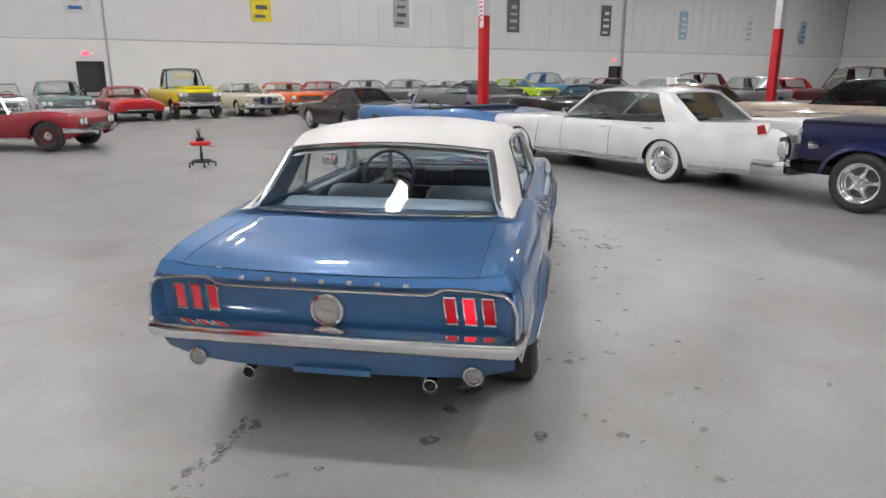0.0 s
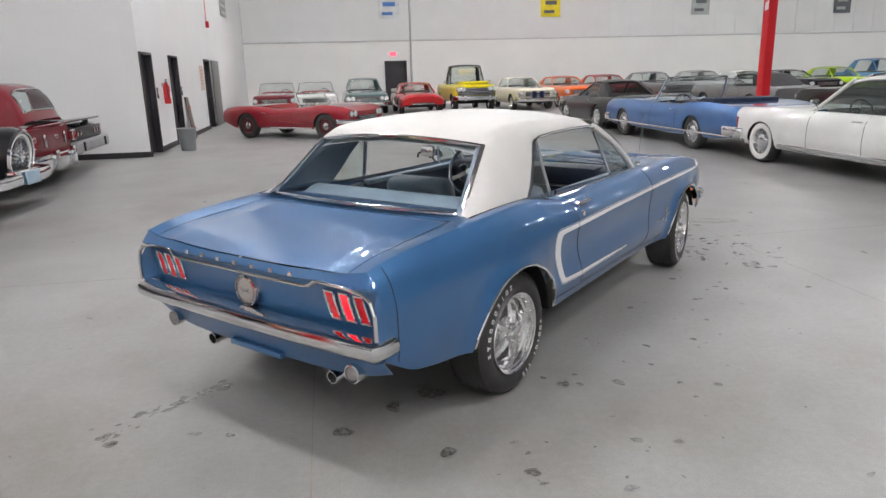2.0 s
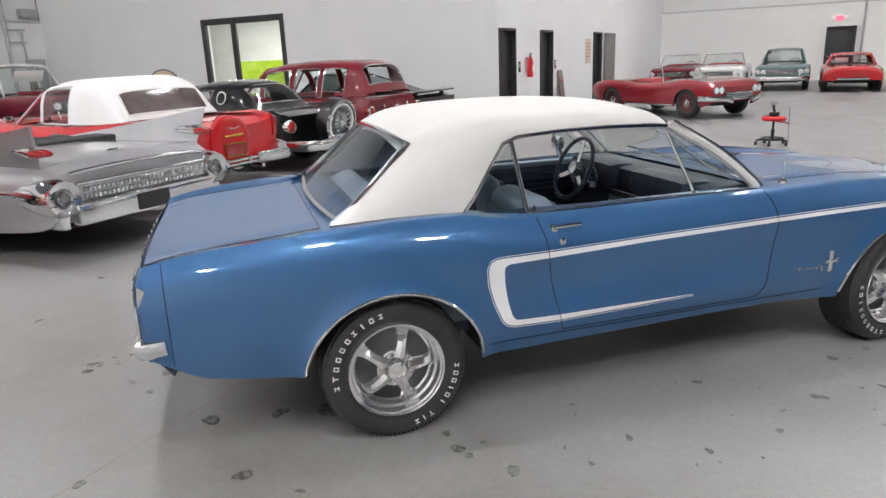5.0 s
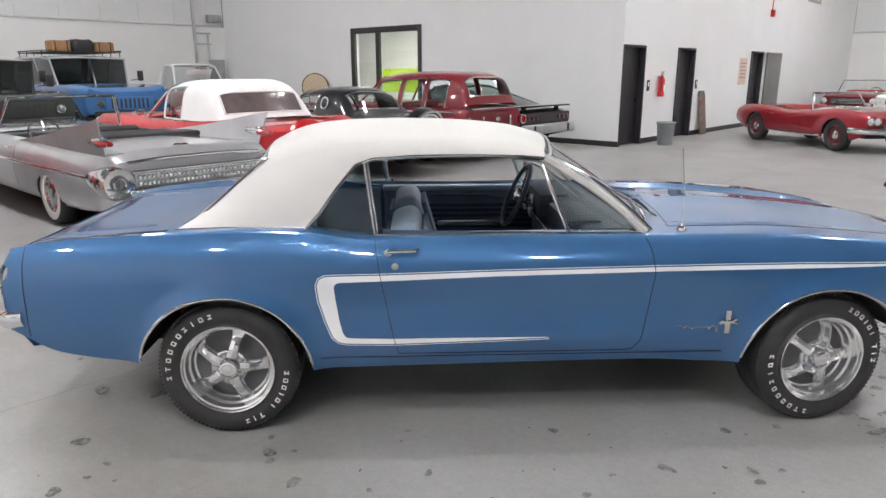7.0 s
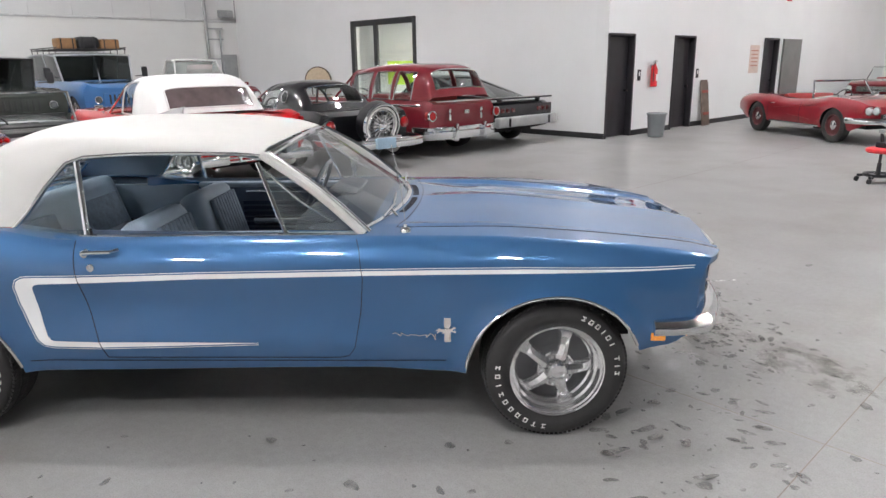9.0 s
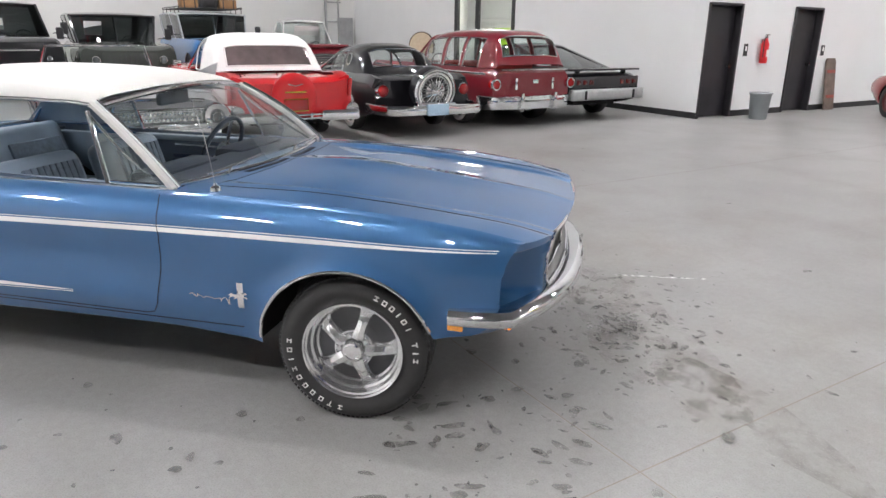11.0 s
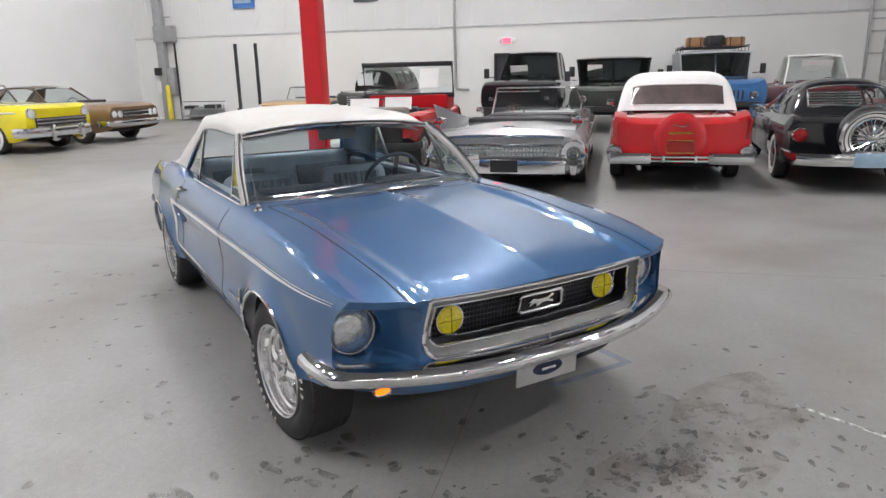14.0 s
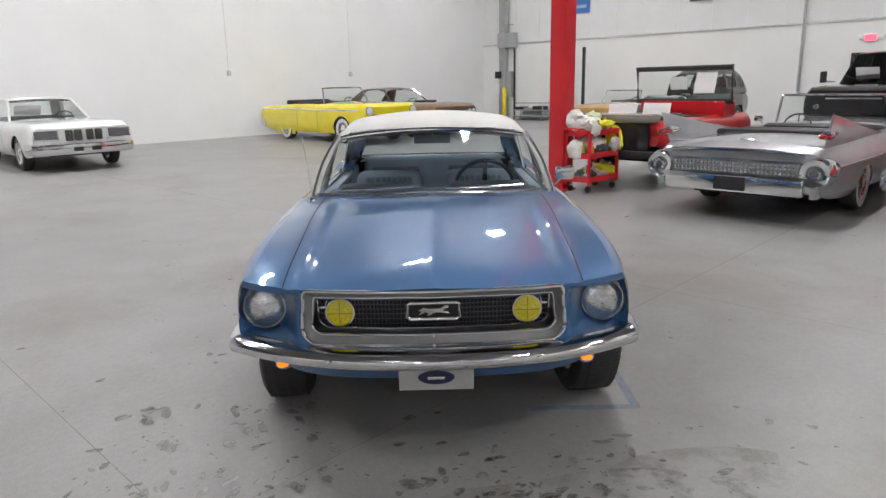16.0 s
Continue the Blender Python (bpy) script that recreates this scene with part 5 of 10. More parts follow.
for s in (-1, 1):
    f = part("fog_lamp", lathe([(-0.05, 0.042), (-0.02, 0.058), (0.0, 0.063), (0.012, 0.061), (0.012, 0.057), (0.0, 0.055)], 28, "y", close=True), CHROME, hero, "yellow fog lamp in a chrome shell", m=pose(s * 0.386, 3.40, 0.662))
    part("lens", lathe([(0.004, 0.058), (0.012, 0.054), (0.022, 0.03), (0.025, 0.0)], 28, "y"), YELLOW_LENS, f)
    part("lens_bar", boxes(((0, 0.024, 0), (0.004, 0.006, 0.1)), ((0, 0.024, 0), (0.1, 0.006, 0.004)), bevel=0.001), lens_mat("dark_yellow", (0.4, 0.33, 0.01)), f)
    part("bracket", boxes(((s * 0.085, -0.03, 0.012), (0.05, 0.012, 0.012)), bevel=0.003), CHROME, f)
    part("hoop", tube([(0.066 * math.cos(a), -0.028, 0.008 + 0.068 * math.sin(a)) for a in np.linspace(0.15, 3.0, 14)], 0.0035, 6), CHROME, f)
    h = part("headlight", lathe([(-0.07, 0.093), (0.0, 0.0955), (0.008, 0.0955), (0.011, 0.093), (0.006, 0.09), (-0.07, 0.088)], 36, "y", close=True), CHROME, hero, "round sealed-beam headlight with chrome ring", m=pose(s * HLX, 3.272, HLZ))
    part("lens", lathe([(-0.02, 0.0925), (0.004, 0.0925), (0.012, 0.085), (0.024, 0.06), (0.031, 0.032), (0.034, 0.0)], 32, "y"), HEAD_LENS, h)
    ring = [(s * (HLX + 0.102 * math.cos(a)), HLZ + 0.102 * math.sin(a)) for a in np.linspace(0, 2 * math.pi, 49)]
    part("lamp_bucket", grid([[(x, HS.warp(x, 3.34) + nose_depth(x, z) + 0.002, z) for x, z in ring], [(x, 3.2, z) for x, z in ring]]), BLUE, hero)
    # amber turn lamp under the bumper and the side marker
    t = bmesh.new()
    box(t, (0, 0, 0), (0.056, 0.03, 0.026), 0.011)
    tl = part("turn_lamp", t, AMBER_LIT, hero, "lit amber turn lamp", m=pose(s * 0.65, 3.348, 0.416, 0, s * 14, s * -24))
    part("lamp_rim", sweep([(0.035 * math.cos(a), 0.006, 0.018 * math.sin(a)) for a in np.linspace(0, 2 * math.pi, 16, endpoint=False)], oval(0.004, 0.006, 6), closed=True), CHROME, tl)
    t = bmesh.new()
    box(t, (s * (HS.side(3.16, 0.478) + 0.002), 3.165, 0.478), (0.012, 0.062, 0.035), 0.005)
    part("side_marker", t, lens_mat("amber_lens", (0.75, 0.3, 0.06), 0.25), hero, "small amber side marker")

# front bumper: slim blade that dips under the grille
def front_bumper_path(z):
    pts = [(-0.875, 3.14, z + 0.012), (-0.873, 3.22, z + 0.012), (-0.862, 3.29, z + 0.012)]
    for k in range(-14, 15):
        x = 0.84 * k / 14
        pts.append((x, 3.36 + 0.222 * (1 - (abs(x) / 0.86) ** 2.4), z + 0.012 * max(0.0, (abs(x) - 0.3) / 0.54) ** 1.6))
    return pts + [(0.862, 3.29, z + 0.012), (0.873, 3.22, z + 0.012), (0.875, 3.14, z + 0.012)]


fb = part("front_bumper", sweep(front_bumper_path(0.513)[::-1], [(-0.03, -0.04), (0.004, -0.04), (0.018, -0.033), (0.026, -0.018), (0.028, 0.0), (0.021, 0.014), (0.006, 0.025), (-0.018, 0.032), (-0.045, 0.034), (-0.06, 0.03)]), CHROME, hero, "slim chrome blade bumper")
for s in (-1, 1):
    part("bumper_bolt", lathe([(0, 0.012), (0.006, 0.011), (0.009, 0.0)], 12, "y", None, (s * 0.42, 3.579, 0.513)), CHROME, fb)
# lower valance
bm = grid([[(x * (1 - 0.12 * t), HS.warp(x, 3.34) - 0.045 - 0.06 * t - 0.05 * max(0.0, (abs(x) - 0.5) / 0.32), 0.485 - 0.12 * t + 0.01 * t * t) for x in np.linspace(-0.82, 0.82, 27)] for t in (0, 0.35, 0.7, 1.0)])
part("front_valance", bm, BLUE, hero)
pl = part("license_plate", boxes(((0, 0, 0), (0.305, 0.008, 0.115)), bevel=0.003), plain("plate_enamel", (0.42, 0.42, 0.41), 0.4), hero, "white front show plate with a blue oval", m=pose(-0.005, 3.512, 0.412, -4, 0, 0))
part("plate_oval", lathe([(0.004, 0.05), (0.008, 0.048), (0.009, 0.0)], 28, "y"), plain("navy_badge", (0.012, 0.02, 0.06), 0.3), pl, m=pose(0, 0, 0.0) @ Matrix.Diagonal((1.5, 1, 0.62, 1)))
part("plate_script", boxes(((0, 0.011, 0), (0.07, 0.003, 0.012)), bevel=0.001), CHROME, pl)

# ---- tail panel
TL = [(0.535, 0.0), (0.615, 0.006), (0.695, 0.012)]


def tail_depth(x, z):
    # concave panel, deeper towards the bumper, under the deck lip and between the quarter tips
    t = max(0.0, min(1.0, (0.798 - z) / 0.02))
    c = max(0.0, min(1.0, (0.806 - abs(x)) / 0.02))
    edge = max(0.0, min(1.0, (HS.side(-0.93, min(z, 0.85)) - abs(x)) / 0.018)) ** 0.6
    lip = -0.036 * edge * max(0.0, min(1.0, 1 - (z - 0.79) / 0.075))
    d = lip * (1 - t * c) + t * c * (0.008 + 0.05 * max(0.0, min(1.0, (0.79 - z) / 0.2)))
    if z < 0.52:
        d += 0.05 * (0.52 - z) / 0.1
    return d


part("tail_panel", fascia(-0.93, lambda x, z: True, tail_depth), BLUE, hero, smooth=50)


def tp(x, z, d=0.0):
    return (x, HS.warp(x, -0.93) + tail_depth(x, z) - d, z)


# bright trim along the deck edge, stepping up over the lamps
trim_pts = [(0.815, 0.60), (0.812, 0.70), (0.795, 0.755), (0.76, 0.782), (0.66, 0.797), (0.53, 0.802), (0.50, 0.795), (0.475, 0.778), (0.44, 0.772), (0.3, 0.772), (0.15, 0.773)]
trim_pts = [(x, z) for x, z in trim_pts] + [(0, 0.773)] + [(-x, z) for x, z in trim_pts[::-1]]
part("tail_trim", sweep([(x, HS.warp(x, -0.93) - 0.038, z) for x, z in trim_pts], oval(0.009, 0.0085, 8)), CHROME, hero, "bright trim round the tail panel")
# row of small raised letters above the trim, kept as plain bars
for k in range(7):
    x = -0.36 + 0.72 * k / 6
    bm = bmesh.new()
    box(bm, (x, HS.warp(x, -0.93) - 0.032, 0.808), (0.024, 0.008, 0.019), 0.003)
    part("deck_letter", bm, CHROME, hero)
for s in (-1, 1):
    for k, (x, lean) in enumerate(TL):
        w, h, zc = 0.05, 0.128, 0.687
        out = []
        for t in np.linspace(0, 1, 7):
            bend = 0.004 * math.cos(math.pi * t) * s
            out.append((s * x + bend + w / 2, zc - h / 2 + h * t))
        out += [(a - w, b) for a, b in out[::-1]]
        bm = slab([tp(a, b, 0.002) for a, b in out], -0.006, (0, 1, 0))
        lit = s > 0 and k == 1
        lamp = part("taillight", bm, RED_LIT if lit else RED_LENS, hero, "red lamp in a chrome bezel", smooth=20)
        part("bezel", sweep([tp(a, b, 0.008) for a, b in out], oval(0.0055, 0.007, 6), closed=True), CHROME, lamp)
    # backup lamp under the bumper
    b = part("backup_lamp", lathe([(0.05, 0.034), (0.0, 0.042), (-0.014, 0.043), (-0.016, 0.035), (-0.008, 0.033)], 24, "y", close=True), CHROME, hero, "round backup lamp", m=pose(s * 0.632, -0.925, 0.402))
    part("lens", lathe([(-0.004, 0.034), (-0.014, 0.03), (-0.017, 0.0)], 24, "y"), plain("ribbed_clear_lens", (0.3, 0.29, 0.28), 0.2, 0.3, 0.2, 60, 0.5, 90), b)
    pipe = part("exhaust_tip", lathe([(0.0, 0.030), (-0.12, 0.033), (-0.12, 0.027), (-0.01, 0.026)], 20, "y", close=True), CHROME, hero, "chrome exhaust tip", m=pose(s * 0.43, -0.74, 0.312, 4, 0, 0))
    part("exhaust_bore", lathe([(-0.09, 0.027), (-0.089, 0.0)], 16, "y"), WELL, pipe)
    part("exhaust_pipe", tube([(s * 0.43, 0.1, 0.33), (s * 0.43, -0.4, 0.325), (s * 0.43, -0.76, 0.314)], 0.026, 10), WELL, hero)
cap = part("fuel_cap", lathe([(0.01, 0.078), (-0.012, 0.08), (-0.028, 0.074), (-0.03, 0.062), (-0.02, 0.058), (-0.024, 0.03), (-0.03, 0.0)], 36, "y"), CHROME, hero, "round chrome fuel cap", m=pose(0.0, tp(0, 0.665)[1], 0.665))
part("cap_face", lathe([(-0.02, 0.057), (-0.028, 0.05), (-0.031, 0.0)], 28, "y"), plain("satin_cap", (0.4, 0.38, 0.35), 0.45, 0.5), cap)
part("cap_horse", slab([(x * 0.55, -0.032, (z - 0.635) * 0.55) for x, z in horse], -0.004, (0, 1, 0)), STEEL, cap, smooth=20)
part("trunk_lock", lathe([(0.0, 0.03), (-0.014, 0.03), (-0.018, 0.02), (-0.018, 0.0)], 20, "y"), CHROME, hero, m=pose(0.0, tp(0, 0.59)[1], 0.59) @ Matrix.Diagonal((1.2, 0.6, 0.4, 1)))


def rear_bumper_path(z):
    pts = [(-0.832, -0.885, z + 0.012), (-0.83, -0.92, z + 0.009), (-0.824, -0.95, z + 0.004)]
    for k in range(-14, 15):
        x = 0.805 * k / 14
        pts.append((x, -0.985 - 0.025 * (1 - (abs(x) / 0.85) ** 2.2), z))
    return [(a, b, c) for a, b, c in (pts + [(0.824, -0.95, z + 0.004), (0.83, -0.92, z + 0.009), (0.832, -0.885, z + 0.012)])]


part("rear_bumper", sweep(rear_bumper_path(0.55), [(-0.085, 0.036), (-0.05, 0.044), (-0.008, 0.042), (0.016, 0.028), (0.024, 0.004), (0.018, -0.022), (0.0, -0.04), (-0.03, -0.046)]), CHROME, hero, "slim chrome rear bumper")
bm = grid([[(x, -0.952 + 0.075 * t - 0.02 * (1 - (x / 0.8) ** 2), 0.525 - 0.165 * t + 0.06 * t * (abs(x) / 0.8) ** 5) for x in np.linspace(-0.805, 0.805, 25)] for t in (0, 0.4, 0.8, 1.0)])
part("rear_valance", bm, BLUE, hero)
part("plate_recess", boxes(((0, -0.915, 0.372), (0.36, 0.03, 0.03)), bevel=0.006), BLUE, hero)

# ---- seams on the skin
SEAM_P = [(-0.0015, -0.001), (0.0015, -0.001), (0.0015, 0.0011), (-0.0015, 0.0011)]


def on_side(s, y, z, d=0.0):
    return (s * (HS.side(y, z) + d), HS.warp(HS.side(y, z), y), z)


def on_top(x, y, d=0.0):
    return (x, HS.warp(x, y), HS.top(y, x) + d)


for s in (-1, 1):
    rear = [(0.672, 0.9), (0.69, 0.80), (0.705, 0.7), (0.73, 0.56), (0.755, 0.45), (0.772, 0.385)]
    seam_run = rear + [(y, 0.385) for y in np.linspace(0.85, 1.80, 14)] + [(1.84, 0.395), (1.87, 0.44), (1.9, 0.6), (1.915, 0.75), (1.90, 0.86), (1.885, 0.9)]
    tt = np.linspace(0, len(seam_run) - 1, 150)
    fine = [(np.interp(t, range(len(seam_run)), [p[0] for p in seam_run]), np.interp(t, range(len(seam_run)), [p[1] for p in seam_run])) for t in tt]
    part("door_seam", sweep([on_side(s, y, z, 0.0014) for y, z in fine], SEAM_P, up=(s, 0, 0)), SEAM, hero, smooth=0)
    part("rocker_seam", sweep([on_side(s, y, 0.368, 0.0012) for y in np.linspace(0.42, 2.26, 24)], SEAM_P, up=(s, 0, 0)), SEAM, hero, smooth=0)
    part("bonnet_seam", sweep([on_top(s * (0.655 - 0.055 * (y - 2.0) / 1.3), y, 0.0005) for y in np.linspace(2.04, 3.335, 30)], [(1.9 * p, q) for p, q in SEAM_P]), SEAM, hero, smooth=0)
    part("deck_seam", sweep([on_top(s * 0.655, y, 0.0005) for y in np.linspace(-0.925, -0.25, 16)], SEAM_P), SEAM, hero, smooth=0)
    part("quarter_seam", sweep([on_side(s, -0.862, z, 0.0012) for z in np.linspace(0.48, 0.87, 12)], SEAM_P, up=(s, 0, 0)), SEAM, hero, smooth=0)
part("deck_seam", sweep([on_top(x, -0.245, 0.0005) for x in np.linspace(-0.655, 0.655, 20)], SEAM_P), SEAM, hero, smooth=0)
part("cowl_seam", sweep([on_top(x, 2.04 + 0.075 * (1 - (x / 0.655) ** 2), 0.0005) for x in np.linspace(-0.655, 0.655, 20)], SEAM_P), SEAM, hero, smooth=0)
for s in (-1, 1):
    bm = bmesh.new()
    for x in np.linspace(0.035, 0.37, 24):
        box(bm, on_top(s * x, 2.078 - 0.15 * (x / 0.735) ** 2, 0.001), (0.0075, 0.03, 0.003))
    part("cowl_vent", bm, SEAM, hero, "slotted cowl vent", smooth=0)

# ---- wheel lip mouldings, stripes, badges
for a in (0.0, HS.wb):
    for s in (-1, 1):
        pts = []
        for k in range(41):
            t = math.pi * k / 40
            y, z = a - HS.arch * math.cos(t) * 0.998, HS.hub + HS.arch * 0.93 * math.sin(t)
            if z >= HS.sillf(y) + 0.01:
                pts.append(on_side(s, y, z, 0.002))
        part("wheel_lip", sweep(pts, oval(0.007, 0.007, 8)), CHROME, hero, "thin bright wheel lip moulding")


def strip(s, a, b, name, n=40, d=0.0016):
    """A painted band between two runs of (y, z)."""
    rows = []
    for run in (a, b):
        ys = [p[0] for p in run]
        tt = np.linspace(0, len(run) - 1, n)
        rows.append([(np.interp(t, range(len(run)), ys), np.interp(t, range(len(run)), [p[1] for p in run])) for t in tt])
    mid = [((p[0] + q[0]) / 2, (p[1] + q[1]) / 2) for p, q in zip(*rows)]
    bm = grid([[on_side(s, y, z, d) for y, z in r] for r in (rows[0], mid, rows[1])])
    return part(name, bm, STRIPE, hero, "white painted side stripe")


for s in (-1, 1):
    up = [(3.30, 0.772), (2.6, 0.783), (1.93, 0.783), (1.2, 0.772), (0.7, 0.76), (0.5, 0.757)]
    lo = [(3.30, 0.769), (2.6, 0.765), (1.93, 0.763), (1.2, 0.75), (0.7, 0.733), (0.52, 0.728)]
    strip(s, up, lo, "upper_stripe", 60)
    o = [(0.5, 0.757), (0.455, 0.755), (0.43, 0.743), (0.418, 0.715), (0.425, 0.64), (0.45, 0.55), (0.48, 0.475), (0.505, 0.45), (0.54, 0.442), (0.75, 0.438)]
    i = [(0.52, 0.728), (0.505, 0.724), (0.495, 0.715), (0.492, 0.70), (0.497, 0.64), (0.51, 0.55), (0.525, 0.49), (0.54, 0.472), (0.56, 0.468), (0.75, 0.464)]
    strip(s, o, i, "hook_stripe", 50)
    strip(s, [(0.75, 0.438), (1.1, 0.447), (1.45, 0.459)], [(0.75, 0.464), (1.1, 0.464), (1.45, 0.461)], "lower_stripe", 24)
    # fine pinstripe that follows the outer edge
    edge = up[:-1] + o + [(1.1, 0.447), (1.45, 0.459)]
    pin = ([], [])
    for k, (y, z) in enumerate(edge):
        a, b = edge[max(0, k - 1)], edge[min(len(edge) - 1, k + 1)]
        dy, dz = b[0] - a[0], b[1] - a[1]
        q = math.hypot(dy, dz)
        for run, off in zip(pin, (0.0085, 0.0055)):
            run.append((y + dz / q * off, z - dy / q * off))
    strip(s, pin[0], pin[1], "pinstripe", 140)
    # fender badge: running horse over an upright bar, and a script drawn as a plain wavy bar
    b = bmesh.new()
    sweep([on_side(s, 2.268, z, 0.004) for z in np.linspace(0.465, 0.575, 5)], oval(0.004, 0.014, 6), b, up=(0, 1, 0))
    hr = [(0.55 * x, (z - 0.635) * 0.55) for x, z in horse]
    slab([on_side(s, 2.262 + x * 1.2, 0.52 + z * 1.2, 0.008) for x, z in hr], 0.005 * s, (1, 0, 0), b)
    part("fender_badge", b, CHROME, hero, "chrome horse badge on the fender", smooth=20)
    wv = [(2.04 + 0.18 * t - 0.006 * math.sin(t * 31 + 1.2), 0.503 - 0.012 * t + (0.004 + 0.003 * math.sin(t * 9) + 0.014 * math.exp(-((1 - t) / 0.12) ** 2)) * math.sin(t * 31 + 1.5 * math.sin(t * 7))) for t in np.linspace(0, 1, 90)]
    part("fender_script", sweep([on_side(s, y, z, 0.003) for y, z in wv], oval(0.0034, 0.0026, 5)), CHROME, hero, "small chrome script on the fender")
    # door handle and lock
    x = HS.side(0.79, 0.862)
    hb = bmesh.new()
    tube([(s * (x - 0.005), 0.725, 0.86), (s * (x + 0.03), 0.735, 0.862), (s * (x + 0.036), 0.79, 0.866), (s * (x + 0.032), 0.85, 0.866), (s * (x - 0.005), 0.865, 0.865)], 0.0095, 8, hb)
    lathe([(0, 0.018), (0.02, 0.016), (0.024, 0.0)], 14, "x", hb, (s * (x + 0.005), 0.732, 0.856))
    part("door_handle", hb, CHROME, hero, "chrome push-button door handle")
    part("door_lock", lathe([(-0.004, 0.017), (0.006, 0.016), (0.008, 0.0)], 14, "x"), CHROME, hero, m=pose(s * HS.side(0.762, 0.80), 0.762, 0.80))

# aerial on the near front wing
part("antenna", tube([on_top(0.715, 2.085, 0.0), (0.718, 2.085, 0.96), (0.738, 2.07, 1.13), (0.762, 2.04, 1.29)], 0.0021, 6), CHROME, hero, "thin chrome whip antenna")
part("antenna_base", lathe([(-0.01, 0.026), (0.012, 0.022), (0.02, 0.01), (0.03, 0.008), (0.03, 0.0)], 16, "z"), CHROME, hero, m=pose(*on_top(0.715, 2.085)))

# ---- roof
ROWS_A = [((0.735, -0.22, 0.935), (0.690, -0.20, 0.945)), ((0.742, -0.06, 0.944), (0.645, -0.07, 1.03)), ((0.745, 0.10, 0.946), (0.612, 0.05, 1.14)), ((0.745, 0.25, 0.943), (0.582, 0.165, 1.235))]
ROWS_B = [((0.745, 0.25, 0.943), (0.582, 0.165, 1.235), (0.125, 1.275)), ((0.742, 0.35, 0.935), (0.575, 0.25, 1.275), (0.22, 1.322)), ((0.722, 0.42, 1.0), (0.575, 0.33, 1.298), (0.33, 1.348)), ((0.688, 0.50, 1.11), (0.577, 0.45, 1.310), (0.46, 1.362)), ((0.645, 0.585, 1.21), (0.58, 0.57, 1.314), (0.58, 1.368)), ((0.634, 0.66, 1.234), (0.58, 0.68, 1.316), (0.68, 1.370)), ((0.632, 0.85, 1.246), (0.58, 0.85, 1.316), (0.85, 1.370)), ((0.632, 1.1, 1.248), (0.578, 1.1, 1.312), (1.1, 1.362)), ((0.628, 1.34, 1.242), (0.565, 1.34, 1.293), (1.36, 1.337)), ((0.622, 1.45, 1.232), (0.545, 1.462, 1.262), (1.53, 1.295))]


def roof_line(row, s, n1=8, n2=9):
    lo, hi = Vector(row[0]), Vector(row[1])
    pts = []
    for k in range(n1 + 1):
        t = k / n1
        p = lo.lerp(hi, t)
        p.x += 0.022 * math.sin(math.pi * t) * (1 if hi.z - lo.z > 0.12 else 0.5)
        pts.append(p)
    if len(row) > 2:
        yc, zc = row[2]
        for k in range(1, n2 + 1):
            t = k / n2
            x = hi.x * (1 - t)
            f = 1 - (1 - t) ** 2.1
            pts.append(Vector((x, hi.y + (yc - hi.y) * (1 - (1 - t) ** 2), hi.z + (zc - hi.z) * f)))
    return [Vector((s * p.x, p.y, p.z)) for p in pts]


for s in (-1, 1):
    part("sail_panel", grid(smooth_rows([roof_line(r, s) for r in ROWS_A], 6)), VINYL, hero, "white vinyl rear roof pillar")
full = []
for r in ROWS_B:
    a, b = roof_line(r, 1), roof_line(r, -1)
    full.append(a + b[::-1][1:])
bm = grid(smooth_rows(full, 6))
bmesh.ops.remove_doubles(bm, verts=bm.verts, dist=0.0005)
part("roof", bm, VINYL, hero, "white grained vinyl roof covering", smooth=60)
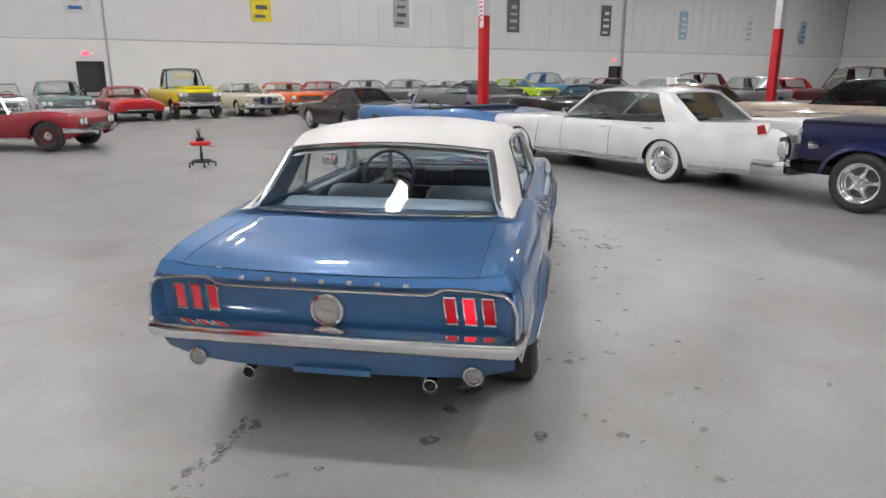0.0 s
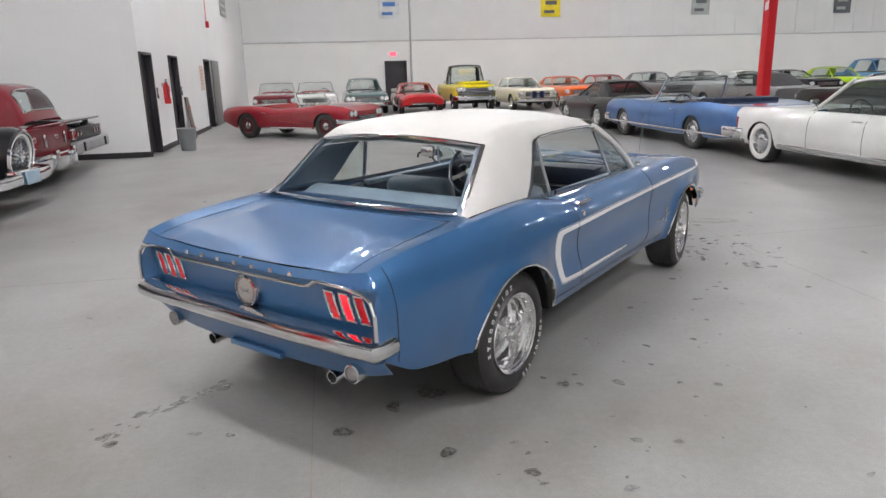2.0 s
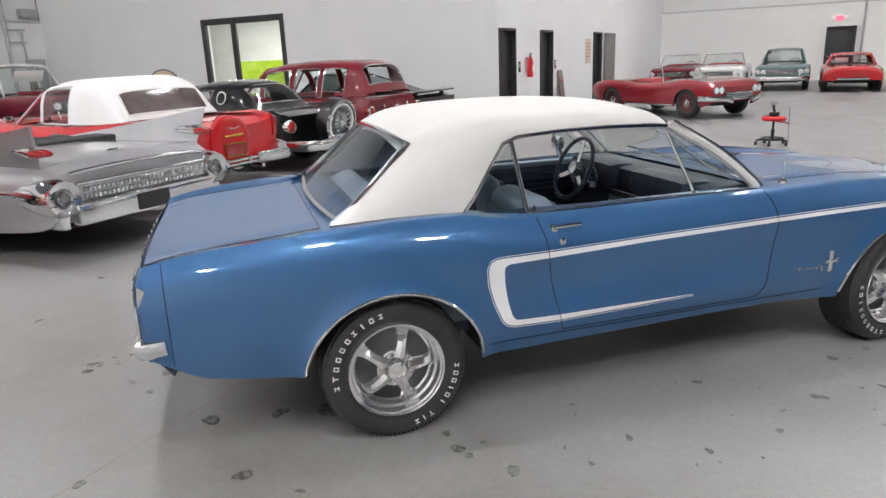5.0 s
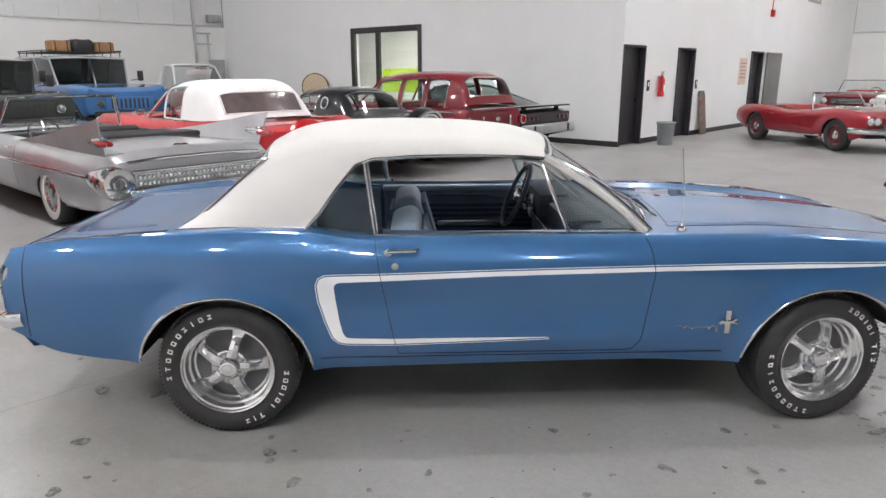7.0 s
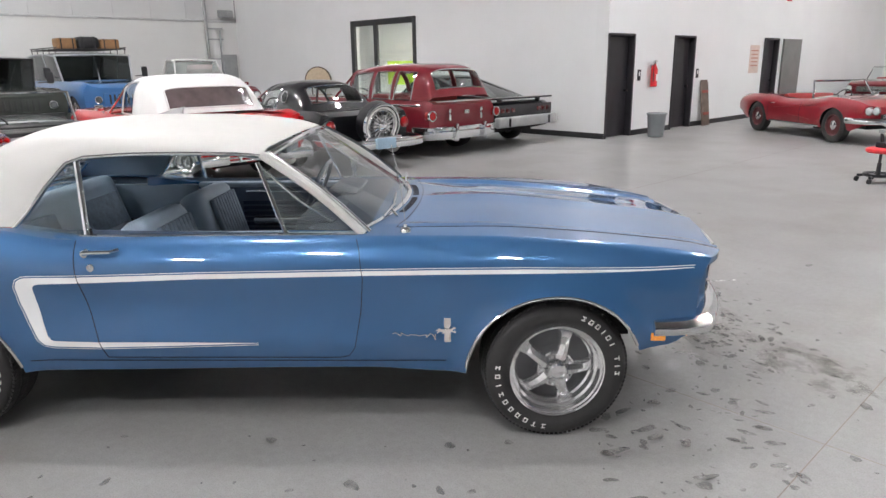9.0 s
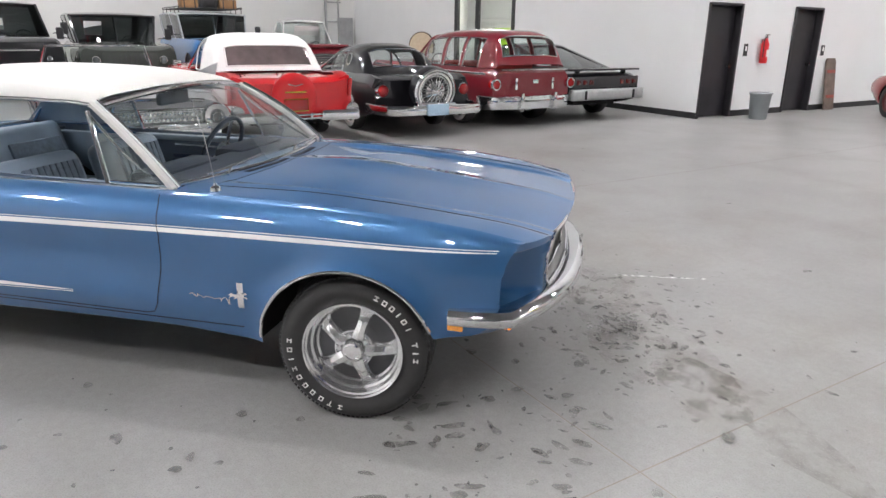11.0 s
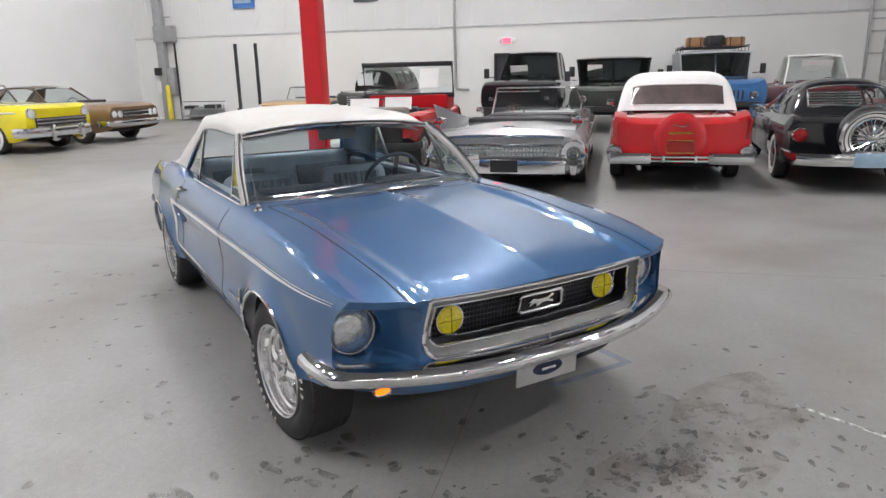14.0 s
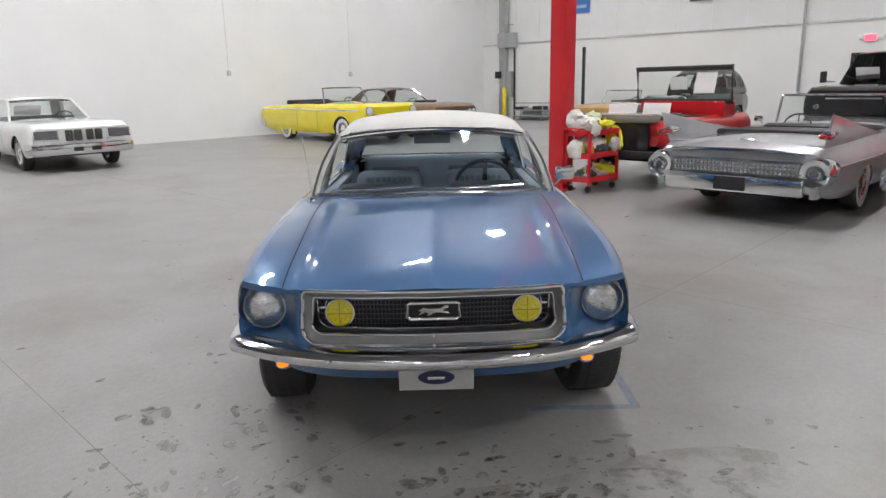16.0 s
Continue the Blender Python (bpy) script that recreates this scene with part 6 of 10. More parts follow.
# headliner under the skin
bm = grid([[(x, y, np.interp(y, [0.13, 0.3, 0.6, 1.1, 1.45], [1.235, 1.285, 1.325, 1.32, 1.25]) - 0.05 * (x / 0.57) ** 2) for x in np.linspace(-0.57, 0.57, 11)] for y in np.linspace(0.14, 1.46, 14)])
part("headliner", bm, plain("pale_headliner", (0.6, 0.63, 0.66), 0.8), hero)
for s in (-1, 1):
    inner = [[Vector((v.x - s * 0.03, v.y, v.z)) for v in roof_line((r[0], r[1]), s)] for r in ROWS_A + ROWS_B[1:5]]
    part("inner_pillar", grid(smooth_rows(inner, 3)), SEAT_BLUE, hero)
    drip = [(0.36, 0.738, 0.937)] + [(r[0][1], r[0][0], r[0][2]) for r in ROWS_B[2:]]
    part("drip_rail", sweep([(s * (x + 0.006), y, z) for y, x, z in drip], oval(0.009, 0.009, 8)), CHROME, hero, "chrome drip rail")
    base = [(s * (0.745), y, 0.938 + 0.006 * math.sin((y + 0.2) * 5)) for y in np.linspace(-0.215, 0.36, 10)]
    part("roof_base_trim", sweep(base, oval(0.008, 0.007, 6)), CHROME, hero)
    # quarter tops under the roof
    bm = grid([[(s * (HS.edge(y) - 0.001), y, HS.belt(y)), (s * 0.74, y, HS.belt(y) + 0.004), (s * 0.66, y, HS.belt(y) - 0.0)] for y in np.linspace(-0.25, 0.62, 16)])
    part("quarter_shelf", bm, BLUE, hero)
    # front pillar with bright edge
    A0, A1 = Vector((s * 0.735, 1.905, 0.905)), Vector((s * 0.622, 1.455, 1.236))
    bow = Vector((s * 0.018, 0.02, 0.012))
    pts = [A0.lerp(A1, t) + bow * math.sin(math.pi * t) for t in np.linspace(0, 1, 9)]
    part("front_pillar", sweep(pts, oval(0.022, 0.02, 8, 2.6)), VINYL, hero, "white front roof pillar")
    part("pillar_trim", sweep([p + Vector((s * 0.004, 0.026, 0.01)) for p in pts], oval(0.008, 0.012, 8)), CHROME, hero, "chrome windshield side trim")
    # side glass: quarter pane, open door window frame and vent pane
    q = [Vector((s * 0.735, 0.385, 0.93)), Vector((s * 0.64, 0.628, 1.225)), Vector((s * 0.725, 0.675, 0.903))]
    part("quarter_window", slab(q, 0.004, (s, 0, 0)), GLASS, hero, smooth=0)
    part("quarter_bar", sweep([q[1], q[2] - Vector((0, 0, 0.02))], oval(0.013, 0.01, 8)), CHROME, hero, "chrome quarter window bar")
    vn = [Vector((s * 0.64, 1.435, 1.205)), Vector((s * 0.722, 1.565, 0.905)), Vector((s * 0.735, 1.86, 0.908))]
    part("vent_window", slab(vn, 0.004, (s, 0, 0)), GLASS, hero, "small vent window in a chrome frame", smooth=0)
    part("vent_bar", sweep([vn[0], vn[1] - Vector((0, 0, 0.02))], oval(0.011, 0.009, 8)), CHROME, hero)
    part("vent_frame", sweep([vn[1] + Vector((0, 0.01, 0.012)), vn[2] + Vector((0, -0.03, 0.012)), vn[2].lerp(vn[0], 0.5) + Vector((0, -0.02, -0.02)), vn[0] + Vector((0, 0.012, -0.02))], oval(0.007, 0.006, 6)), CHROME, hero)
    part("belt_moulding", sweep([(s * (HS.edge(y) * 0.93 + 0.004), y, HS.belt(y) + 0.006) for y in np.linspace(0.66, 1.88, 16)], oval(0.009, 0.006, 6)), CHROME, hero)
    part("door_cap", grid([[(s * HS.edge(y), y, HS.belt(y)), (s * HS.edge(y) * 0.93, y, HS.belt(y) + 0.004), (s * HS.edge(y) * 0.86, y, HS.belt(y) - 0.004), (s * HS.edge(y) * 0.85, y, HS.belt(y) - 0.06)] for y in np.linspace(0.3, 1.93, 24)]), BLUE, hero)


def bowed(a, b, bow, n=30):
    a, b = Vector(a), Vector(b)
    return [a.lerp(b, k / n) + Vector(bow) * (1 - (2 * k / n - 1) ** 2) for k in range(n + 1)]


# windshield and rear window with chrome reveals
ws = [bowed((-0.735 + 0.113 * t, 1.9 - 0.445 * t, 0.912 + 0.324 * t), (0.735 - 0.113 * t, 1.9 - 0.445 * t, 0.912 + 0.324 * t), (0, 0.15 - 0.075 * t, 0.01 + 0.045 * t)) for t in np.linspace(0.02, 0.97, 17)]
part("windshield", grid(ws), GLASS, hero, "curved clear windshield")
part("windshield_trim", sweep(ws[-1], oval(0.012, 0.014, 8)), CHROME, hero)
part("windshield_trim", sweep(ws[0], oval(0.014, 0.01, 8)), CHROME, hero)
rw = [bowed((-0.668 + 0.086 * t, -0.165 + 0.335 * t, 0.94 + 0.29 * t), (0.668 - 0.086 * t, -0.165 + 0.335 * t, 0.94 + 0.29 * t), (0, -0.05 + 0.015 * t, -0.0 + 0.038 * t)) for t in np.linspace(0, 1, 17)]
part("rear_window", grid(rw), GLASS, hero, "raked curved rear window")
loop = rw[0] + [r[-1] for r in rw[1:-1]] + rw[-1][::-1] + [r[0] for r in rw[-2:0:-1]]
part("rear_window_trim", sweep(loop, oval(0.015, 0.012, 8), closed=True), CHROME, hero, "wide chrome rear window trim")
bm = grid([[on_top(x, y, 0.002) for x in np.linspace(-0.70, 0.70, 15)] for y in np.linspace(-0.2, -0.05, 4)])
part("tulip_panel", bm, BLUE, hero)
# wipers
for x0, x1 in ((0.62, 0.1), (-0.05, -0.55)):
    y0 = 2.02
    bm = tube([(x0 - 0.1, 2.03, 0.935), (x0 - 0.2, 1.99, 0.955), ((x0 + x1) / 2 - 0.05, 2.0, 0.95)], 0.006, 6)
    tube([(x0 - 0.02, 1.98, 0.95), ((x0 + x1) / 2, 2.0, 0.955), (x1, 1.985, 0.965)], 0.006, 6, bm)
    part("wiper", bm, STEEL, hero, "bright wiper arm and blade")
# outside mirror on the far door
mirror(hero, -0.80, 1.62, 0.905, -1)
# inside mirror
bm = bmesh.new()
box(bm, (0, 1.42, 1.213), (0.25, 0.03, 0.072), 0.014)
tube([(0, 1.45, 1.28), (0, 1.43, 1.225)], 0.007, 6, bm)
part("inside_mirror", bm, plain("grey_mirror_shell", (0.13, 0.15, 0.17), 0.4), hero)

# ---- interior
part("cabin_lining", tub(HS, (-0.05, 1.92), 0.36), plain("mid_blue_trim", (0.085, 0.115, 0.165), 0.55), hero, smooth=0)
for s in (-1, 1):
    x = HS.edge(1.2) * 0.855
    bm = bmesh.new()
    box(bm, (s * (x - 0.012), 1.25, 0.68), (0.05, 1.2, 0.42), 0.02)
    dp = part("door_panel", bm, plain("blue_door_vinyl", (0.08, 0.112, 0.17), 0.5), hero, "dark blue door panel with ribbed inset")
    bm = bmesh.new()
    box(bm, (s * (x - 0.015), 1.25, 0.885), (0.07, 1.22, 0.035), 0.015)
    part("panel_cap", bm, SEAT_BLUE, dp)
    bm = bmesh.new()
    for k in range(7):
        box(bm, (s * (x - 0.04), 1.28, 0.56 + 0.035 * k), (0.012, 0.72, 0.024), 0.005)
    part("panel_ribs", bm, plain("deep_blue_vinyl", (0.015, 0.03, 0.075), 0.5), dp)
    bm = bmesh.new()
    box(bm, (s * (x - 0.065), 1.2, 0.66), (0.06, 0.42, 0.045), 0.018)
    tube([(s * (x - 0.05), 0.95, 0.845), (s * (x - 0.05), 1.3, 0.84), (s * (x - 0.05), 1.5, 0.8), (s * (x - 0.05), 1.55, 0.7)], 0.008, 6, bm)
    part("armrest", bm, STEEL, dp)
    bm = bmesh.new()
    box(bm, (s * 0.70, 0.3, 0.66), (0.06, 0.66, 0.46), 0.03)
    part("quarter_trim", bm, SEAT_BLUE, hero, "blue-grey side trim by the rear seat")
    bm = bmesh.new()
    tube([(s * 0.735, 0.7, 0.9), (s * 0.735, 0.7, 0.935)], 0.006, 8, bm)
    part("lock_button", bm, BLACK, hero)


def bucket(x, lean=16):
    seat = new("seat")
    seat.empty_display_size = 0.1
    seat.parent = hero
    seat.matrix_basis = pose(x, 0.92, 0.31)
    tagged(seat, "blue-grey vinyl bucket seat with a dark ribbed insert")
    bm = bmesh.new()
    box(bm, (0, 0.26, 0.12), (0.54, 0.56, 0.2), 0.085, seg=4)
    part("cushion", bm, SEAT_BLUE, seat)
    bm = bmesh.new()
    m = pose(0, 0, 0, lean, 0, 0)
    box(bm, (0, -0.06, 0.36), (0.52, 0.16, 0.52), 0.078, m.to_3x3(), 4)
    for v in bm.verts:
        if v.co.z > 0.5:
            k = (v.co.z - 0.5) / 0.25
            v.co.x *= 1 - 0.28 * k * k
    part("backrest", bm, SEAT_BLUE, seat)
    bm = bmesh.new()
    for k in range(9):
        box(bm, (-0.16 + 0.04 * k, 0.03, 0.4), (0.034, 0.03, 0.36), 0.008, m.to_3x3())
        box(bm, (-0.16 + 0.04 * k, 0.28, 0.222), (0.034, 0.4, 0.012), 0.005)
    tagged(part("insert", bm, SEAT_BLACK, seat, "dark ribbed seat insert"), kind="stuff")
    bm = bmesh.new()
    for k in range(9):
        box(bm, (-0.16 + 0.04 * k, -0.16, 0.36), (0.034, 0.02, 0.36), 0.006, m.to_3x3())
    part("seat_back_panel", bm, SEAT_BLACK, seat)
    return seat


bucket(-0.34), bucket(0.34)
bm = bmesh.new()
box(bm, (0, 0.33, 0.52), (1.2, 0.46, 0.2), 0.07, seg=3)
rs = part("rear_seat", bm, SEAT_BLUE, hero, "blue-grey rear bench with dark inserts")
bm = bmesh.new()
box(bm, (0, 0.10, 0.76), (1.22, 0.17, 0.42), 0.07, pose(0, 0, 0, 18, 0, 0).to_3x3(), 3)
part("rear_backrest", bm, SEAT_BLUE, rs)
for x in (-0.33, 0.33):
    bm = bmesh.new()
    box(bm, (x, 0.185, 0.78), (0.4, 0.03, 0.2), 0.012, pose(0, 0, 0, 18, 0, 0).to_3x3())
    part("rear_insert", bm, SEAT_BLACK, rs, "dark recessed insert")
bm = bmesh.new()
box(bm, (0, 0.0, 0.915), (1.28, 0.24, 0.02), 0.006)
part("parcel_shelf", bm, plain("dark_shelf_vinyl", (0.07, 0.095, 0.13), 0.55), hero)
bm = bmesh.new()
box(bm, (0, 1.78, 0.85), (1.36, 0.3, 0.14), 0.05)
box(bm, (-0.34, 1.66, 0.87), (0.5, 0.2, 0.15), 0.06)
box(bm, (0.36, 1.66, 0.87), (0.5, 0.2, 0.15), 0.06)
box(bm, (0, 1.72, 0.68), (1.3, 0.2, 0.24), 0.04)
dash = part("dashboard", bm, DASH_NAVY, hero, "twin-brow padded dashboard")
for k, x in enumerate((-0.46, -0.25)):
    part("gauge", lathe([(0, 0.07), (-0.02, 0.075), (-0.028, 0.068), (-0.01, 0.062), (-0.008, 0)], 20, "y"), CHROME, dash, m=pose(x, 1.565, 0.84))
bm = bmesh.new()
box(bm, (0.05, 1.6, 0.72), (0.26, 0.06, 0.1), 0.02)
box(bm, (0, 1.45, 0.5), (0.24, 0.7, 0.26), 0.03)
part("console", bm, BLACK, dash)
part("dash_strip", sweep([(-0.6, 1.553, 0.80), (0.6, 1.553, 0.80)], oval(0.006, 0.006, 6)), CHROME, dash, "bright strip along the dashboard")
part("radio_plate", boxes(((0.03, 1.565, 0.735), (0.2, 0.012, 0.06)), bevel=0.004), SATIN, dash, "satin metal radio plate")
for x in (-0.035, 0.095):
    part("radio_knob", lathe([(0.0, 0.014), (-0.02, 0.013), (-0.022, 0.0)], 12, "y"), CHROME, dash, m=pose(x, 1.56, 0.735))
ring = [(0.195 * math.cos(a), 0.195 * math.sin(a), 0) for a in np.linspace(0, 2 * math.pi, 40, endpoint=False)]
sw = part("steering_wheel", tube(ring, 0.0135, 8, closed=True), WHEEL_RIM, hero, "three-spoke steering wheel with a dark blue rim", m=pose(-0.35, 1.47, 0.89, 66, 0, 0))
bm = bmesh.new()
for a in (90, 210, 330):
    c, s_ = math.cos(radians(a)), math.sin(radians(a))
    sweep([(0.03 * c, 0.03 * s_, -0.02), (0.19 * c, 0.19 * s_, 0)], [(-0.016, -0.003), (0.016, -0.003), (0.016, 0.003), (-0.016, 0.003)], bm)
lathe([(-0.28, 0.03), (-0.06, 0.03), (-0.03, 0.05), (0.01, 0.042), (0.016, 0)], 18, "z", bm)
part("wheel_spokes", bm, CHROME, sw)

# ---- wheels with raised white sidewall marks
TR, TW = 0.318, 0.235


MARKS = []
for kind in range(4):
    # blocky raised bars standing for the maker's lettering
    bm = bmesh.new()
    for c, sz in (
        (((0, 0.010, 0), (0.006, 0.006, 0.024)), ((0, -0.010, 0), (0.006, 0.006, 0.024)), ((0, 0, 0.009), (0.006, 0.014, 0.006)), ((0, 0, -0.009), (0.006, 0.014, 0.006))),
        (((0, 0.010, 0.002), (0.006, 0.006, 0.022)), ((0, -0.008, 0.002), (0.006, 0.006, 0.022)), ((0, 0.001, 0.0), (0.006, 0.014, 0.006))),
        (((0, 0.0, 0), (0.006, 0.028, 0.007)),),
        (((0, 0.012, 0), (0.006, 0.006, 0.026)), ((0, 0.0, 0), (0.006, 0.024, 0.007))),
    )[kind]:
        box(bm, c, sz, 0.0015, None, 1)
    MARKS.append(finish("sidewall_mark", bm, WHITE_RUBBER))
bm = bmesh.new()
for k in range(96):
    m3 = pose(0, 0, 0, 360 / 96 * k, 0, 0).to_3x3()
    for x, tw, dr in ((-0.074, 0.038, 0.0066), (-0.026, 0.038, 0.0036), (0.026, 0.038, 0.0036), (0.074, 0.038, 0.0066)):
        sk = pose(0, 0, 0, 0, 0, 16 if x > 0 else -16).to_3x3()
        box(bm, m3 @ Vector((x, 0, TR - dr)), (tw, 0.014, 0.009), 0, m3 @ sk)
TREAD = finish("tread", bm, RUBBER, 0)


def hero_wheel(s, y, spin, steer=0.0):
    w = wheel(hero, s * 0.762, y, TR, TW, "mag", spin, steer)
    rr = TR * 0.825
    for first, kinds in ((187, (1, 3, 0, 0, 0, 0, 1, 2, 0, 1)), (-4, (1, 0, 0, 2, 0, 2, None, 3, 2, 1))):
        for k, kind in enumerate(kinds):
            if kind is not None:
                shared("sidewall_mark", MARKS[kind], w, pose(0, 0, 0, first - k * (9.4 if first > 0 else 7.8), 0, 0) @ pose(TW / 2 * 1.006, rr, 0) @ Matrix.Scale(0.86, 4))
    shared("tread", TREAD, w)
    return w


hero_wheel(1, 0.0, 0), hero_wheel(-1, 0.0, 40), hero_wheel(1, HS.wb, 70, 6), hero_wheel(-1, HS.wb, 60, 6)

# ---------- the parked cars


def P(name, c, metal=0.0, rough=0.35):
    return car_paint(name, c, metal, rough)


SILVER = P("silver_paint", (0.5, 0.5, 0.515), 0.65, 0.34)
RED = P("bright_red_paint", (0.48, 0.009, 0.014))
WHITE_P = P("white_paint", (0.74, 0.74, 0.72))
BLACK_P = P("black_paint", (0.008, 0.008, 0.01))
MAROON = P("maroon_paint", (0.16, 0.012, 0.02))
DEEP_RED = P("deep_red_paint", (0.27, 0.015, 0.025), 0.2)
YELLOW_P = P("yellow_paint", (0.78, 0.66, 0.015))
NAVY_P = P("navy_paint", (0.008, 0.012, 0.065), 0.1)
EL_BLUE = P("mid_blue_paint", (0.055, 0.15, 0.36), 0.4)
TEAL_P = P("grey_teal_paint", (0.16, 0.23, 0.23), 0.35)
BROWN_P = P("bronze_paint", (0.24, 0.15, 0.085), 0.5)
ORANGE_P = P("orange_paint", (0.72, 0.13, 0.02))
LIME_P = P("lime_paint", (0.42, 0.62, 0.02))
GREY_P = P("grey_paint", (0.2, 0.205, 0.21), 0.4)
OLIVE_P = P("olive_paint", (0.045, 0.05, 0.045), 0.0, 0.5)
BEIGE_P = P("beige_paint", (0.5, 0.42, 0.33))
SKY_P = P("sky_blue_paint", (0.09, 0.24, 0.45))
TAN_P = P("tan_paint", (0.5, 0.32, 0.13))
CREAM_P = P("cream_paint", (0.68, 0.64, 0.52))
CLOTH_W = plain("white_top_cloth", (0.68, 0.68, 0.67), 0.7, 0, 0.03, 4, 0.2, 120)
CLOTH_B = plain("black_top_cloth", (0.02, 0.02, 0.023), 0.75, 0, 0.2, 5, 0.2, 120)
LAMP_DULL = plain("dull_lamp_glass", (0.2, 0.21, 0.22), 0.15, 0.6, 0.1, 40)
SMOKED = clear_glass("smoked_glass", (0.2, 0.22, 0.22))
SEAT_RED = plain("red_vinyl", (0.3, 0.02, 0.02), 0.45)
SEAT_WHT = plain("pale_vinyl", (0.5, 0.49, 0.46), 0.5)
SEAT_BLK = plain("black_vinyl", (0.025, 0.025, 0.027), 0.5)
SEAT_TAN = plain("tan_vinyl", (0.33, 0.22, 0.12), 0.5)


def auto_shape(tail, nose, wb, W, belt, hood, deck, sill=0.26, arch=0.37, hub=0.33, tail_z=0.0, nose_z=0.0, taper=(0.93, 0.92), bow=(0.05, 0.07), flat=3.0, profile=PROFILE, cowl=None):
    c = cowl or wb * 0.66
    return Shape().setup(
        -tail, wb + nose, wb,
        belt=((-tail, belt + tail_z - 0.06), (-tail + 0.12, belt + tail_z), (-0.3, belt + tail_z * 0.7), (0.6, belt), (c, belt), (wb, belt + nose_z * 0.6), (wb + nose - 0.14, belt + nose_z), (wb + nose, belt + nose_z - 0.07)),
        width=((-tail, W * taper[0] - 0.03), (-tail + 0.15, W * taper[0]), (0.0, W * 0.985), (wb * 0.5, W), (wb, W * 0.985), (wb + nose - 0.15, W * taper[1]), (wb + nose, W * taper[1] - 0.03)),
        crown=((-tail, deck - 0.07), (-tail + 0.15, deck - 0.01), (-0.1, deck + 0.02), (0.5, belt + 0.02), (c - 0.1, belt + 0.02), (c + 0.15, hood), (wb, hood - 0.01), (wb + nose - 0.16, hood - 0.05), (wb + nose, hood - 0.14)),
        sill=((-tail, sill + 0.13), (-tail + 0.3, sill + 0.05), (-0.45, sill), (wb + 0.45, sill), (wb + nose - 0.25, sill + 0.04), (wb + nose, sill + 0.12)),
        arch=arch, hub=hub, bow=bow, flat=flat, profile=profile)


def auto(m, label, paint, sh, cabin, green=None, roof=None, seat=None, wheels="hubcap", r=0.33, w=0.2, front=(), tail=(), bump=(0.45, 0.45), bh=0.08, grill=None, sheet_at=None, name="car", soft=False, group="parked cars", post=None, open_screen=None, cw=(0.35, 0.12), glass=None, strip=None, category="car", seats=None, hand=True, pillar=None, guards=0, lens=None, steer=0.0):
    car = start_car(name, m, label, category, group)
    if seats is None:
        seats = (0.42, 1.3) if cabin[1] - cabin[0] > 1.5 else (cabin[0] + 0.25,)
    common(car, sh, paint, cabin, seat or SEAT_BLK, wheels, r, w, seats=seats, steer=steer)
    if green:
        greenhouse(sh, car, *green, roof or paint, pillar=pillar, post=post, soft=soft, cw=cw, glass=glass)
    if open_screen:
        windscreen_only(sh, car, *open_screen)
    for x, z, rr in front:
        for s in (-1, 1):
            head_lamp(car, s * x, sh.warp(x, sh.y1) - 0.005, z, rr, lens)
    for x, z, a, b in tail:
        for s in (-1, 1):
            tail_lamp(car, (s * x, sh.warp(x, sh.y0) - 0.005, z), (a, 0.05, b))
    if bump[0]:
        bumper(sh, car, False, bump[0], bh, guards=guards)
    if bump[1]:
        bumper(sh, car, True, bump[1], bh, guards=guards)
    if grill:
        gw, gh, gz, n = grill
        grille(car, gw, gh, sh.warp(0, sh.y1) + 0.005, gz, n)
    seam(car, sh, cabin[1] - 0.1)
    seam(car, sh, cabin[1] - 1.2)
    if hand:
        handles(car, sh, (cabin[1] - 1.05,), sh.belt(1.0) - 0.09)
    if strip:
        side_strip(car, sh, sh.y0 + 0.2, sh.y1 - 0.25, strip)
    if sheet_at:
        paper_sheet(car, *sheet_at)
    return car


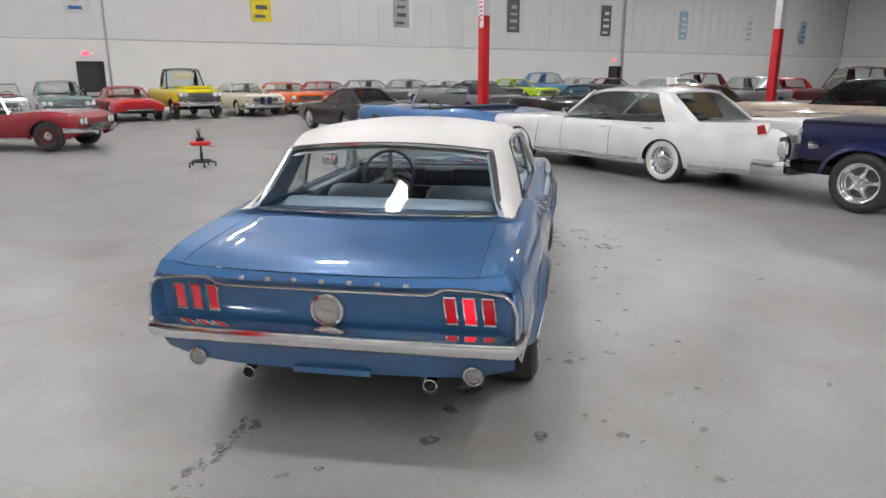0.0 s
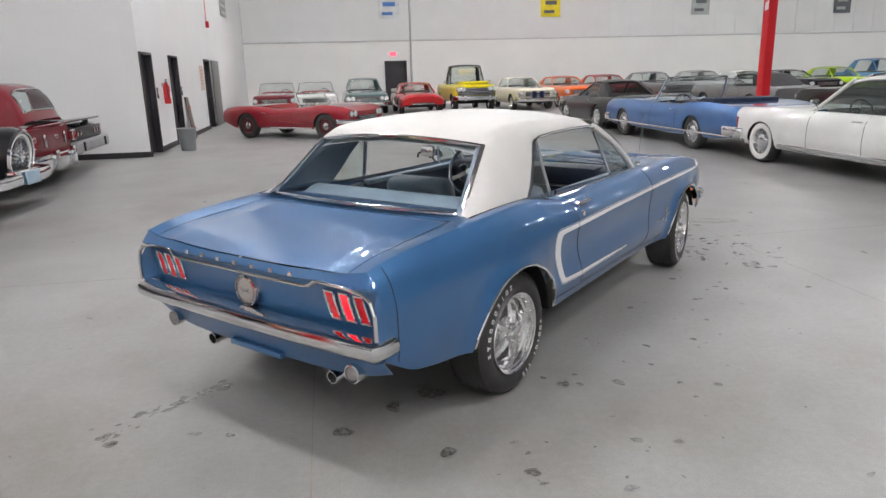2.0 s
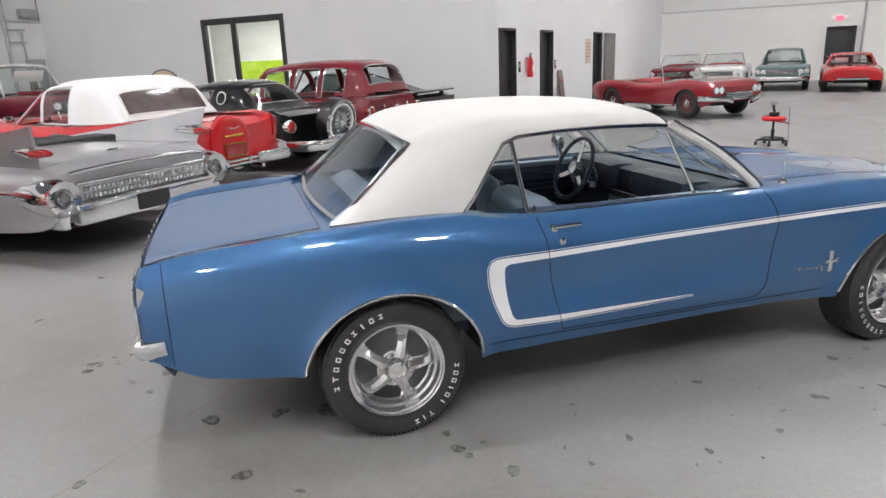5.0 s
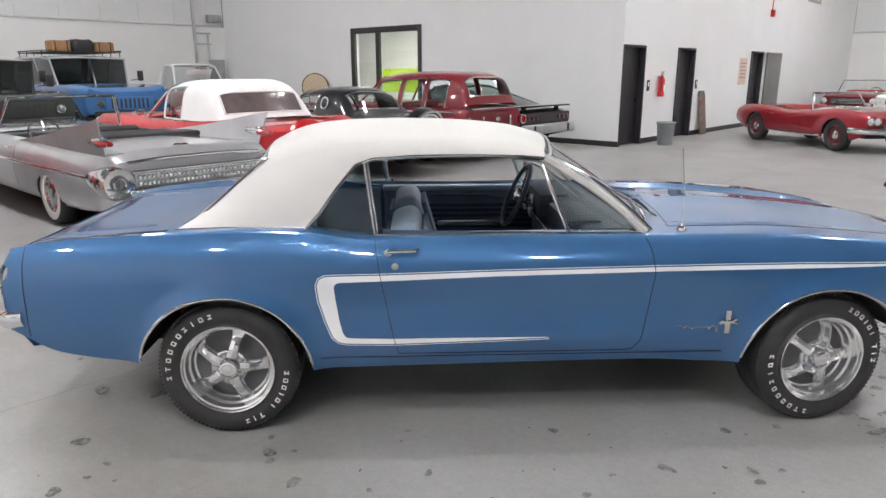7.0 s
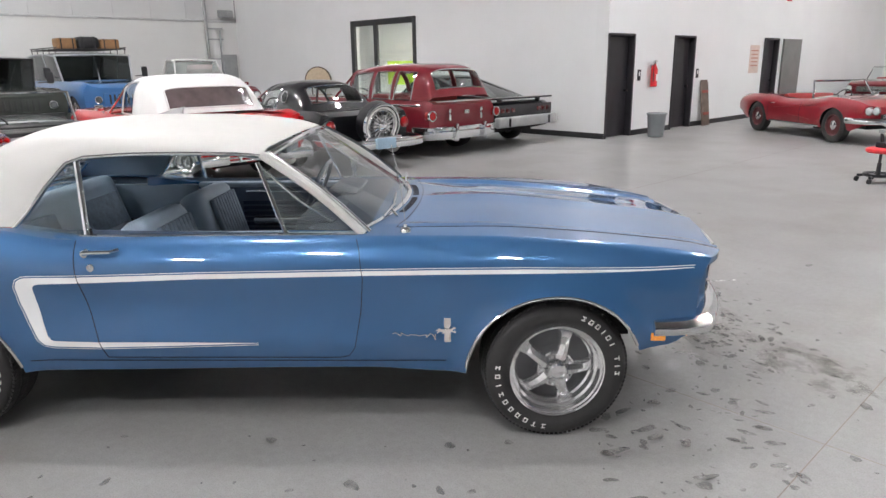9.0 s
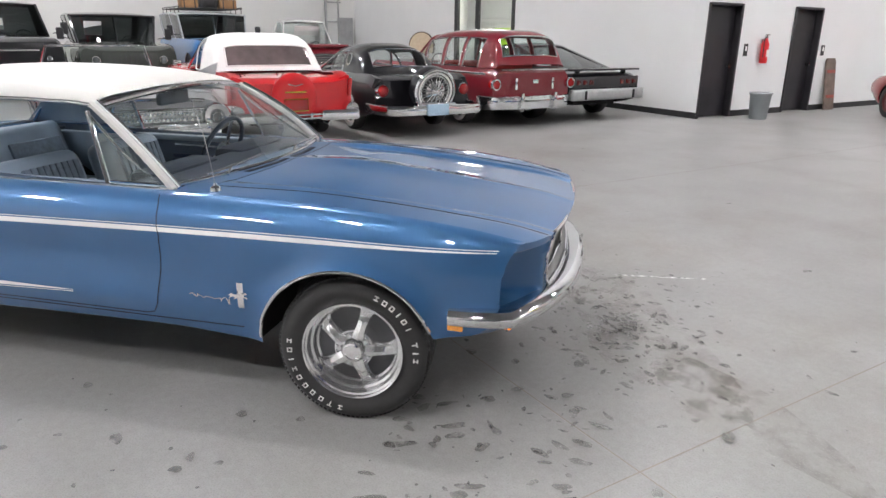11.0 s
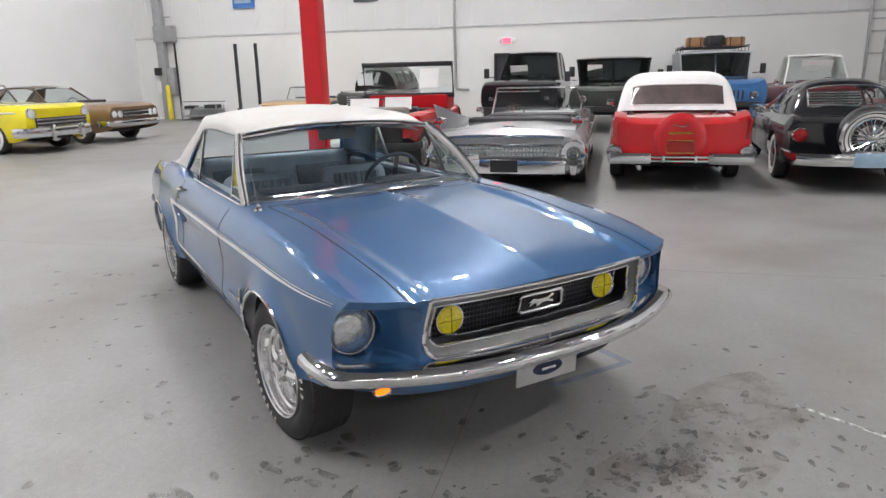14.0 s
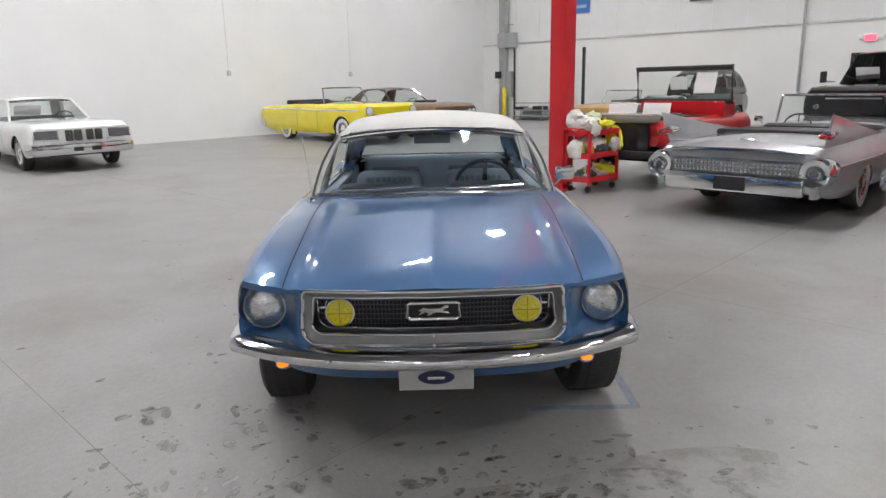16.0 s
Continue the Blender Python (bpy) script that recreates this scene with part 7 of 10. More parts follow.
# ----- silver finned convertible
def finned_convertible():
    sh = auto_shape(1.5, 0.95, 3.3, 0.99, 0.86, 0.9, 0.885, sill=0.24, arch=0.33, hub=0.24, tail_z=-0.02, nose_z=0.0, bow=(0.04, 0.08), flat=2.6, taper=(0.95, 0.93))
    cab = (-0.05, 2.15)
    car = auto(hall(-4.85, 1.4, 0, 90), "silver fifties convertible with tall tail fins and jewelled rear grille", SILVER, sh, cab, seat=SEAT_BLK, wheels="white", front=((0.72, 0.66, 0.075), (0.55, 0.66, 0.075)), bump=(0.42, None), name="convertible_car", open_screen=(2.2, 1.95, 1.30, 0.66), strip=lambda y: 0.62, grill=(1.3, 0.2, 0.55, 5))
    for s in (-1, 1):
        # blade fin, flush with the flank and leaning out to its tip
        rows = []
        for t in np.linspace(0, 1, 18):
            y = 1.0 - 2.36 * t
            h = 0.36 * t ** 1.15
            zb = sh.belt(y) - 0.01
            q = -0.1 * t ** 4
            rows.append([Vector((s * sh.side(y, zb - 0.16), y, zb - 0.16)), Vector((s * (sh.edge(y) + 0.012 * t), y, zb)), Vector((s * (0.885 + 0.01 * t), y + q * 0.5, zb + h * 0.55)), Vector((s * (0.895 + 0.03 * t), y + q, zb + h)), Vector((s * (0.88 + 0.03 * t), y + q, zb + h)), Vector((s * 0.868, y + q * 0.5, zb + h * 0.45)), Vector((s * 0.84, y, zb + h * 0.08)), Vector((s * 0.66, y, sh.top(y, 0.66) + 0.002))])
        bm = grid(smooth_rows(rows, 2))
        last = [bm.verts.new(p) for p in rows[-1]]
        bm.faces.new(last)
        fin = part("tail_fin", bm, SILVER, car, "tall pointed tail fin")
        # rocket lamps on the fin
        for dz in (0.0, 0.06):
            b = part("bullet_lamp", lathe([(-0.17, 0.0), (-0.14, 0.02), (-0.07, 0.034), (0.02, 0.036)], 16, "y", None, (s * (0.84 + dz), -1.40, 0.965)), RED_DARK, fin, "red bullet tail lamp")
        part("lamp_pod", lathe([(-0.02, 0.05), (0.03, 0.055), (0.3, 0.03), (0.36, 0.0)], 16, "y", None, (s * 0.865, -1.40, 0.975)), CHROME, fin)
        # round pods low down
        pod = part("bumper_pod", lathe([(-0.06, 0.105), (-0.08, 0.145), (-0.03, 0.165), (0.14, 0.165), (0.42, 0.12), (0.5, 0.0)], 28, "y"), CHROME, car, "round chrome bumper pod", m=pose(s * 0.84, -1.53, 0.595))
        part("pod_lens", lathe([(-0.06, 0.088), (-0.045, 0.05), (-0.05, 0.045), (-0.055, 0.0)], 24, "y"), lens_mat("smoke_lens", (0.25, 0.25, 0.26)), pod)
        part("pod_ring", lathe([(-0.085, 0.05), (-0.09, 0.058), (-0.075, 0.064), (-0.07, 0.05)], 24, "y", close=True), CHROME, pod)
        bm = bmesh.new()
        slab([(s * 0.84 - 0.045, -1.56, 0.47), (s * 0.84 + 0.045, -1.56, 0.47), (s * 0.84 + 0.03, -1.56, 0.33), (s * 0.84 - 0.03, -1.56, 0.33)], 0.12, (0, 1, 0), bm)
        part("bumper_foot", bm, CHROME, car, smooth=20)
    y = sh.warp(0, sh.y0)
    g = bmesh.new()
    box(g, (0, y - 0.01, 0.61), (1.36, 0.05, 0.13), 0.01)
    rg = part("rear_grille", g, GALV, car, "jewelled rear grille")
    for row in range(2):
        bm = bmesh.new()
        for k in range(30):
            box(bm, (-0.64 + 1.28 * k / 29, y - 0.045, 0.58 + 0.06 * row), (0.03, 0.03, 0.045), 0.008)
        part("grille_studs", bm, CHROME, rg)
    part("grille_moulding", sweep([(-0.7, y - 0.03, 0.69), (0.7, y - 0.03, 0.69)], oval(0.02, 0.018, 8)), CHROME, rg)
    part("deck_moulding", sweep([(x, sh.warp(x, sh.y0) - 0.012, sh.top(sh.y0, x) - 0.012) for x in np.linspace(-0.72, 0.72, 15)], oval(0.018, 0.02, 8)), CHROME, car, "bright moulding along the deck edge")
    bm = bmesh.new()
    box(bm, (0, y - 0.03, 0.44), (1.5, 0.12, 0.2), 0.03)
    rb = part("bumper", bm, CHROME, car, "deep chrome rear bumper")
    bm = bmesh.new()
    box(bm, (0, y - 0.1, 0.44), (0.34, 0.02, 0.15), 0.008)
    part("plate_well", bm, BLACK, rb)
    bm = bmesh.new()
    box(bm, (0, -0.12, 0.9), (1.45, 0.35, 0.07), 0.03)
    part("top_boot", bm, CLOTH_B, car, "folded black top under its boot")
    bm = lathe([(0, 0.0), (0, 0.03), (0.012, 0.02), (0.012, 0)], 12, "z", None, (0, -1.2, 0.885))
    for v in bm.verts:
        v.co.x *= 3
    part("deck_badge", bm, CHROME, car)
    mirror(car, -0.9, 1.9, 0.87, -1)
    return car


finned_convertible()


# ----- red and white soft-top
def red_softtop():
    sh = auto_shape(1.2, 0.9, 3.0, 0.94, 0.92, 0.98, 0.93, tail_z=0.05, bow=(0.06, 0.08), flat=5.0, taper=(0.95, 0.93))
    cab = (-0.05, 1.95)
    car = auto(hall(-5.55, 3.57, 0, 89), "bright red fifties convertible with its white soft top raised", RED, sh, cab, seat=SEAT_RED, wheels="hubcap", front=((0.74, 0.75, 0.09),), bump=(0.45, None), name="convertible_car", grill=(1.3, 0.2, 0.62, 3))
    y = sh.warp(0, sh.y0)
    pts = dome_top(car, CLOTH_W, [(1.45, 1.43, 0.74, 0.64, 0.95), (1.0, 1.50, 0.80, 0.69, 0.95), (0.3, 1.52, 0.83, 0.71, 0.95), (0.1, 1.475, 0.83, 0.72, 0.955), (-0.03, 1.36, 0.83, 0.73, 0.96), (-0.18, 1.12, 0.82, 0.75, 0.965), (-0.26, 0.99, 0.81, 0.76, 0.97)], [(-0.04, -0.225, 9, 23, "rear_window", "clear flexible rear window in the soft top"), (1.4, 0.72, 0, 7, "side_window", ""), (1.4, 0.72, 25, 32, "side_window", "")], 5.2, rows=64, trim=CLOTH_W, label="raised white cloth soft top")
    front_glass(sh, car, 1.95, pts[0])
    # trunk bulge shaped like a spare wheel
    bm = lathe([(0.06, 0.33), (-0.004, 0.325), (-0.03, 0.29), (-0.042, 0.25), (-0.036, 0.2), (-0.034, 0.0)], 40, "y", None, (0, y, 0.68))
    bulge = part("spare_bulge", bm, RED, car, "round red trunk bulge with gold script")
    part("trunk_emblem", sweep([(-0.1, y - 0.06, 0.86), (0, y - 0.065, 0.835), (0.1, y - 0.06, 0.86)], oval(0.006, 0.008, 6)), CHROME, bulge)
    gold = plain("gold_trim", (0.6, 0.36, 0.06), 0.25, 0.9)
    part("script_bar", sweep([(-0.15, y - 0.06, 0.755), (0.15, y - 0.06, 0.755)], oval(0.004, 0.012, 6)), gold, bulge)
    bm = bmesh.new()
    box(bm, (0, y - 0.05, 0.58), (0.34, 0.03, 0.17), 0.008)
    pw = part("plate_well", bm, RED_DARK, car)
    part("plate_frame", sweep([(-0.165, y - 0.07, 0.5), (0.165, y - 0.07, 0.5), (0.165, y - 0.07, 0.66), (-0.165, y - 0.07, 0.66)], oval(0.009, 0.009, 6), closed=True), gold, pw)
    # split rear bumper with chunky ends
    for s in (-1, 1):
        bm = bmesh.new()
        box(bm, (s * 0.63, y - 0.05, 0.43), (0.56, 0.2, 0.15), 0.05, pose(0, 0, 0, 0, 0, -s * 4).to_3x3(), 3)
        b = part("bumper_end", bm, CHROME, car, "chunky chrome bumper end")
        part("lamp_tunnel", lathe([(-0.05, 0.06), (-0.07, 0.095), (0.0, 0.115), (0.25, 0.1), (0.3, 0.0)], 24, "y"), CHROME, b, m=pose(s * 0.82, y - 0.02, 0.50))
        # tall sweeping lamp in the canted fin
        bm = bmesh.new()
        box(bm, (s * 0.83, y + 0.04, 0.80), (0.06, 0.08, 0.26), 0.025, pose(0, 0, 0, 0, s * 5, 0).to_3x3())
        part("taillight", bm, RED_DARK, car)
        rows = []
        for t in np.linspace(0, 1, 10):
            yy = 0.8 - 2.0 * t
            zb = sh.belt(yy)
            rows.append([Vector((s * sh.side(yy, zb - 0.14), yy, zb - 0.14)), Vector((s * (0.845 - 0.005 * t), yy, zb + 0.045 * t)), Vector((s * 0.80, yy, zb + 0.05 * t)), Vector((s * 0.68, yy, zb + 0.012))])
        bm = grid(rows)
        bm.faces.new([bm.verts.new(p) for p in rows[-1]])
        part("tail_fin", bm, RED, car)
        bm = grid([[Vector((s * (sh.side(yy, z) + 0.004), yy, z)) for z in np.linspace(0.60, 0.60 + 0.2 * k, 4)] for yy, k in zip(np.linspace(2.6, -1.12, 24), np.linspace(0.1, 1.3, 24))])
        part("side_flash", bm, WHITE_P, car, "white side flash")
    bm = bmesh.new()
    box(bm, (0, y - 0.07, 0.445), (0.78, 0.04, 0.03), 0.01)
    box(bm, (0, y - 0.07, 0.395), (0.78, 0.04, 0.03), 0.01)
    for x in (-0.2, 0.2):
        box(bm, (x, y - 0.08, 0.425), (0.04, 0.05, 0.1), 0.012)
    part("bumper_bar", bm, CHROME, car)
    for s in (-1, 1):
        part("exhaust_tip", tube([(s * 0.5, y + 0.2, 0.31), (s * 0.5, y - 0.02, 0.30)], 0.03, 12), CHROME, car)
    mirror(car, -0.9, 1.75, 0.94, -1)
    return car


red_softtop()


# ----- black two-seater with an outside spare
def spare_wheel_two_seater():
    sh = auto_shape(1.0, 0.85, 2.59, 0.89, 0.89, 0.94, 0.92, tail_z=0.01, bow=(0.06, 0.08), flat=3.0, taper=(0.95, 0.93))
    cab = (0.25, 1.72)
    car = auto(hall(-5.6, 5.8, 0, 87), "black fifties two-seat hardtop with porthole and outside spare wheel", BLACK_P, sh, cab, seat=SEAT_BLK, wheels="white", front=((0.68, 0.72, 0.09),), bump=(0.45, None), name="coupe_car", seats=(0.55,))
    y = sh.warp(0, sh.y0)
    pts = dome_top(car, BLACK_P, [(1.25, 1.30, 0.70, 0.56, 0.9), (0.9, 1.36, 0.72, 0.59, 0.9), (0.45, 1.38, 0.73, 0.60, 0.9), (0.15, 1.345, 0.73, 0.61, 0.905), (-0.02, 1.25, 0.72, 0.63, 0.905), (-0.2, 1.03, 0.70, 0.65, 0.91), (-0.28, 0.92, 0.68, 0.66, 0.91)], [(0.04, -0.205, 9, 23, "rear_window", "wide curved rear window"), (1.2, 0.6, 0, 6, "side_window", ""), (1.2, 0.6, 26, 32, "side_window", "")], 3.2, rows=52, label="rounded black hardtop roof")
    front_glass(sh, car, 1.72, pts[0])
    for s in (-1, 1):
        part("porthole", lathe([(0.0, 0.105), (0.012, 0.105), (0.014, 0.088), (0.0, 0.085)], 24, "x", close=True), CHROME, car, "round porthole window", m=pose(s * 0.695, 0.32, 1.12, 0, s * -16, 0))
        part("porthole_glass", lathe([(0.004, 0.086), (0.006, 0.0)], 24, "x"), DARK_GLASS, car, m=pose(s * 0.695, 0.32, 1.12, 0, s * -16, 0))
        t = part("taillight", lathe([(0.1, 0.1), (-0.03, 0.098), (-0.045, 0.088), (-0.03, 0.078), (0.0, 0.07)], 28, "y", close=True), CHROME, car, "round red lamp in a chrome ring", m=pose(s * 0.71, y + 0.0, 0.70))
        part("lens", lathe([(-0.02, 0.08), (-0.045, 0.06), (-0.05, 0.045), (-0.06, 0.0)], 24, "y"), RED_DARK, t)
        rows = []
        for k in np.linspace(0, 1, 10):
            yy = 0.5 - 1.5 * k
            zb = sh.belt(yy)
            rows.append([Vector((s * 0.86, yy, zb - 0.1)), Vector((s * 0.79, yy, zb + 0.04 * k)), Vector((s * 0.74, yy, zb + 0.04 * k)), Vector((s * 0.62, yy, zb + 0.005))])
        bm = grid(rows)
        bm.faces.new([bm.verts.new(p) for p in rows[-1]])
        part("tail_fin", bm, BLACK_P, car)
    ys = y - 0.3
    sp = part("spare_cover", lathe([(0.13, 0.30), (0.11, 0.345), (0.0, 0.36), (-0.1, 0.345), (-0.12, 0.31), (-0.1, 0.28)], 40, "y"), BLACK_P, car, "outside spare wheel with a chrome ring and wire disc", m=pose(0, ys, 0.72, 10, 0, 0))
    part("chrome_band", lathe([(-0.105, 0.352), (-0.128, 0.33), (-0.125, 0.31), (-0.1, 0.30)], 40, "y", close=True), CHROME, sp)
    part("wire_disc", lathe([(-0.09, 0.255), (-0.11, 0.24), (-0.09, 0.2), (-0.12, 0.08), (-0.14, 0.06), (-0.15, 0.0)], 32, "y"), CHROME, sp)
    bm = bmesh.new()
    for k in range(28):
        a = 2 * math.pi * k / 28
        b = a + (0.22 if k % 2 else -0.22)
        tube([(0.07 * math.cos(a), -0.135, 0.07 * math.sin(a)), (0.23 * math.cos(b), -0.108, 0.23 * math.sin(b))], 0.006, 5, bm)
    part("wire_spokes", bm, CHROME, sp)
    part("whitewall", lathe([(-0.1, 0.3), (-0.115, 0.285), (-0.105, 0.258), (-0.09, 0.255)], 40, "y", close=True), WHITE_RUBBER, sp)
    pts = [(-0.87, y + 0.2, 0.44), (-0.86, y - 0.1, 0.44), (-0.78, ys - 0.08, 0.43)] + [(x, ys - 0.16, 0.43) for x in np.linspace(-0.55, 0.55, 7)] + [(0.78, ys - 0.08, 0.43), (0.86, y - 0.1, 0.44), (0.87, y + 0.2, 0.44)]
    b = part("bumper", sweep(pts, oval(0.035, 0.075, 10, 3)), CHROME, car, "extended chrome bumper")
    bm = bmesh.new()
    box(bm, (0, ys - 0.1, 0.50), (0.66, 0.16, 0.1), 0.04)
    part("bumper_crest", bm, CHROME, b)
    bm = bmesh.new()
    box(bm, (0, ys - 0.21, 0.44), (0.36, 0.02, 0.17), 0.006)
    part("license_plate", bm, plain("pale_blue_plate", (0.3, 0.42, 0.52), 0.4), b, "pale blue license plate")
    bm = bmesh.new()
    box(bm, (0, y - 0.16, 0.40), (1.55, 0.4, 0.06), 0.02)
    part("splash_pan", bm, BLACK_P, car)
    return car


spare_wheel_two_seater()


# ----- maroon wagon
def wagon():
    sh = auto_shape(0.95, 0.85, 2.92, 0.93, 0.99, 1.02, 0.99, tail_z=0.0, nose_z=-0.02, bow=(0.08, 0.1), flat=4.0, taper=(0.93, 0.9))
    cab = (-0.8, 1.9)
    car = auto(hall(-5.55, 7.95, 0, 90), "maroon fifties two-door station wagon", MAROON, sh, cab, seat=SEAT_RED, wheels="white", front=((0.7, 0.78, 0.09),), bump=(0.45, 0.43), bh=0.11, name="station_wagon", guards=0.36, seats=(-0.1, 1.0), strip=lambda y: 0.9)
    y = sh.warp(0, sh.y0)
    pts = dome_top(car, MAROON, [(1.45, 1.52, 0.80, 0.64, 1.0), (1.0, 1.60, 0.83, 0.67, 1.0), (0.2, 1.635, 0.84, 0.68, 1.0), (-0.4, 1.62, 0.83, 0.67, 1.0), (-0.68, 1.56, 0.80, 0.66, 1.0), (-0.78, 1.45, 0.78, 0.66, 1.0), (-0.92, 1.06, 0.76, 0.70, 1.0)], [(-0.72, -0.88, 8, 24, "rear_window", "wide tailgate window")] + [(a, b, k, k + 6, "side_window", "") for a, b in ((1.3, 0.76), (0.62, 0.08), (-0.04, -0.46)) for k in (0, 26)], 4.4, rows=40, label="rounded maroon wagon roof")
    front_glass(sh, car, 1.9, pts[0], MAROON)
    for s in (-1, 1):
        t = part("taillight", lathe([(0.1, 0.085), (-0.02, 0.08), (-0.035, 0.065), (-0.03, 0.0)], 24, "y"), RED_DARK, car, m=pose(s * 0.82, y - 0.0, 0.74))
        part("lamp_ring", lathe([(0.02, 0.09), (-0.025, 0.092), (-0.03, 0.075), (0.0, 0.075)], 24, "y", close=True), CHROME, t)
        bm = bmesh.new()
        box(bm, (s * 0.4, y - 0.01, 0.74), (0.05, 0.04, 0.2), 0.015)
        part("hinge_strap", bm, CHROME, car, "chrome tailgate hinge")
    part("tailgate_trim", sweep([(-0.72, y - 0.015, 0.97), (0.72, y - 0.015, 0.97)], oval(0.012, 0.012, 6)), CHROME, car)
    bm = bmesh.new()
    box(bm, (0, y - 0.03, 0.78), (0.12, 0.04, 0.07), 0.02)
    part("tailgate_handle", bm, CHROME, car)
    return car


wagon()


# ----- black fastback beside the office wall
sh = auto_shape(1.05, 0.95, 3.07, 0.95, 0.86, 0.92, 0.9, bow=(0.02, 0.08), flat=4.0, taper=(0.96, 0.94))
fast = auto(hall(-5.7, 9.75, 0, 91), "black late-sixties fastback with a wide dark rear panel", BLACK_P, sh, (0.1, 2.0), green=(-0.7, 0.75, 1.45, 2.0, 1.36, 0.6), roof=BLACK_P, wheels="hubcap", bump=(0.45, None), name="fastback_car", cw=(0.95, 0.1), glass=DARK_GLASS)
bm = bmesh.new()
box(bm, (0, sh.warp(0, sh.y0) - 0.01, 0.72), (1.68, 0.03, 0.2), 0.01)
part("rear_panel", bm, BLACK, fast)
for s in (-1, 1):
    for k in range(3):
        tail_lamp(fast, (s * (0.4 + 0.16 * k), sh.warp(0.5, sh.y0) - 0.03, 0.72), (0.1, 0.03, 0.09), lens_mat("dark_lens", (0.09, 0.012, 0.012)))
bm = bmesh.new()
box(bm, (0, sh.y0 + 0.08, 0.945), (1.72, 0.24, 0.035), 0.012)
sp = part("deck_spoiler", bm, BLACK_P, fast, "black pedestal rear spoiler")
for x in (-0.6, 0.6):
    part("spoiler_foot", boxes(((x, sh.y0 + 0.14, 0.89), (0.06, 0.1, 0.1)), bevel=0.02), BLACK_P, sp)
bm = bmesh.new()
box(bm, (0, sh.warp(0, sh.y0) - 0.06, 0.50), (1.86, 0.14, 0.2), 0.05, None, 3)
gb = part("bumper", bm, plain("dull_silver_bumper", (0.4, 0.41, 0.41), 0.38, 0.6), fast, "deep silver painted bumper")
for x in (-0.62, 0.62):
    part("bumper_guard", boxes(((x, sh.warp(0, sh.y0) - 0.14, 0.50), (0.035, 0.04, 0.16)), bevel=0.012), BLACK, gb)


# ----- maroon open two-seater
def open_roadster():
    sh = Shape().setup(
        -0.92, 3.26, 2.59,
        belt=((-0.92, 0.72), (-0.75, 0.80), (0.0, 0.85), (0.5, 0.81), (0.9, 0.76), (1.7, 0.79), (2.5, 0.87), (3.05, 0.83), (3.26, 0.75)),
        width=((-0.92, 0.74), (-0.6, 0.83), (0.0, 0.89), (1.2, 0.85), (2.5, 0.89), (3.05, 0.86), (3.26, 0.79)),
        crown=((-0.92, 0.72), (-0.6, 0.84), (0.1, 0.86), (1.7, 0.86), (2.4, 0.88), (3.05, 0.82), (3.26, 0.70)),
        sill=((-0.92, 0.42), (-0.4, 0.26), (3.0, 0.26), (3.26, 0.38)), arch=0.37, hub=0.33, bow=(0.1, 0.08), flat=2.6)
    car = auto(hall(-1.86, 16.22, 0, -126.4), "maroon open two-seat roadster with dark red steel wheels", DEEP_RED, sh, (0.42, 1.62), seat=SEAT_RED, wheels="plainsteel", r=0.335, w=0.19, bump=(None, None), name="roadster_car", open_screen=(1.72, 1.5, 1.16, 0.58), seats=(0.6,))
    for s in (-1, 1):
        for x in (0.67, 0.53):
            head_lamp(car, s * x, sh.warp(x, sh.y1) - 0.01, 0.645, 0.068)
        pts = [(s * 0.88, 2.98, 0.46), (s * 0.86, 3.22, 0.46), (s * 0.72, 3.36, 0.46), (s * 0.46, 3.42, 0.45), (s * 0.32, 3.44, 0.40)]
        part("bumper", sweep(pts if s < 0 else pts[::-1], oval(0.038, 0.058, 8, 3)), CHROME, car)
        # side cove panel edge
        part("cove_trim", sweep([(s * (sh.side(y, z) + 0.004), y, z) for y, z in ((2.05, 0.70), (1.2, 0.62), (0.62, 0.58), (1.1, 0.46), (1.9, 0.40))], oval(0.006, 0.008, 6)), DEEP_RED, car)
    grille(car, 0.86, 0.17, sh.warp(0, sh.y1) + 0.004, 0.5, 4)
    side_strip(car, sh, 0.45, 2.15, lambda y: 0.285, 0.025)
    mirror(car, -0.82, 1.5, 0.8, -1)
    return car


open_roadster()

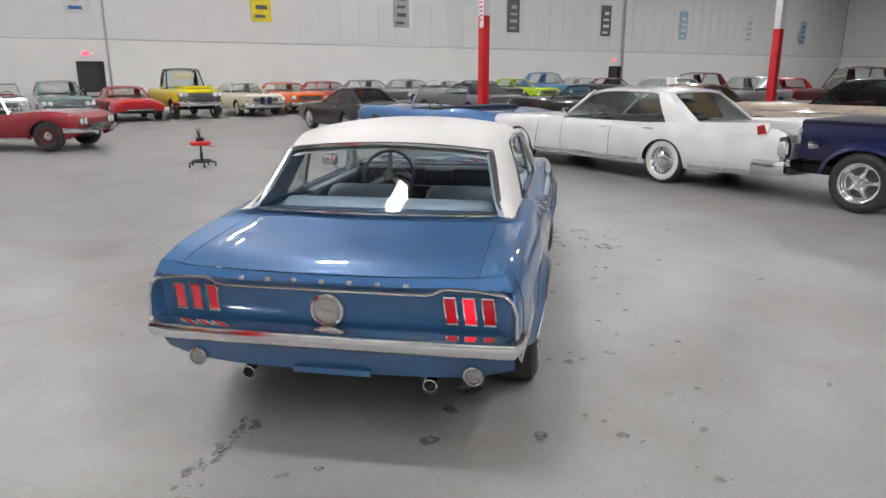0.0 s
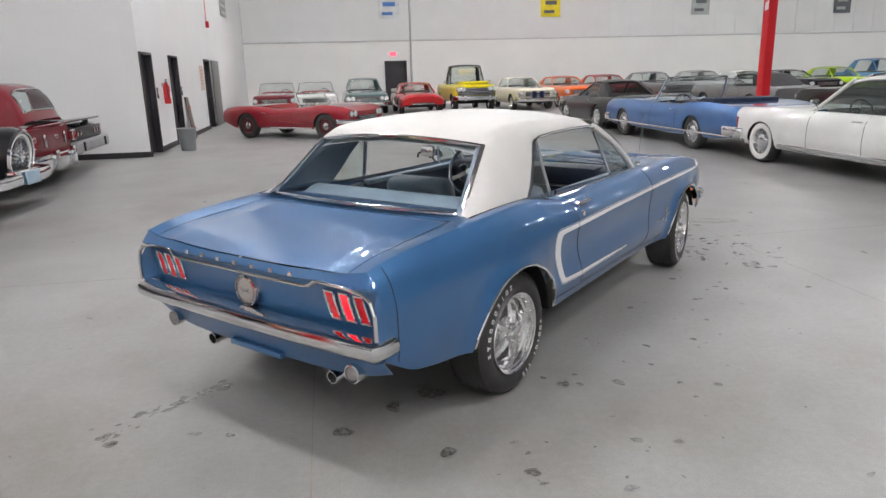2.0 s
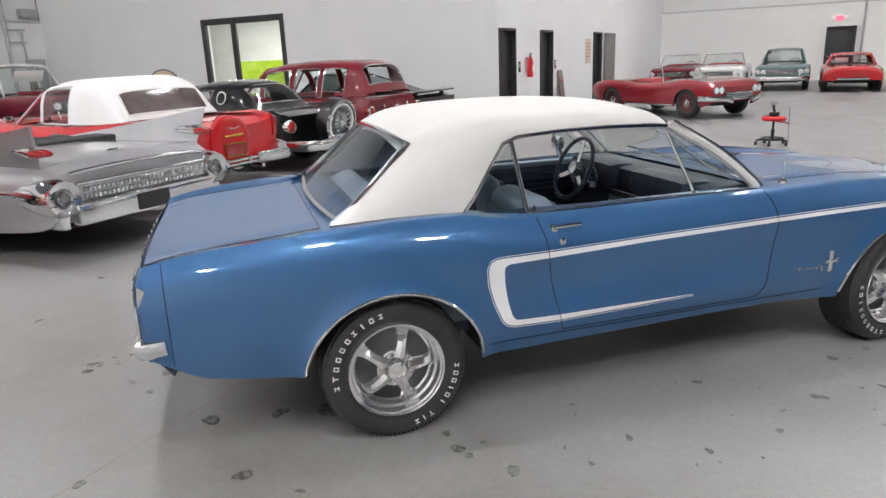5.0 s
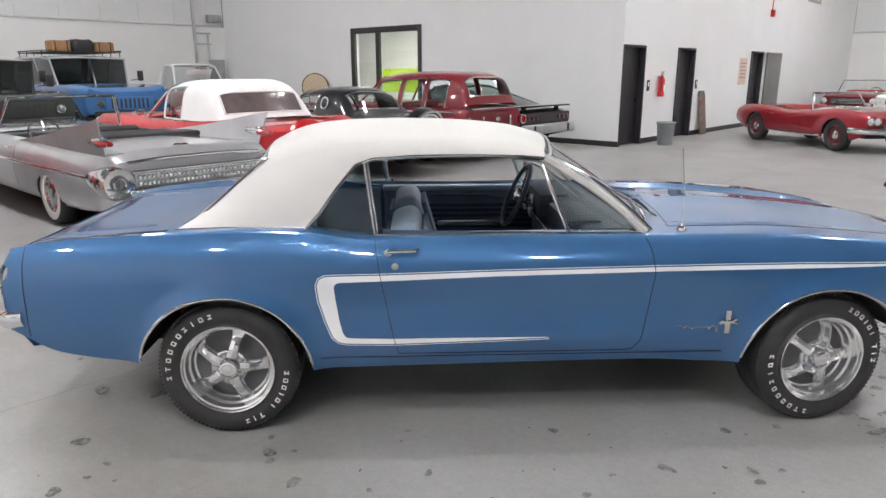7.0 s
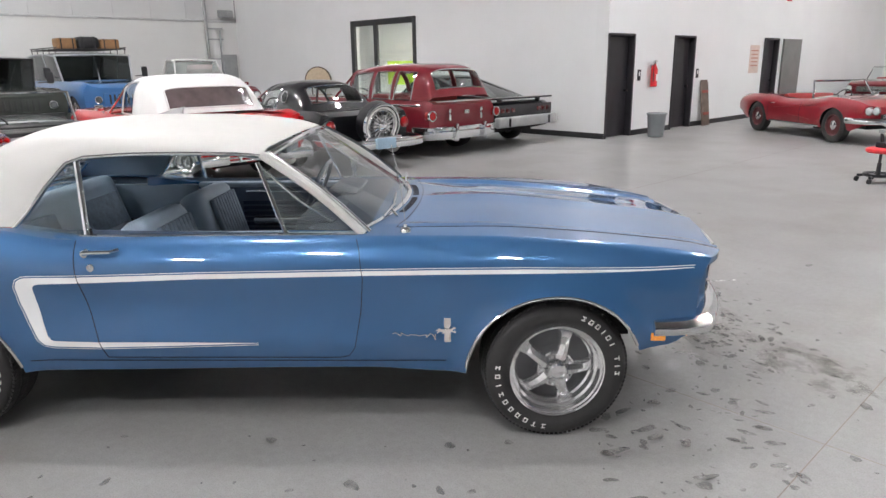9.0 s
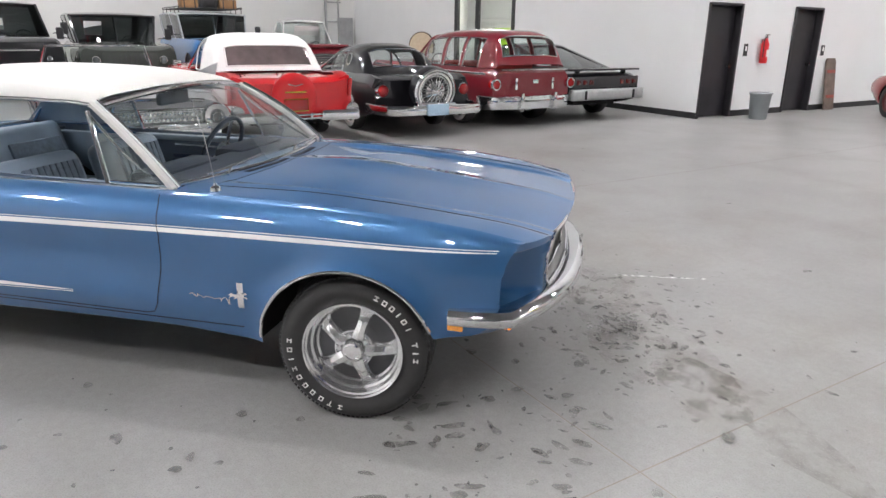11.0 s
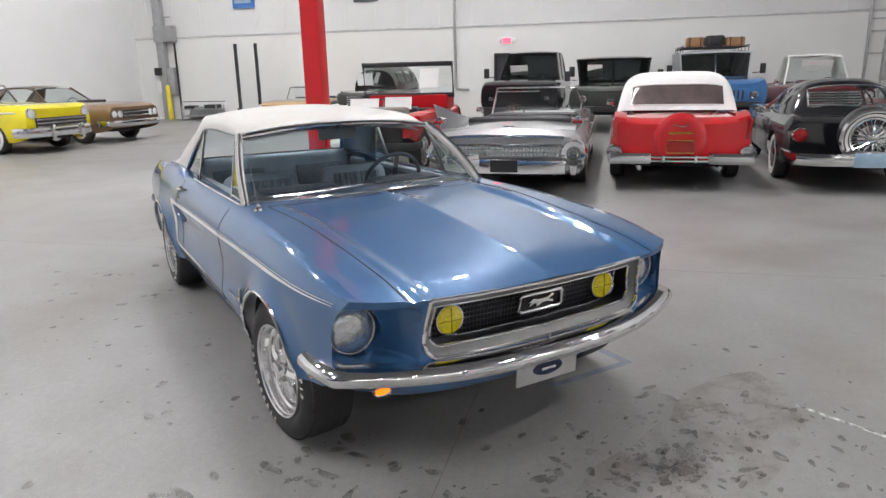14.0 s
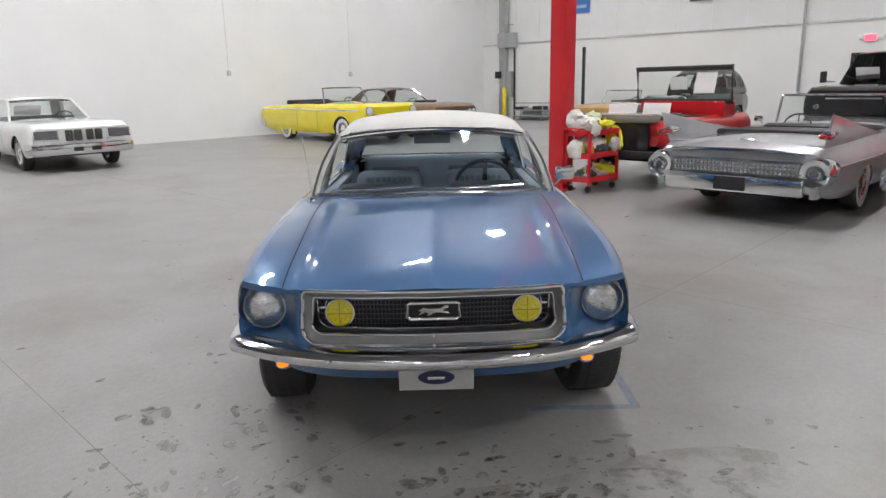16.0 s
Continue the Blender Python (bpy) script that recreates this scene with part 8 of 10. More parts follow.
# ----- cars along the near side aisle
def white_sedan():
    sh = auto_shape(1.82, 0.85, 3.29, 1.0, 0.885, 0.92, 0.9, tail_z=0.04, bow=(0.05, 0.1), flat=5.0, taper=(0.96, 0.95))
    car = auto(hall(7.86, 3.33, 0, 0), "long white early-sixties four-door hardtop with low tail fins", WHITE_P, sh, (0.0, 2.25), green=(-0.42, 0.18, 1.66, 2.3, 1.41, 0.7), roof=WHITE_P, seat=SEAT_BLK, glass=clear_glass("light_tint_glass", (0.66, 0.71, 0.7)), wheels="white", r=0.345, w=0.21, front=((0.8, 0.68, 0.075), (0.63, 0.68, 0.075)), bump=(0.42, 0.42), bh=0.1, name="sedan_car", cw=(0.5, 0.16), grill=(1.1, 0.22, 0.62, 6))
    y = sh.warp(0, sh.y0)
    for s in (-1, 1):
        rows = []
        for t in np.linspace(0, 1, 12):
            yy = 1.0 - 2.62 * t
            zb = sh.belt(yy)
            rows.append([Vector((s * 0.95, yy, zb - 0.1)), Vector((s * 0.90, yy, zb + 0.08 * t ** 1.3)), Vector((s * 0.875, yy, zb + 0.08 * t ** 1.3)), Vector((s * 0.8, yy, zb - 0.01))])
        bm = grid(rows)
        bm.faces.new([bm.verts.new(p) for p in rows[-1]])
        part("tail_fin", bm, WHITE_P, car)
        bm = slab([(s * 0.915, -1.56, 0.975), (s * 0.94, -1.62, 0.86), (s * 0.945, -1.5, 0.84), (s * 0.916, -1.46, 0.95)], 0.012 * s, (1, 0, 0))
        part("fin_lamp", bm, RED_DARK, car, "red blade lamp in the fin", smooth=0)
        t = part("taillight", lathe([(0.05, 0.0), (0.05, 0.1), (-0.03, 0.11), (-0.05, 0.09), (-0.03, 0.0)], 20, "y"), CHROME, car, m=pose(s * 0.87, y + 0.03, 0.68) @ Matrix.Diagonal((0.8, 1, 1.5, 1)))
        part("lens", lathe([(-0.04, 0.07), (-0.055, 0.0)], 16, "y"), WHITE_LENS, t)
    bm = bmesh.new()
    box(bm, (0, y - 0.01, 0.64), (1.5, 0.04, 0.2), 0.01)
    part("rear_panel", bm, GALV, car)
    for y0, y1 in ((-1.5, -0.46), (0.46, 2.84), (3.74, 4.0)):
        side_strip(car, sh, y0, y1, lambda yy: 0.33, 0.035)
    handles(car, sh, (0.3,), 0.82)
    mirror(car, -0.92, 2.05, 0.95, -1)
    return car


white_sedan()


def blue_convertible():
    sh = auto_shape(1.45, 1.1, 3.2, 1.0, 0.86, 0.9, 0.88, tail_z=0.03, nose_z=-0.02, bow=(0.05, 0.1), flat=3.4, taper=(0.95, 0.95), arch=0.35)
    sh.belt = curve((-1.45, 0.78), (-1.2, 0.87), (-0.3, 0.92), (0.3, 0.9), (0.75, 0.84), (2.1, 0.83), (3.2, 0.86), (4.1, 0.84), (4.3, 0.77))
    car = auto(hall(7.83, 8.78, 0, 0), "long mid-blue seventies convertible with its top down", EL_BLUE, sh, (0.0, 1.85), seat=SEAT_BLK, wheels="hubcap", r=0.34, w=0.21, front=((0.78, 0.66, 0.08), (0.6, 0.66, 0.08)), tail=((0.9, 0.62, 0.05, 0.2),), bump=(0.42, 0.45), bh=0.09, name="convertible_car", open_screen=(1.9, 1.55, 1.36, 0.7), strip=lambda y: 0.34)
    bm = bmesh.new()
    box(bm, (0, -0.05, 0.93), (1.4, 0.5, 0.1), 0.05)
    part("top_boot", bm, plain("dark_blue_cloth", (0.02, 0.03, 0.06), 0.7), car)
    return car


blue_convertible()
sh = auto_shape(0.85, 0.9, 2.42, 0.87, 0.84, 0.86, 0.9, sill=0.2, arch=0.36, hub=0.32, nose_z=-0.08, bow=(0.1, 0.16), flat=3.0, taper=(0.92, 0.88))
auto(hall(7.85, 14.0, 0, 0), "small black sports coupe with bright alloy wheels", BLACK_P, sh, (0.1, 1.7), green=(-0.5, 0.25, 0.95, 1.7, 1.26, 0.52), roof=BLACK_P, wheels="mag", r=0.32, w=0.21, front=((0.62, 0.6, 0.07),), tail=((0.6, 0.65, 0.25, 0.1),), bump=(None, None), name="coupe_car", cw=(0.7, 0.2), glass=DARK_GLASS, seats=(0.5,))


def stepside():
    W = 0.86
    sh = auto_shape(0.95, 0.75, 2.9, W, 1.02, 1.05, 1.0, sill=0.36, arch=0.42, hub=0.36, bow=(0.0, 0.08), flat=4.0)
    car = start_car("pickup_truck", hall(7.70, 0.45, 0, 180), "dark navy stepside pickup truck with polished wheels", "truck")
    # cab and nose
    front = auto_shape(-0.95, 0.75, 2.9, W, 1.08, 1.12, 1.1, sill=0.36, arch=0.42, hub=0.36, bow=(0.0, 0.08), flat=4.0)
    front.belt = curve((0.9, 1.08), (3.0, 1.06), (3.65, 0.95))
    front.crown = curve((0.9, 1.1), (2.0, 1.12), (3.3, 1.08), (3.65, 0.95))
    front.width = curve((0.9, W), (3.0, W), (3.65, W - 0.08))
    front.sillf = curve((0.9, 0.36), (3.0, 0.36), (3.65, 0.45))
    part("body", body_shell(front, (1.0, 1.95), 0.12), NAVY_P, car)
    part("cabin_lining", tub(front, (1.0, 1.95), 0.5), DARK_TRIM, car, smooth=0)
    bench(1.2, 1.15, 0.5, SEAT_BLK, car)
    greenhouse(front, car, 0.95, 1.05, 1.6, 1.95, 1.75, 0.62, NAVY_P, cw=(0.12, 0.1))
    # narrow cargo box
    bm = bmesh.new()
    for s in (-1, 1):
        box(bm, (s * 0.62, 0.0, 0.80), (0.05, 1.7, 0.46), 0.012)
        tube([(s * 0.62, -0.86, 1.03), (s * 0.62, 0.86, 1.03)], 0.028, 8, bm)
    box(bm, (0, 0.84, 0.8), (1.24, 0.05, 0.46), 0.012)
    box(bm, (0, 0.0, 0.6), (1.24, 1.7, 0.05), 0.01)
    part("cargo_box", bm, NAVY_P, car)
    bm = bmesh.new()
    box(bm, (0, -0.87, 0.80), (1.24, 0.05, 0.5), 0.015)
    gate = part("tailgate", bm, NAVY_P, car)
    bm = bmesh.new()
    box(bm, (0, 0.0, 1.05), (1.32, 1.72, 0.04), 0.02)
    part("bed_cover", bm, plain("navy_cover", (0.01, 0.012, 0.03), 0.6), car)
    for s in (-1, 1):
        # bulging rear wing
        rows = []
        for t in np.linspace(0.0, 1.0, 22):
            a = math.pi * (0.02 + 0.96 * t)
            ry, rz = 0.55, 0.44
            y, z = -ry * math.cos(a) * 1.0, 0.42 + rz * math.sin(a)
            y2, z2 = -0.40 * math.cos(a), 0.40 + 0.36 * math.sin(a)
            rows.append([Vector((s * 0.64, y, z)), Vector((s * 0.80, y * 0.98, z - 0.01)), Vector((s * 0.885, y * 0.9, z - 0.05 * math.sin(a) - 0.01)), Vector((s * 0.9, y2 * 1.12, z2 + 0.0))])
        part("rear_wing", grid(rows), NAVY_P, car, "bulging rear fender")
        t = part("taillight", lathe([(0.08, 0.035), (-0.02, 0.06), (-0.035, 0.055), (-0.03, 0.0)], 18, "y"), CHROME, car, "chrome tail lamp on a stalk", m=pose(s * 0.74, -0.66, 0.76))
        part("lens", lathe([(-0.03, 0.045), (-0.045, 0.0)], 16, "y"), RED_DARK, t)
        part("bed_bracket", boxes(((s * 0.67, -0.86, 0.86), (0.06, 0.05, 0.2)), bevel=0.01), CHROME, car)
    part("chassis", boxes(((0, 1.2, 0.42), (0.9, 4.2, 0.12)), ((0, 0, 0.36), (1.4, 0.1, 0.1)), ((0, 2.9, 0.36), (1.4, 0.1, 0.1))), WELL, car, smooth=0)
    for k, (s, y) in enumerate(((1, 0), (-1, 0), (1, 2.9), (-1, 2.9))):
        wheel(car, s * 0.76, y, 0.365, 0.27, "mag", 20 * k)
    bm = bmesh.new()
    box(bm, (0, -0.95, 0.5), (1.5, 0.06, 0.1), 0.02)
    part("bumper", bm, CHROME, car)
    return car


stepside()

# ----- white wall side: yellow convertible, bronze hardtop, white coupe
def yellow_convertible():
    sh = auto_shape(1.55, 1.0, 3.05, 1.0, 1.07, 1.13, 1.02, sill=0.26, arch=0.41, hub=0.37, nose_z=0.02, tail_z=-0.07, bow=(0.04, 0.08), flat=3.5, taper=(0.95, 0.94))
    car = auto(hall(-8.6, -13.95, 0, -3), "bright yellow fifties convertible with its top down", YELLOW_P, sh, (0.0, 1.95), seat=SEAT_BLK, wheels="white", r=0.37, w=0.22, front=((0.76, 0.90, 0.1),), tail=((0.8, 0.85, 0.1, 0.12),), bump=(0.48, 0.48), bh=0.11, name="convertible_car", open_screen=(2.0, 1.75, 1.52, 0.68), strip=lambda y: 0.92, grill=(1.45, 0.24, 0.68, 3), guards=0.4)
    for s in (-1, 1):
        bm = grid([[Vector((s * (sh.side(y, z) + 0.012), y, z)) for z in np.linspace(0.17, 0.8, 7)] for y in np.linspace(-0.62, 0.52, 14)])
        part("wheel_skirt", bm, YELLOW_P, car, "yellow rear wheel skirt")
    bm = bmesh.new()
    box(bm, (0, -0.1, 1.11), (1.4, 0.4, 0.13), 0.05)
    part("top_boot", bm, CLOTH_B, car)
    return car


yellow_convertible()
sh = auto_shape(1.2, 1.0, 2.95, 0.98, 0.97, 1.05, 0.99, arch=0.4, hub=0.36, bow=(0.04, 0.05), flat=5.0, taper=(0.95, 0.96))
car = auto(hall(-11.1, -13.75, 0, -3), "bronze seventies hardtop with a dark roof", BROWN_P, sh, (0.0, 1.95), green=(-0.55, 0.15, 1.3, 1.95, 1.47, 0.64), roof=P("dark_bronze_paint", (0.09, 0.055, 0.035), 0.4), wheels="mag", r=0.36, w=0.22, front=((0.76, 0.74, 0.08), (0.57, 0.74, 0.08)), bump=(0.5, 0.5), name="coupe_car", cw=(0.6, 0.25), grill=(0.95, 0.2, 0.73, 2))
bm = bmesh.new()
box(bm, (0, 2.6, 1.065), (0.5, 0.5, 0.05), 0.02)
part("hood_scoop", bm, BLACK, car)


def white_coupe():
    sh = auto_shape(1.2, 1.05, 2.75, 0.93, 0.90, 0.95, 0.93, bow=(0.03, 0.05), flat=5.0, taper=(0.95, 0.96))
    car = auto(hall(-0.75, -14.64, 0, -2) @ Matrix.Scale(1.07, 4), "white late-seventies coupe with square lamps and split black grille", WHITE_P, sh, (0.0, 1.85), green=(-0.5, 0.0, 1.25, 1.85, 1.36, 0.62), roof=WHITE_P, wheels="mag", bump=(0.43, 0.43), bh=0.1, name="coupe_car", cw=(0.6, 0.4), sheet_at=(0.35, 1.6, 1.12, 50, 0.5, 0.25))
    y = sh.warp(0.3, sh.y1) + 0.005
    for s in (-1, 1):
        for x in (0.26, 0.10):
            bm = bmesh.new()
            box(bm, (s * x, y + 0.02, 0.68), (0.13, 0.04, 0.2), 0.02)
            g = part("grille", bm, BLACK, car, "black waterfall grille half")
            bm = bmesh.new()
            for k in range(5):
                box(bm, (s * x - 0.05 + 0.025 * k, y + 0.045, 0.68), (0.006, 0.01, 0.19))
            part("grille_bars", bm, CHROME, g, smooth=0)
        bm = bmesh.new()
        box(bm, (s * 0.64, y - 0.02, 0.70), (0.38, 0.04, 0.13), 0.012)
        h = part("headlight", bm, LAMP_DULL, car, "paired square headlights")
        part("lamp_rim", sweep([(s * 0.64 + a, y + 0.0, 0.70 + b) for a, b in ((-0.2, -0.07), (0.2, -0.07), (0.2, 0.07), (-0.2, 0.07))], oval(0.008, 0.01, 6), closed=True), CHROME, h)
        for x in (0.16,):
            bm = bmesh.new()
            box(bm, (s * x, y + 0.14, 0.43), (0.16, 0.03, 0.08), 0.01)
            part("bumper_pad", bm, BLACK, car)
        bm = bmesh.new()
        box(bm, (s * 0.55, y - 0.005, 0.575), (0.3, 0.03, 0.05), 0.01)
        part("turn_lamp", bm, WHITE_LENS, car)
    return car


white_coupe()

# ----- row under the long wall, noses to the aisle
ROW = hall


def row_car(u, v, label, paint, kind="sedan", **kw):
    """A mid-distance car facing the aisle; (u, v) is the middle of its front axle."""
    wb = kw.pop("wb", 2.8)
    W = kw.pop("W", 0.92)
    belt = kw.pop("belt", 0.9)
    zr = kw.pop("zr", 1.36)
    turn = kw.pop("turn", 180)
    low = kw.pop("low", 0.0)
    sh = auto_shape(1.15, 0.9, wb, W, belt, belt + 0.04, belt + 0.02, nose_z=-0.02 - low, bow=(0.04, 0.08), flat=4.0)
    a = radians(turn)
    du, dv = math.sin(a) * wb, -math.cos(a) * wb
    m = hall(u + du, v + dv, 0, turn)
    base = dict(wheels="hubcap", front=((0.72, 0.68, 0.08),), bump=(0.44, 0.44), grill=(1.0, 0.16, 0.66, 4))
    base.update(kw)
    if kind == "open":
        return auto(m, label, paint, sh, (0.0, wb * 0.66), open_screen=(wb * 0.66 + 0.04, wb * 0.66 - 0.22, zr - 0.04, 0.64), **base)
    base.setdefault("cw", (0.55, 0.25))
    return auto(m, label, paint, sh, (0.0, wb * 0.66), green=(-0.45, 0.1, wb * 0.45, wb * 0.66, zr, 0.6), **base)


row_car(-2.2, 24.9, "dark red open car parked beside the office wall", MAROON, "open", seat=SEAT_RED)
row_car(-0.6, 24.7, "white open sixties car facing the aisle", WHITE_P, "open", seat=SEAT_RED)
row_car(1.45, 25.0, "grey-teal sixties sedan facing the aisle", TEAL_P, zr=1.42, front=((0.76, 0.66, 0.075), (0.58, 0.66, 0.075)), sheet_at=(0.35, 1.75, 1.14, 50, 0.4, 0.3))
row_car(3.55, 23.9, "low red wedge-nosed sports car", RED, wb=2.4, belt=0.80, zr=1.2, low=0.12, front=(), grill=(0.9, 0.08, 0.42, 1), bump=(None, None), sheet_at=(0.3, 1.5, 0.98, 40, 0.4, 0.25))


def old_pickup(m, label, paint, top, hood=None, r=0.37, bed=True, W=0.9, grille_mat=None, roof_z=1.86, quad=True, name="pickup_truck"):
    car = start_car(name, m, label, "truck")
    sh = auto_shape(1.1, 0.8, 2.9, W, 1.08, 1.16, 1.05, sill=0.42, arch=0.42, hub=r, bow=(0.0, 0.08), flat=4.5)
    common(car, sh, paint, (0.95, 1.95), SEAT_BLK, "hubcap", r, 0.21, seats=(1.1,), floor_z=0.62, bed=(-1.0, 0.8))
    part("cargo_bed", tub(sh, (-1.0, 0.8), 0.66), paint, car, smooth=0)
    greenhouse(sh, car, 0.9, 1.05, 1.62, 1.98, roof_z, 0.64, top, cw=(0.14, 0.1))
    y = sh.warp(0, sh.y1)
    bm = bmesh.new()
    box(bm, (0, 2.9, 1.17), (1.1, 1.5, 0.1), 0.05)
    part("bonnet", bm, hood or paint, car)
    bumper(sh, car, False, 0.58, 0.085, out=0.14)
    grille(car, 1.5, 0.3, y - 0.01, 0.82, 5, grille_mat or CHROME)
    for s in (-1, 1):
        for x in ((0.72, 0.54) if quad else (0.68,)):
            head_lamp(car, s * x, y + 0.0, 0.92 if quad else 0.86, 0.085)
        mirror(car, s * 0.88, 1.9, 1.1, s)
        bm = bmesh.new()
        box(bm, (s * 0.5, y + 0.15, 0.58), (0.09, 0.08, 0.24), 0.03)
        part("bumper_guard", bm, CHROME, car)
    paper_sheet(car, 0.0, 1.84, roof_z - 0.28, 60, 0.75, 0.3)
    return car


old_pickup(hall(5.75, 27.0, 0, 180), "yellow and black fifties pickup truck facing the aisle", YELLOW_P, BLACK_P, YELLOW_P)
sh_s = auto_shape(1.15, 0.9, 2.74, 0.9, 0.9, 0.94, 0.92, nose_z=-0.02, bow=(0.04, 0.08), flat=4.0)
striped_car = row_car(8.25, 24.1, "white sixties fastback with two dark stripes over the bonnet", CREAM_P, wb=2.74, W=0.9, zr=1.3, wheels="mag", grill=(1.0, 0.16, 0.66, 2), sheet_at=(0.35, 1.7, 1.12, 50, 0.35, 0.25))
for s in (-1, 1):
    part("bonnet_stripe", grid([[Vector((s * x, y, sh_s.top(min(y, 3.6), x) + 0.03)) for x in (0.07, 0.15, 0.23)] for y in np.linspace(1.95, 3.55, 10)]), NAVY_P, striped_car, "dark stripe")
    bm = bmesh.new()
    box(bm, (s * 0.15, 3.745, 0.6), (0.17, 0.03, 0.34), 0.01)
    part("nose_stripe", bm, NAVY_P, striped_car)
row_car(10.5, 24.8, "orange seventies coupe facing the aisle", ORANGE_P, wb=2.75, W=0.93, zr=1.28, low=0.04)
row_car(12.6, 25.0, "red seventies coupe facing the aisle", RED, wb=2.75, zr=1.3, sheet_at=(0.3, 1.7, 1.1, 50, 0.3, 0.25))
row_car(15.0, 25.2, "dark grey coupe facing the aisle", GREY_P, zr=1.36)
row_car(17.5, 25.2, "silver sedan facing the aisle", SILVER, zr=1.36)
row_car(19.9, 25.4, "white sedan facing the aisle", WHITE_P, zr=1.3)
row_car(22.2, 25.2, "black coupe facing the aisle", BLACK_P, zr=1.28)
row_car(24.6, 25.0, "lime green coupe facing the aisle", LIME_P, zr=1.36)
row_car(27.0, 25.0, "blue sedan with a tall rounded roof", SKY_P, zr=1.7, belt=1.05)
row_car(30.0, 25.0, "cream sedan facing the aisle", CREAM_P, zr=1.4)
row_car(33.0, 25.2, "dark red coupe facing the aisle", MAROON, zr=1.35)

# ----- second aisle on the far side
row_car(13.9, 13.2, "black convertible with its dark top raised", BLACK_P, turn=0, zr=1.32, roof=CLOTH_B, soft=True)
row_car(14.2, 19.4, "grey convertible with its top raised", GREY_P, turn=0, zr=1.3, roof=CLOTH_B, soft=True)
row_car(18.2, 13.8, "white tall-roofed sedan in the second row", WHITE_P, turn=0, zr=1.52, belt=0.98)
row_car(14.6, 10.3, "bronze hardtop in the second row", BROWN_P, turn=0, zr=1.36)
row_car(14.4, 5.6, "beige fifties sedan with a black roof", BEIGE_P, turn=0, zr=1.52, belt=0.97, roof=BLACK_P, W=0.95, wb=3.0, cw=(0.4, 0.2), seat=SEAT_RED, glass=DARK_GLASS, strip=lambda y: 0.8)
row_car(11.6, -0.5, "black fifties sedan in the second row", BLACK_P, turn=0, zr=1.5, belt=0.97)
row_car(23.5, 15.5, "dark red pickup-like sedan in the far rows", MAROON, turn=90, zr=1.66, belt=1.0)
row_car(23.5, 13.0, "silver sedan in the far rows", SILVER, turn=90, zr=1.5, belt=0.95)
row_car(23.0, 8.6, "maroon tall-roofed car in the far rows", P("deep_maroon_paint", (0.07, 0.012, 0.014)), turn=90, zr=1.85, belt=1.1)
row_car(24.0, 6.0, "black sedan in the far rows", BLACK_P, turn=90, zr=1.6, belt=1.0)
row_car(24.0, 3.2, "grey sedan in the far rows", GREY_P, turn=90, zr=1.5)
row_car(30.0, 15.0, "red coupe in the far rows", RED, turn=90, zr=1.4)
row_car(30.0, 12.0, "cream sedan in the far rows", CREAM_P, turn=90, zr=1.5)
row_car(30.0, 9.0, "dark sedan in the far rows", GREY_P, turn=90, zr=1.6)
row_car(30.0, 6.0, "black coupe in the far rows", BLACK_P, turn=90, zr=1.6)


